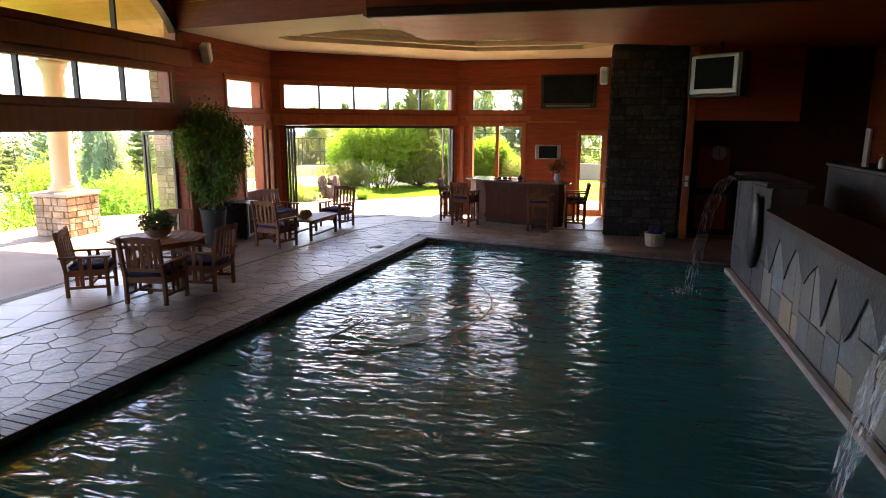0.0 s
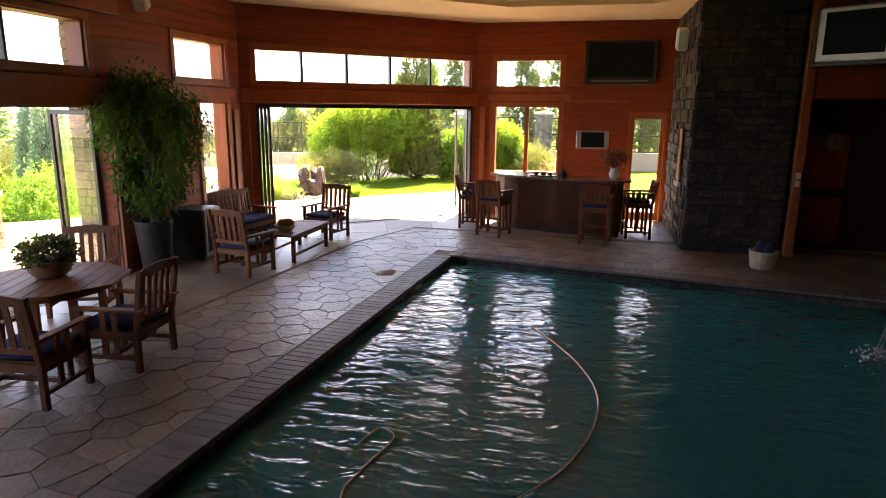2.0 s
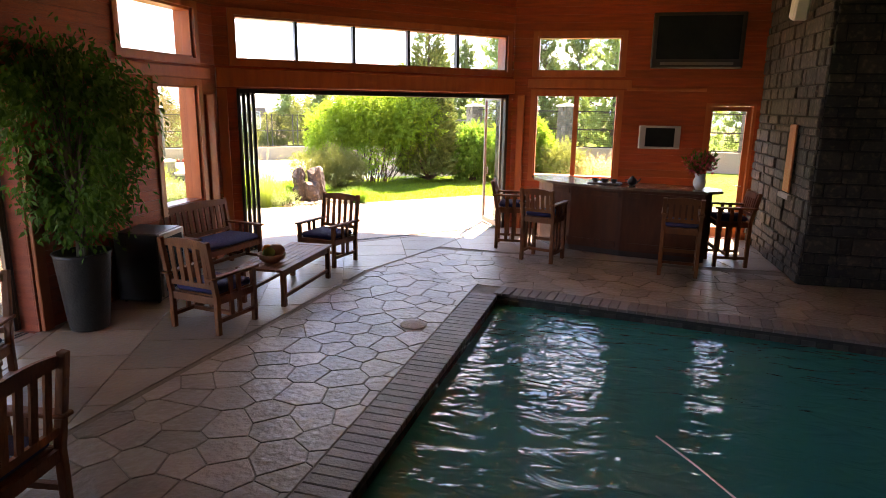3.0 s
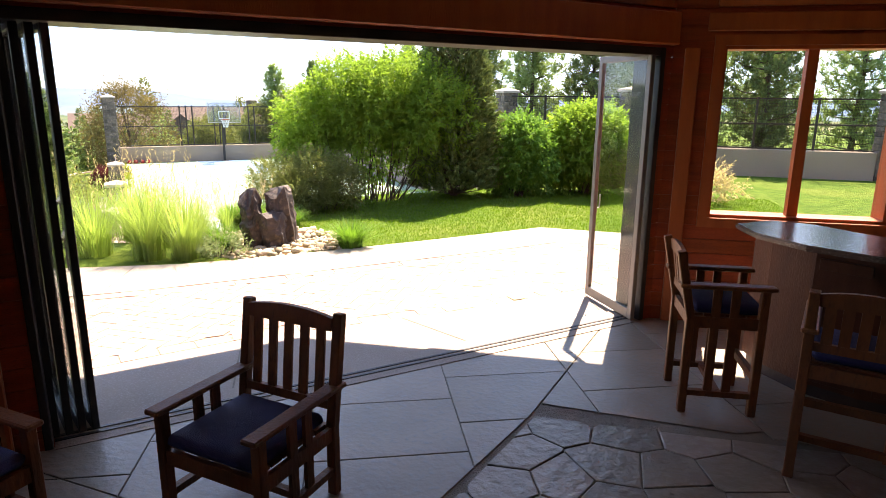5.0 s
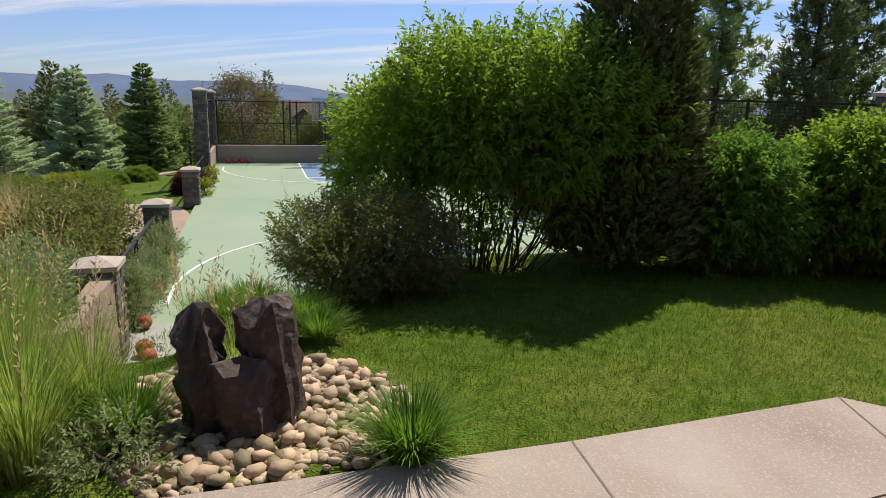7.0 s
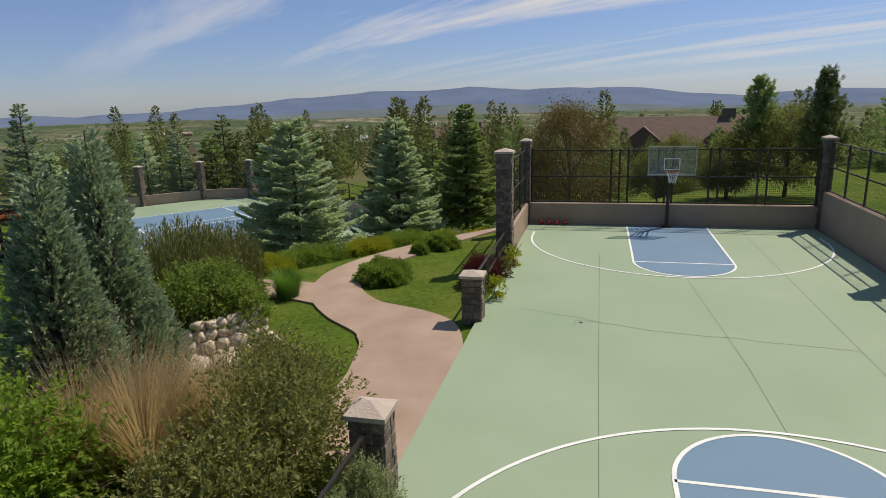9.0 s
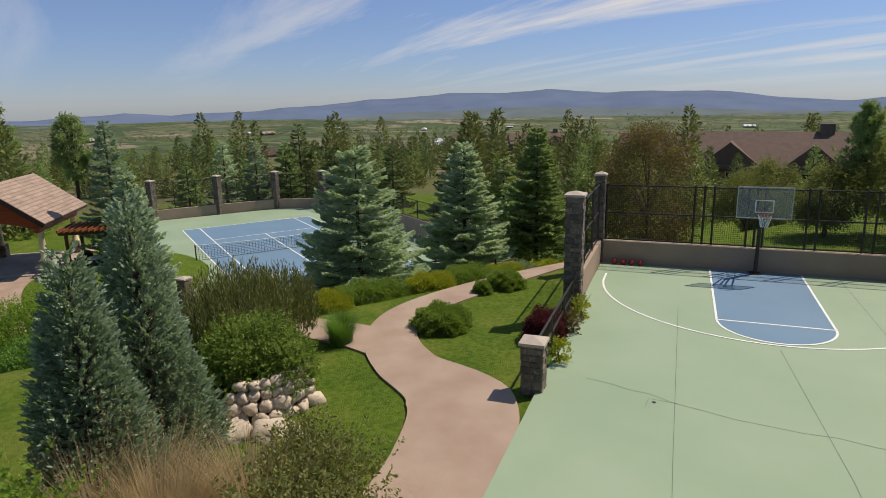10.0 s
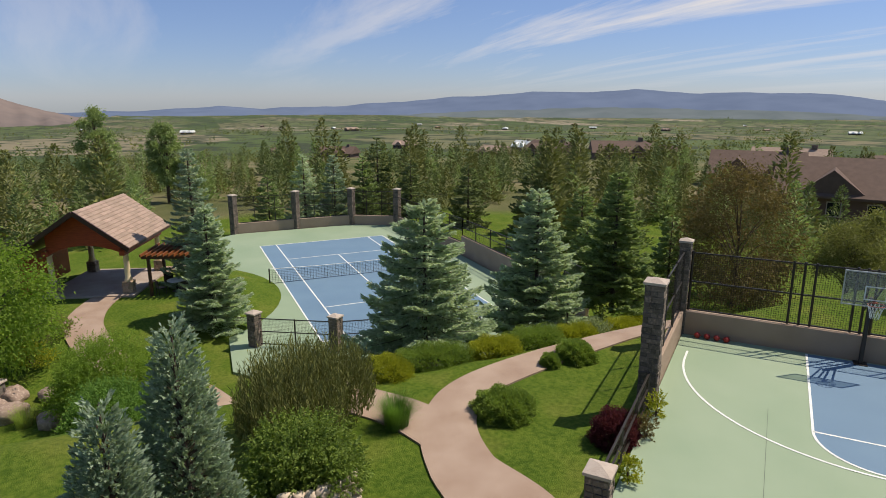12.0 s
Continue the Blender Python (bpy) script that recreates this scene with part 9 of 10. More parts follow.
        piece("pebble", meshes[cnt % 6], bed, Matrix.Translation((x, y, 0.02 * s + rng.uniform(0, 0.02))) @ Euler((rng.uniform(-0.3, 0.3), rng.uniform(-0.3, 0.3), rng.uniform(0, 6.3))).to_matrix().to_4x4() @ Matrix.Scale(s, 4))
        cnt += 1
    bm = B()
    for k in range(900):
        a, q = rng.uniform(0, 6.28), math.sqrt(rng.uniform(0, 1))
        x, y = q * 1.2 * math.cos(a), q * 1.0 * math.sin(a)
        X, Y = x - 10.75, y + 22.85
        if Y < np.interp(X, [p[0] for p in LAWN_EDGE], [p[1] for p in LAWN_EDGE]) + 0.04:
            continue
        blob(bm, (x, y, 0.012), (rng.uniform(0.04, 0.075), rng.uniform(0.032, 0.055), 0.028), k, 0.25, 1)
    st = part("gravel", bm, "pebble", bed, smooth=True)
    tagged(st, kind="stuff")


M["pebble_single"] = mat("pebble_single", (0.44, 0.335, 0.205), (0.33, 0.245, 0.16), 0.7, 2.0, 0.25, 40, per_piece=0.55)
rock_fountain()


def ball(x, y, z, r, material, label, name="basketball"):
    b_ = thing(name, pose(x, y, z, 20, 40, 10), label, "ball")
    bm = B()
    bmesh.ops.create_uvsphere(bm, u_segments=24, v_segments=14, radius=r)
    part("ball", bm, material, b_, smooth=True)
    for k in range(3):
        bm = B()
        ring = [(r * 1.0 * math.cos(a), r * 1.0 * math.sin(a), 0) for a in (2 * math.pi * i / 28 for i in range(29))]
        tube(bm, ring, r * 0.022, 4, False)
        s = part("seam", bm, "black_frame", b_)
        s.matrix_basis = pose(0, 0, 0, (0, 90, 90)[k], 0, (0, 0, 90)[k])


for u, v, lab in ((0.40, 25.38, "orange basketball resting against the court edge"), (0.30, 25.02, "faded red basketball beside the pillar"), (0.12, 23.9, "faded red basketball under the railing"), (0.10, 22.25, "faded red basketball under the railing")):
    ball(*court(u, v), COURT_Z + 0.125, 0.125, "orange_ball", lab)
for k in range(4):
    ball(*court(0.45 + 0.33 * k, 0.12), COURT_Z + 0.11, 0.11, "red_ball", "red playground ball at the foot of the court wall", "playground_ball")

def wing_wall():
    bm = B()
    pts = [(court(-0.1, 25.2), -0.40), (court(-0.15, 26.0), -0.46), (court(-0.22, 26.65), -0.60), (court(-0.9, 27.65), -0.42), (court(-1.6, 28.6), -0.40)]
    for (a, za), (b_, zb) in zip(pts, pts[1:]):
        d = (Vector(b_) - Vector(a)).normalized()
        n = Vector((-d.y, d.x)) * 0.13
        a2, b2 = Vector(a), Vector(b_)
        vs = [bm.verts.new((p.x, p.y, z)) for p, z in ((a2 - n, -1.9), (b2 - n, -1.9), (b2 + n, -1.9), (a2 + n, -1.9), (a2 - n, za), (b2 - n, zb), (b2 + n, zb), (a2 + n, za))]
        for f in ((3, 2, 1, 0), (4, 5, 6, 7), (0, 1, 5, 4), (1, 2, 6, 5), (2, 3, 7, 6), (3, 0, 4, 7)):
            bm.faces.new([vs[i] for i in f])
    tagged(link_mesh("wall_wing", bm, "stucco"), "stepped tan stucco wing wall beside the court", "wall", kind="structure")


wing_wall()
bm = B()
pv = [court(-0.1, 23.7), court(11.2, 23.7), court(11.2, 25.25), court(5.0, 25.3), court(3.2, 26.9), court(-0.1, 27.0)]
prism(bm, pv[::-1], COURT_Z - 0.05, COURT_Z + 0.004)
tagged(link_mesh("pavement", bm, "court_bare"), "bare grey concrete strip at the court end", "paving", kind="structure")


def handrail():
    h = thing("handrail", pose(0, 0, 0), "dark steel stair handrail at the terrace edge", "railing")
    P = [(-12.55, 20.75), (-13.3, 21.7), (-14.1, 22.6)]
    for i, (x, y) in enumerate(P):
        bm = B()
        bar(bm, (x, y, -0.05 - 0.3 * i), (x, y, 0.92 - 0.38 * i), 0.045, 0.045)
        part("post", bm, "bronze", h)
    for dz in (0.92, 0.5):
        bm = B()
        tube(bm, [(-12.2, 20.3, dz), (-12.55, 20.75, dz), (-13.3, 21.7, dz - 0.38), (-14.1, 22.6, dz - 0.76)], 0.022, 8)
        part("rail", bm, "bronze", h)


handrail()
for x, y in ((-9.62, 21.30), (-5.75, 23.72), (-7.0, 20.98)):
    g = thing("ground_light", pose(x, y, -0.014, 0, 0, 38), "square cream ground light flush with the pavers", "light")
    bm = B()
    box(bm, -0.075, 0.075, -0.075, 0.075, -0.03, 0.012, 0.004)
    part("lens", bm, "ground_lens", g)

# east boundary wall carries on past the shrubs
stone_post("stone_pillar", (-4.9, 34.8), -0.6, 0.55, 2.95, 71, label="tall dark stone pillar with a pale cap on the boundary wall", group="boundary pillars")
stone_post("stone_pillar", (2.0, 34.2), -0.6, 0.55, 2.95, 72, label="tall dark stone pillar with a pale cap on the boundary wall", group="boundary pillars")
low_wall("wall_boundary", court(11.45, 21.9), (-5.2, 34.8), -1.0, 1.75)
low_wall("wall_boundary", (-4.6, 34.8), (1.7, 34.2), -1.0, 1.75)
low_wall("wall_boundary", (2.3, 34.2), (12, 32.0), -1.0, 1.75)
fence_run(court(11.45, 21.9), (-5.2, 34.8), 0.75, 2.2, (0, 0.33, 0.66, 1), label="bronze mesh fence on the boundary wall")
fence_run((-4.6, 34.8), (1.7, 34.2), 0.75, 2.2, (0, 0.25, 0.5, 0.75, 1), label="bronze mesh fence on the boundary wall")
fence_run((2.3, 34.2), (12, 32.0), 0.75, 2.2, (0, 0.2, 0.4, 0.6, 0.8, 1), label="bronze mesh fence on the boundary wall")

# ---- tennis enclosure ----
TZ = TENNIS_Z
TP = [(-75.6, 33.0), (-75.8, 38.8), (-75.6, 44.3), (-73.2, 48.3)]
for i, p in enumerate(TP):
    stone_post("stone_pillar", p, TZ - 0.1, 0.55, 3.7, 80 + i, "stone_dark", "tall stone pillar with a pale cap behind the tennis court", "tennis court pillars")
for a, b_ in zip(TP, TP[1:]):
    low_wall("wall_tennis", a, b_, TZ - 0.1, 1.05, label="tan stucco wall behind the tennis court")
    fence_run(a, b_, TZ + 0.95, TZ + 3.4, (0.02, 0.33, 0.66, 0.98), label="tall dark mesh fence behind the tennis court")
low_wall("wall_tennis", TP[-1], (-60, 49.3), TZ - 0.1, 1.05, label="tan stucco wall beside the tennis court")
fence_run(TP[-1], (-60, 49.3), TZ + 0.95, TZ + 2.9, tuple(i / 6 for i in range(7)), label="dark mesh fence beside the tennis court")
low_wall("wall_tennis", (-60, 49.3), (-43, 49.3), TZ - 0.1, 1.6, label="tan stucco wall beside the tennis court")
fence_run((-60, 49.3), (-43, 49.3), TZ + 1.5, TZ + 2.9, tuple(i / 7 for i in range(8)), label="dark mesh fence beside the tennis court")
for i, (x, y) in enumerate(((-46.4, 31.2), (-44.2, 34.9), (-43.2, 39.5))):
    stone_post("stone_pillar", (x, y), TZ - 0.1, 0.5, 1.85, 90 + i, "stone_dark", "stone pillar with a pale cap at the near tennis fence", "near tennis pillars")
fence_run((-46.4, 31.2), (-44.2, 34.9), TZ + 0.1, TZ + 1.5, (0.05, 0.5, 0.95), label="dark mesh fence at the near tennis corner")
fence_run((-44.2, 34.9), (-43.2, 39.5), TZ + 0.1, TZ + 1.5, (0.05, 0.5, 0.95), label="dark mesh fence at the near tennis corner")
fence_run((-43.2, 39.5), (-43.2, 48.5), TZ + 0.1, TZ + 1.5, tuple(i / 6 for i in range(7)), label="dark mesh fence along the near tennis end")


# ---- garden pavilion ----
def pavilion():
    g = thing("garden_pavilion", pose(-55.4, 23.0, -4.5, 0, 0, 199), "open timber garden pavilion with a tiled gable roof", "pavilion")
    # local: front towards -x, ridge along x
    hw, dep = 2.2, 5.5
    for x in (0.2, dep - 0.2):
        for y in (-hw, hw):
            bm = B()
            rough_stack(bm, 0.55, 0.75, int(10 + x + y), 0.16, 0.03)
            box(bm, -0.26, 0.26, -0.26, 0.26, 0, 0.74)
            p = part("pedestal", bm, "stone_pale", g)
            p.location = (x, y, 0)
            bm = B()
            lathe(bm, [(0.24, 0.75), (0.22, 0.85), (0.18, 0.95), (0.15, 2.35), (0.22, 2.42)], 16, x, y)
            part("column", bm, "plaster", g, smooth=True)
    for y in (-hw, hw):
        bm = B()
        box(bm, -0.3, dep + 0.3, y - 0.16, y + 0.16, 2.42, 2.75, 0.02)
        part("beam", bm, "redwood", g)
    # the far side of the roof runs lower and wider than the other
    ridge = 5.2
    for s, W2, eave in ((-1, 2.9, 3.0), (1, 4.4, 2.25)):
        slope = math.atan2(ridge - eave, W2)
        # tile courses
        bm = B()
        n = 14
        for i in range(n):
            t0, t1 = i / n, (i + 1.08) / n
            for j in range(11):
                xa, xb = -0.9 + (dep + 1.6) * j / 11, -0.9 + (dep + 1.6) * (j + 0.985) / 11
                ya, yb = s * W2 * (1 - t0), s * W2 * max(0, (1 - t1))
                za, zb = eave + (ridge - eave) * t0 + 0.05, eave + (ridge - eave) * min(1, t1) + 0.01
                vs = [bm.verts.new(p) for p in ((xa, ya, za), (xb, ya, za), (xb, yb, zb), (xa, yb, zb), (xa, ya, za - 0.05), (xb, ya, za - 0.05))]
                bm.faces.new((vs[0], vs[1], vs[2], vs[3]))
                bm.faces.new((vs[4], vs[5], vs[1], vs[0]))
        part("roof_tiles", bm, "roof_tile", g, "tan concrete roof tiles")
        bm = B()
        vs = [bm.verts.new(p) for p in ((-0.9, s * W2, eave), (dep + 0.7, s * W2, eave), (dep + 0.7, 0, ridge), (-0.9, 0, ridge), (-0.9, s * W2, eave - 0.14), (dep + 0.7, s * W2, eave - 0.14), (dep + 0.7, 0, ridge - 0.14), (-0.9, 0, ridge - 0.14))]
        for f in ((0, 1, 2, 3), (7, 6, 5, 4), (0, 4, 5, 1), (1, 5, 6, 2), (2, 6, 7, 3), (3, 7, 4, 0)):
            bm.faces.new([vs[i] for i in f])
        bmesh.ops.recalc_face_normals(bm, faces=bm.faces[:])
        part("roof_deck", bm, "dark_wood", g)
        bm = B()
        bar(bm, (-0.95, s * W2, eave - 0.10), (-0.95, 0, ridge - 0.10), 0.10, 0.26)
        part("barge_board", bm, "dark_wood", g)
    # gable panel with a shallow arch below it
    for x in (0.05, dep - 0.05):
        bm = B()
        n = 12
        for i in range(n):
            y0, y1 = -hw + 2 * hw * i / n, -hw + 2 * hw * (i + 1) / n
            def top(y):
                return ridge - (ridge - (3.0 if y < 0 else 2.25)) * abs(y) / (2.9 if y < 0 else 4.4) - 0.15
            def low_(y):
                return 2.45 + 0.55 * (1 - (y / hw) ** 2)
            vs = [bm.verts.new((xx, y, z)) for xx in (x - 0.06, x + 0.06) for y, z in ((y0, low_(y0)), (y1, low_(y1)), (y1, top(y1)), (y0, top(y0)))]
            for f in ((0, 1, 2, 3), (7, 6, 5, 4), (0, 4, 5, 1), (1, 5, 6, 2), (2, 6, 7, 3), (3, 7, 4, 0)):
                bm.faces.new([vs[k] for k in f])
        bmesh.ops.remove_doubles(bm, verts=bm.verts[:], dist=0.002)
        bmesh.ops.recalc_face_normals(bm, faces=bm.faces[:])
        part("gable", bm, "redwood", g)
    bm = B()
    box(bm, 0.0, 0.14, hw + 0.16, hw + 1.75, 0, 2.3)
    box(bm, 0.14, dep, hw + 1.6, hw + 1.75, 0, 2.25)
    part("side_wall", bm, "redwood", g, "dark red boarded side wall")
    bm = B()
    box(bm, -0.5, dep + 0.4, -hw - 0.5, hw + 0.5, -0.3, 0.02)
    part("floor_slab", bm, "concrete_grey", g)
    return g


PAV = pavilion()
PAV.matrix_basis = pose(-56.3, 22.9, -4.5, 0, 0, 161)


def pergola():
    g = thing("pergola", pose(-55.5, 27.9, -4.6, 0, 0, 71), "dark timber pergola beside the pavilion", "pergola")
    for x in (-1.3, 1.3):
        for y in (-1.2, 1.2):
            bm = B()
            bar(bm, (x, y, -0.5), (x, y, 2.3), 0.16, 0.16, 0.01)
            part("post", bm, "dark_wood", g)
    for y in (-1.2, 1.2):
        bm = B()
        box(bm, -1.7, 1.7, y - 0.06, y + 0.06, 2.3, 2.5)
        part("beam", bm, "dark_wood", g)
    for i in range(11):
        x = -1.6 + 3.2 * i / 10
        bm = B()
        box(bm, x - 0.035, x + 0.035, -1.6, 1.6, 2.5, 2.66)
        part("rafter", bm, "teak", g)
    bm = B()
    box(bm, -1.7, 1.7, -1.7, 1.7, -0.5, -0.02)
    part("patio_slab", bm, "concrete_grey", g)
    t = thing("patio_table", pose(-55.3, 27.7, -4.62), "round white patio table with dark chairs", "table")
    bm = B()
    lathe(bm, [(0.55, 0.70), (0.57, 0.72), (0.55, 0.74)], 20)
    part("tabletop", bm, "white_plastic", t)
    bm = B()
    tube(bm, [(0, 0, 0), (0, 0, 0.7)], 0.05, 10)
    lathe(bm, [(0.3, 0.0), (0.3, 0.03), (0.06, 0.06)], 16)
    part("pedestal", bm, "bronze", t)
    first = None
    for k in range(4):
        a = 90 * k + 20
        m = Matrix.Translation((-55.3, 27.7, -4.62)) @ pose(0, 0, 0, 0, 0, a) @ Matrix.Translation((0, 0.95, 0))
        if first is None:
            first = thing("patio_chair", m, "dark metal patio chair at the round table", "chair", group="patio chairs")
            for x in (-0.22, 0.22):
                for y in (-0.22, 0.22):
                    bm = B()
                    bar(bm, (x, y, 0), (x, y, 0.44 if y < 0 else 0.9), 0.03, 0.03)
                    part("leg", bm, "bronze", first)
            bm = B()
            box(bm, -0.23, 0.23, -0.23, 0.23, 0.42, 0.46, 0.01)
            part("seat", bm, "bronze", first)
            bm = B()
            box(bm, -0.21, 0.21, 0.205, 0.235, 0.55, 0.9, 0.01)
            part("backrest", bm, "bronze", first)
        else:
            copy_thing(first, m)


pergola()


def boulders():
    rng = random.Random(12)
    cx, cy = -27.55, 30.1
    k = 0
    for row, (rad, zz_, s) in enumerate(((1.5, 0.10, 0.22), (1.44, 0.36, 0.19), (1.38, 0.60, 0.17), (1.30, 0.82, 0.15))):
        a = -52 + 9 * row
        while a < 48:
            b_ = new("boulder")
            x, y = cx + rad * math.cos(radians(a)), cy + rad * math.sin(radians(a))
            bm = B()
            sz = s * rng.uniform(0.8, 1.2)
            blob(bm, (0, 0, 0), (sz * rng.uniform(0.95, 1.35), sz * rng.uniform(0.8, 1.1), sz * rng.uniform(0.72, 0.98)), 200 + k, 0.45, 2)
            me = mesh_of("boulder", bm, "white_rock")
            me.shade_smooth()
            bpy.data.objects.remove(b_)
            b_ = new("boulder", me)
            b_.location = (x, y, ground_z(x, y) + zz_)
            tagged(b_, "pale rounded boulder in the dry-laid bed wall", "boulder", group="boulder wall")
            a += math.degrees(sz * 1.75 / rad)
            k += 1
    for x, y, s in ((-25.2, 30.0, (0.55, 0.38, 0.2)), (-25.7, 29.2, (0.4, 0.3, 0.22)), (-26.2, 28.5, (0.42, 0.32, 0.24)), (-26.4, 27.8, (0.3, 0.3, 0.3)), (-26.05, 29.0, (0.3, 0.25, 0.2)),
                    (-41.2, 22.8, (0.6, 0.5, 0.4)), (-42.3, 21.2, (0.7, 0.5, 0.5)), (-43.0, 20.3, (0.8, 0.6, 0.55)), (-43.9, 22.3, (0.5, 0.4, 0.35)), (-44.3, 21.0, (0.6, 0.5, 0.4)), (-34.2, 32.8, (0.35, 0.25, 0.2)), (-34.8, 32.4, (0.3, 0.25, 0.2))):
        bm = B()
        blob(bm, (0, 0, 0), s, int(abs(x * 13)), 0.38, 3)
        me = mesh_of("boulder", bm, "brown_rock" if x < -41 else "white_rock")
        me.shade_smooth()
        b_ = new("boulder", me)
        b_.location = (x, y, ground_z(x, y) + s[2] * 0.45)
        tagged(b_, "large brown-grey boulder in the planting bed" if x < -41 else "large pale boulder set in the planting bed", "boulder", group="garden boulders")
    w = thing("stone_wall", pose(-44.8, 19.6, ground_z(-44.8, 19.6), 0, 0, 60), "low stacked-stone garden wall with a pale cap", "wall")
    bm = B()
    box(bm, -1.2, 1.2, -0.2, 0.2, -0.2, 0.9)
    part("core", bm, "mortar", w)
    bm = B()
    r2 = random.Random(5)
    stone_facing(bm, 2.4, 0.9, r2, (0.12, 0.2))
    p = part("stonework", bm, "stone_pale", w)
    p.location = (-1.2, -0.2, 0)
    bm = B()
    box(bm, -1.28, 1.28, -0.28, 0.28, 0.9, 1.0, 0.02)
    part("cap", bm, "cap_stone", w)


boulders()


# ---- houses beyond the garden ----
def house(x, y, rz, w, d, wall_h, roof_h, label, roof="roof_brown", z=None):
    g = thing("house", pose(x, y, (ground_z(x, y) if z is None else z) - 0.3, 0, 0, rz), label, "house")
    bm = B()
    box(bm, -w / 2, w / 2, -d / 2, d / 2, 0, wall_h)
    part("wall", bm, "stucco_brown", g)
    def gable(w_, d_, z0, h, ox=0, oy=0, turn=0, over=0.8):
        bm = B()
        a, b_ = w_ / 2 + over, d_ / 2 + over
        vs = [Vector(p) for p in ((-a, -b_, z0), (a, -b_, z0), (a, b_, z0), (-a, b_, z0), (-a, 0, z0 + h), (a, 0, z0 + h))]
        m = Matrix.Translation((ox, oy, 0)) @ pose(0, 0, 0, 0, 0, turn)
        vv = [bm.verts.new(m @ v) for v in vs]
        lo = [bm.verts.new(m @ (v - Vector((0, 0, 0.25)))) for v in vs[:4]]
        for f in ((0, 1, 5, 4), (2, 3, 4, 5), (3, 0, 4), (1, 2, 5)):
            bm.faces.new([vv[i] for i in f])
        for i in range(4):
            j = (i + 1) % 4
            bm.faces.new((lo[i], lo[j], vv[j], vv[i]))
        bm.faces.new(lo[::-1])
        return part("roof", bm, roof, g)
    r1 = gable(w, d, wall_h, roof_h)
    gable(d * 0.45, w * 0.3, wall_h, roof_h * 0.75, -w * 0.22, -d * 0.25, 90, 0.6)
    gable(d * 0.45, w * 0.26, wall_h, roof_h * 0.7, w * 0.24, -d * 0.25, 90, 0.6)
    bm = B()
    box(bm, w * 0.28, w * 0.36, -0.5, 0.5, wall_h + roof_h * 0.4, wall_h + roof_h + 0.9)
    part("chimney", bm, "stone_dark", r1)
    for k in range(5):
        xx = -w / 2 + w * (k + 0.5) / 5
        bm = B()
        box(bm, xx - 0.6, xx + 0.6, -d / 2 - 0.05, -d / 2 - 0.005, 0.9, 2.3)
        wd = part("window", bm, "screen", g)
        bm = B()
        for a in ((-0.7, 0.7, 0.8, 0.9), (-0.7, 0.7, 2.3, 2.4), (-0.7, -0.6, 0.9, 2.3), (0.6, 0.7, 0.9, 2.3)):
            box(bm, xx + a[0], xx + a[1], -d / 2 - 0.09, -d / 2 - 0.002, a[2], a[3])
        part("frame", bm, "cap_stone", wd)
    return g


M["stucco_brown"] = mat("stucco_brown", (0.16, 0.10, 0.075), (0.12, 0.078, 0.06), 0.9, 0.6, 0.4, 40)
house(-58.5, 98.0, 34, 18, 11, 3.0, 3.6, "large brown-roofed timber house beyond the trees")
house(-86.0, 112.0, 40, 12, 9, 2.6, 3.2, "brown-roofed house among far trees")
for i, (b_, d_, rz) in enumerate(((128, 180, 30), (141, 190, 60), (147, 210, 10), (152, 330, 20), (166, 300, 50), (171, 380, 0), (160, 460, 40), (137, 420, 15), (122, 330, 70), (115, 520, 20))):
    house(-15 + d_ * math.cos(radians(b_)), 28 + d_ * math.sin(radians(b_)), rz, 16, 10, 3, 3, "distant low house on the slopes", "roof_brown" if i % 3 else "roof_tile")
house(-15 + 420 * math.cos(radians(149.5)), 28 + 420 * math.sin(radians(149.5)), 10, 14, 9, 4, 4, "white-roofed farm building in the valley", "line")
for i in range(16):
    b_, d_ = 118 + 4.4 * i + (i * 37 % 11) * 0.4, 520 + (i * 613 % 1900)
    house(-15 + d_ * math.cos(radians(b_)), 28 + d_ * math.sin(radians(b_)), i * 47 % 180, 12 + i % 4 * 4, 8, 3.2, 2.6, "pale farm building out in the valley", "line" if i % 2 else "roof_tile")
# white path lamp and equipment by the spruces
lamp = thing("path_light", pose(-38.2, 44.6, -3.9), "slim dark garden lamp with a pale cap", "lamp")
bm = B()
tube(bm, [(0, 0, -0.5), (0, 0, 1.7)], 0.05, 8)
part("post", bm, "bronze", lamp)
bm = B()
lathe(bm, [(0.17, 1.7), (0.17, 1.76), (0.03, 1.84)], 14)
part("cap", bm, "cap_stone", lamp)

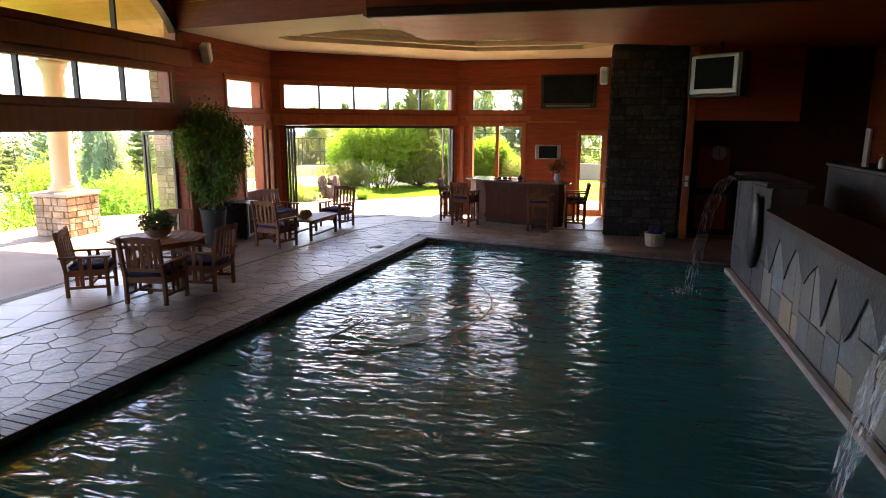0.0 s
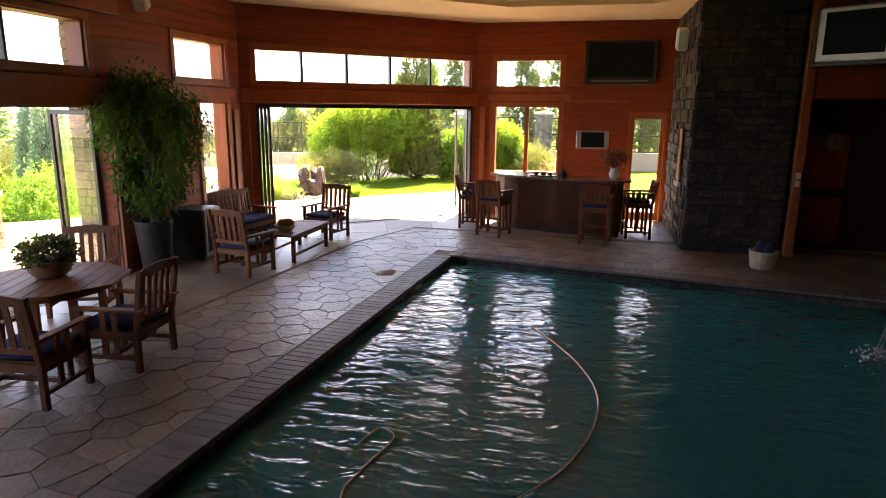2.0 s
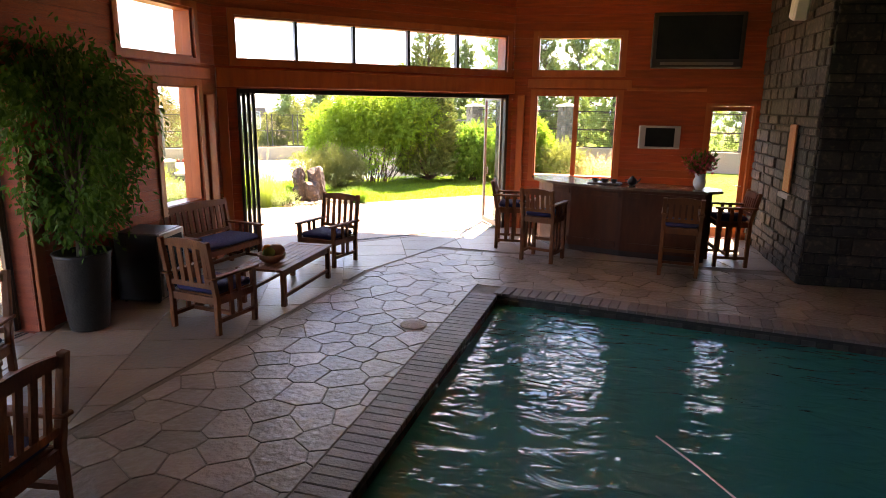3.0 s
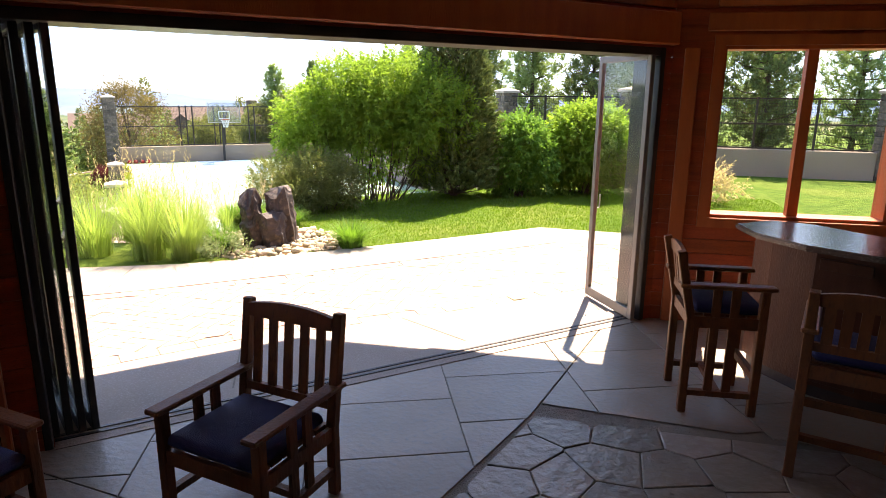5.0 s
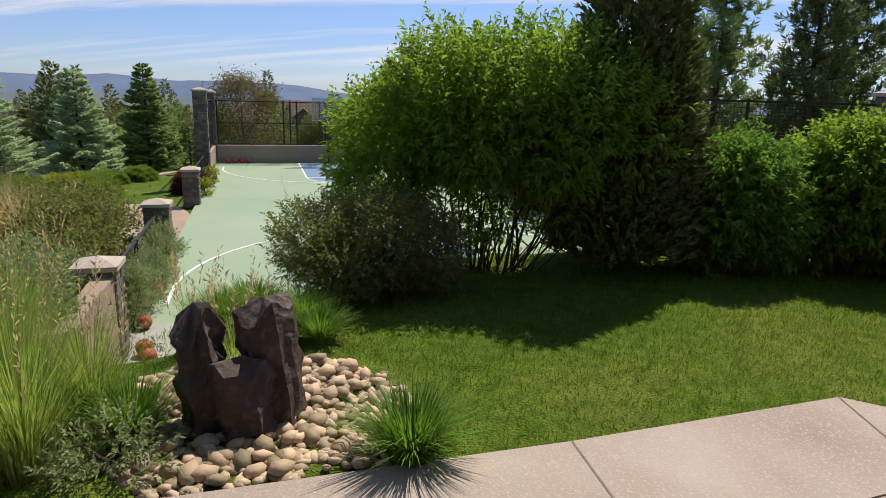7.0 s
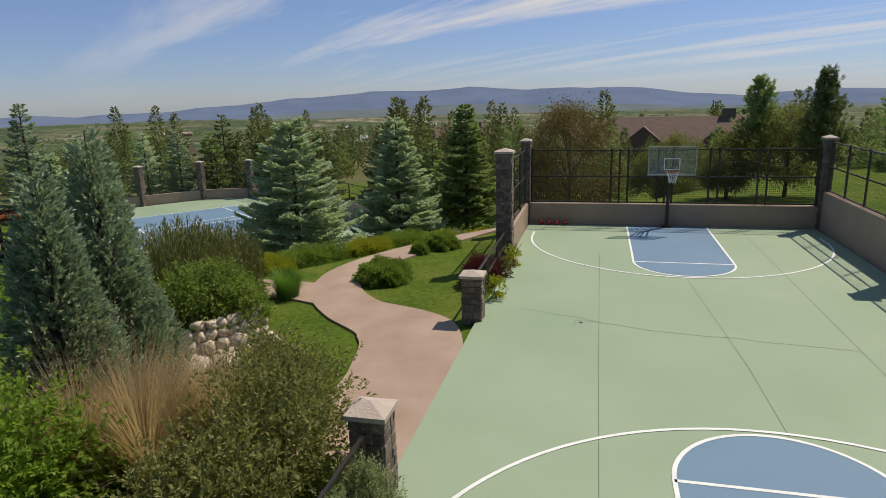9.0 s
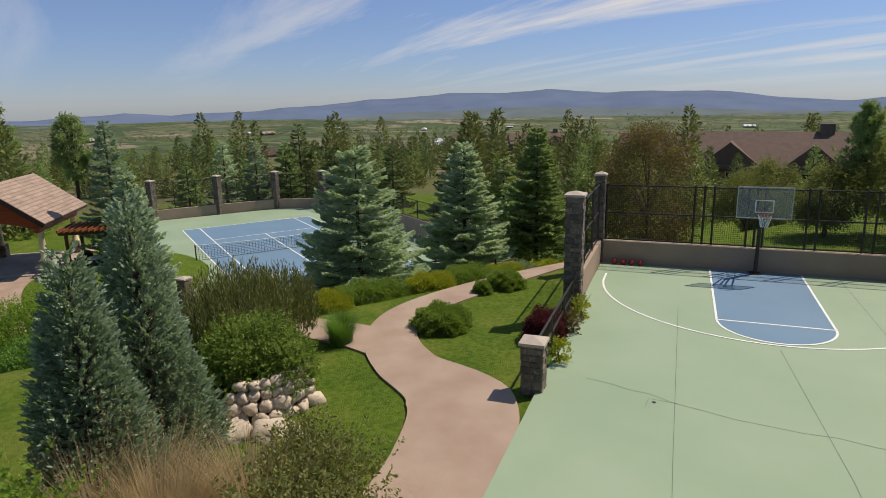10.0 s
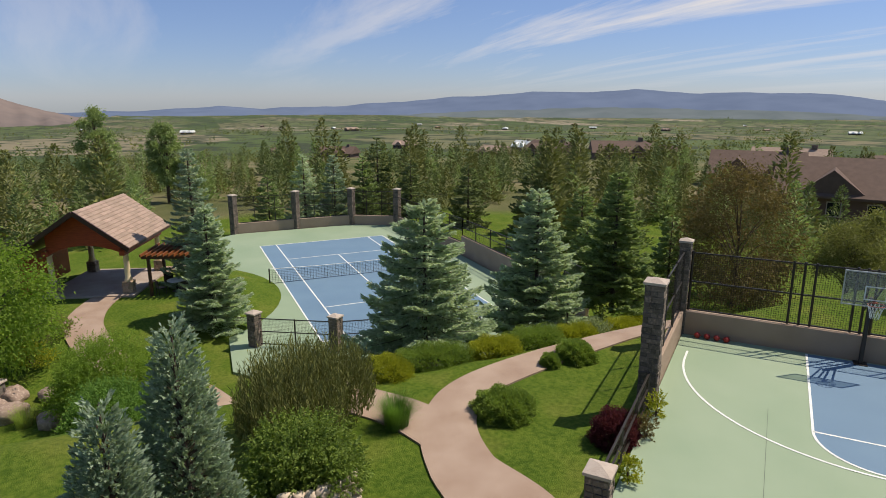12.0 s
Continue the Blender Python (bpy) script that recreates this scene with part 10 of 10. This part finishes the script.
# ---- laid pieces ----
def deck_stones():
    """Flagstones by the pool, larger squared slabs towards the doors, brick coping round the pool."""
    rng = random.Random(21)
    def left_edge(y):
        return -5.23 - 0.0762 * (15.95 - y)
    # flagstones: a strip along the pool and the far deck
    strip_w = 2.35
    flags = []
    out1 = [(left_edge(3.0) - 0.36 - strip_w, 3.0), (left_edge(3.0) - 0.36, 3.0), (left_edge(16.6) - 0.36, 16.6), (left_edge(16.6) - 0.36 - strip_w + 0.7, 16.6)]
    def seeds_in(outline, step, jit):
        xs = [p[0] for p in outline]
        ys = [p[1] for p in outline]
        res = []
        y = min(ys) - step
        row = 0
        while y < max(ys) + step:
            x = min(xs) - step + (row % 2) * step / 2
            while x < max(xs) + step:
                res.append((x + rng.uniform(-jit, jit), y + rng.uniform(-jit, jit)))
                x += step
            y += step * 0.87
            row += 1
        return res
    flags += cells(seeds_in(out1, 0.36, 0.11), out1, 0.6, 0.010)
    out2 = [(-6.9, 16.62), (-5.6, 16.32), (1.2, 15.05), (4.4, 15.05), (4.4, 17.3), (-6.9, 18.3)]
    out2 = [(-7.2, 16.62), (-5.55, 16.34), (1.2, 15.1), (4.4, 15.1), (4.4, 17.35), (-4.4, 18.25), (-6.6, 18.3)]
    flags += cells(seeds_in(out2, 0.40, 0.12), out2, 0.65, 0.010)
    flags.sort(key=lambda p: math.hypot(p[0][0] + 6.3, p[0][1] - 13.0))
    for poly in flags[:300]:
        me, c = stone_mesh("flagstone", poly, -0.026, -0.002 + rng.uniform(-0.003, 0.003), "flag", 0.005)
        piece("flagstone", me, FLOOR, Matrix.Translation(c))
    bm = B()
    for poly in flags[300:]:
        prism(bm, poly, -0.026, -0.003)
    rest = part("flagstones", bm, "flag_joined", FLOOR)
    tagged(rest, kind="stuff")
    # squared slabs between flagstones and walls
    slabs = []
    out3 = [(-9.93, 3.0), (left_edge(3.0) - 0.36 - strip_w - 0.02, 3.0), (left_edge(16.6) - 0.36 - strip_w + 0.66, 16.6), (-7.25, 16.64), (-6.62, 18.33), (-4.4, 18.28), (4.4, 17.4), (4.4, 20.7), (-5.95, 20.75), (-9.93, 17.06)]
    a = radians(20)
    ca, sa = math.cos(a), math.sin(a)
    pieces_ = []
    conv = [[(-9.93, 3.0), (left_edge(3.0) - 0.36 - strip_w - 0.02, 3.0), (-7.28, 16.62), (-9.93, 17.06)],
            [(-9.93, 17.06), (-7.28, 16.62), (-6.62, 18.33), (-5.95, 20.75)],
            [(-6.62, 18.33), (-4.4, 18.28), (4.4, 17.4), (4.4, 20.7), (-5.95, 20.75)]]
    L1, L2 = 1.0, 0.72
    for outl in conv:
        for i in range(-30, 40):
            for j in range(-40, 40):
                ox = (i % 2) * L2 * 0.5
                corners = [(i * L1, j * L2 + ox), ((i + 1) * L1 - 0.008, j * L2 + ox), ((i + 1) * L1 - 0.008, (j + 1) * L2 + ox - 0.008), (i * L1, (j + 1) * L2 + ox - 0.008)]
                w = [(-7 + ca * x - sa * y, 12 + sa * x + ca * y) for x, y in corners]
                if max(p[0] for p in w) < -10 or min(p[0] for p in w) > 4.6 or max(p[1] for p in w) < 2.9 or min(p[1] for p in w) > 20.9:
                    continue
                for k in range(len(outl)):
                    if not w:
                        break
                    p, q = outl[k], outl[(k + 1) % len(outl)]
                    ex, ey = q[0] - p[0], q[1] - p[1]
                    l = math.hypot(ex, ey)
                    w = clip_poly(w, ey / l, -ex / l, (ey * p[0] - ex * p[1]) / l - 0.006)
                if len(w) > 2:
                    ar = 0.5 * sum(w[k][0] * w[(k + 1) % len(w)][1] - w[(k + 1) % len(w)][0] * w[k][1] for k in range(len(w)))
                    if ar > 0.01:
                        pieces_.append(w)
    for w in pieces_[:290]:
        me, c = stone_mesh("floor_slab", w, -0.026, -0.003 + rng.uniform(-0.001, 0.001), "slab_in", 0.004)
        piece("floor_slab", me, FLOOR, Matrix.Translation(c))
    # coping bricks
    bm = B()
    box(bm, -0.18, 0.18, -0.0535, 0.0535, -0.06, 0.006, 0.006)
    brick = mesh_of("coping_brick", bm, "coping")
    y = 2.5
    ang = math.degrees(math.atan2(-0.0762, 1))
    while y < 15.85:
        piece("coping_brick", brick, FLOOR, pose(left_edge(y) - 0.16, y, rng.uniform(-0.002, 0.002), 0, 0, ang * -1 + rng.uniform(-0.6, 0.6) - 8.6 + ang * 2 + 8.6))
        y += 0.112
    n = 58
    for i in range(n):
        t = (i + 0.5) / n
        x, yy = -5.25 + t * 6.5, 15.97 - t * 1.2
        piece("coping_brick", brick, FLOOR, pose(x, yy + 0.17, rng.uniform(-0.002, 0.002), 0, 0, 90 - 10.5 + rng.uniform(-0.6, 0.6)))
    # water-line tiles
    bm = B()
    box(bm, -0.012, 0.0, -0.072, 0.072, -0.235, -0.065, 0.004)
    tile = mesh_of("waterline_tile", bm, "pool_tile")
    y = 3.0
    while y < 15.8:
        piece("waterline_tile", tile, FLOOR, pose(left_edge(y) + 0.014, y, 0, 0, 0, ang))
        y += 0.15
    n = 43
    for i in range(n):
        t = (i + 0.5) / n
        piece("waterline_tile", tile, FLOOR, pose(-5.23 + t * 6.48, 15.95 - t * 1.2 - 0.014, 0, 0, 0, -90 - 10.5))


M["flag_joined"] = mat("flag_joined", (0.245, 0.192, 0.146), (0.165, 0.132, 0.105), 0.37, 2.5, 0.45, 18, c3=(0.31, 0.26, 0.20), per_piece=0.28, island=True)
deck_stones()


def inside_band(x, y):
    lo = np.interp(x, [p[0] for p in NEAR_EDGE], [p[1] for p in NEAR_EDGE])
    hi = np.interp(x, [p[0] for p in FAR_EDGE], [p[1] for p in FAR_EDGE])
    return lo, hi


def herringbone():
    """Rose pavers laid in herringbone, cut to the band, with a soldier course along both edges."""
    rng = random.Random(33)
    w, l, gap = 0.128, 0.256, 0.006
    a = radians(43 + 45)
    ca, sa = math.cos(a), math.sin(a)
    tiles = []
    for i in range(-80, 80):
        for j in range(-55, 55):
            # herringbone unit: one brick along, one across
            bx, by = i * w + j * 2 * w, -i * w + j * 2 * w
            for (x0, y0, x1, y1) in ((bx, by, bx + l, by + w), (bx + l - w, by + w, bx + l, by + w + l)):
                tiles.append((x0, y0, x1, y1))
    near, rest = [], []
    seen = set()
    for x0, y0, x1, y1 in tiles:
        key = (round((x0 + x1) / w), round((y0 + y1) / w), round((x1 - x0) / w))
        if key in seen:
            continue
        seen.add(key)
        cx, cy = (x0 + x1) / 2, (y0 + y1) / 2
        X, Y = -8.3 + ca * cx - sa * cy, 21.2 + sa * cx + ca * cy
        if not -12.4 < X < 4.7:
            continue
        lo, hi = inside_band(X, Y)
        if Y < lo + 0.1 or Y > hi - 0.1:
            continue
        corners = [(x0 + gap / 2, y0 + gap / 2), (x1 - gap / 2, y0 + gap / 2), (x1 - gap / 2, y1 - gap / 2), (x0 + gap / 2, y1 - gap / 2)]
        P = [(-8.3 + ca * x - sa * y, 21.2 + sa * x + ca * y) for x, y in corners]
        # cut by the local edges, set back for the soldier course
        for edge, sgn in ((NEAR_EDGE, 1), (FAR_EDGE, -1)):
            for p, q in zip(edge, edge[1:]):
                if not P:
                    break
                if q[0] < X - 1.0 or p[0] > X + 1.0:
                    continue
                ex, ey = q[0] - p[0], q[1] - p[1]
                L_ = math.hypot(ex, ey)
                nx, ny = (ey / L_, -ex / L_) if sgn > 0 else (-ey / L_, ex / L_)
                if p[0] - 0.3 <= X <= q[0] + 0.3:
                    P = clip_poly(P, nx, ny, nx * p[0] + ny * p[1] - 0.178)
        if len(P) > 2:
            ar = abs(0.5 * sum(P[k][0] * P[(k + 1) % len(P)][1] - P[(k + 1) % len(P)][0] * P[k][1] for k in range(len(P))))
            if ar > 0.003:
                (near if (len(P) == 4 and ar > 0.028 and X < -4.6) else rest).append((P, X, Y))
    near.sort(key=lambda q: math.hypot(q[1] + 8.2, q[2] - 21.3))
    rest += near[300:]
    for P, X, Y in near[:300]:
        me, c = stone_mesh("paver", P, -0.06, -0.014 + rng.uniform(-0.002, 0.002), "paver", 0.004)
        piece("paver", me, PAVER_BED, Matrix.Translation(c))
    bm = B()
    for P, X, Y in rest:
        prism(bm, P, -0.06, -0.014 + rng.uniform(-0.003, 0.003))
    k = 0
    # soldier courses
    for edge, off in ((NEAR_EDGE, 0.10), (FAR_EDGE, -0.10)):
        pts = []
        for p, q in zip(edge, edge[1:]):
            d = Vector((q[0] - p[0], q[1] - p[1]))
            n = max(1, int(d.length / 0.02))
            pts += [(Vector(p) + d * i / n, d.normalized()) for i in range(n)]
        i = 0
        step = 15
        while i < len(pts) - step:
            c, d = pts[i + step // 2]
            nn = Vector((-d.y, d.x)) * off
            c = c + nn
            if c.x < 4.5:
                m = Matrix.Translation((c.x, c.y, 0)) @ pose(0, 0, 0, 0, 0, math.degrees(math.atan2(d.y, d.x)))
                box(bm, -0.146, 0.146, -0.085, 0.085, -0.06, -0.014 + rng.uniform(-0.003, 0.003), 0.0, m)
            i += step
    st = part("pavers", bm, "paver_joined", PAVER_BED)
    tagged(st, kind="stuff")


M["paver_joined"] = mat("paver_joined", (0.405, 0.272, 0.218), (0.345, 0.228, 0.180), 0.85, 1.1, 0.5, 70, c3=(0.45, 0.335, 0.28), per_piece=0.17, island=True)
herringbone()
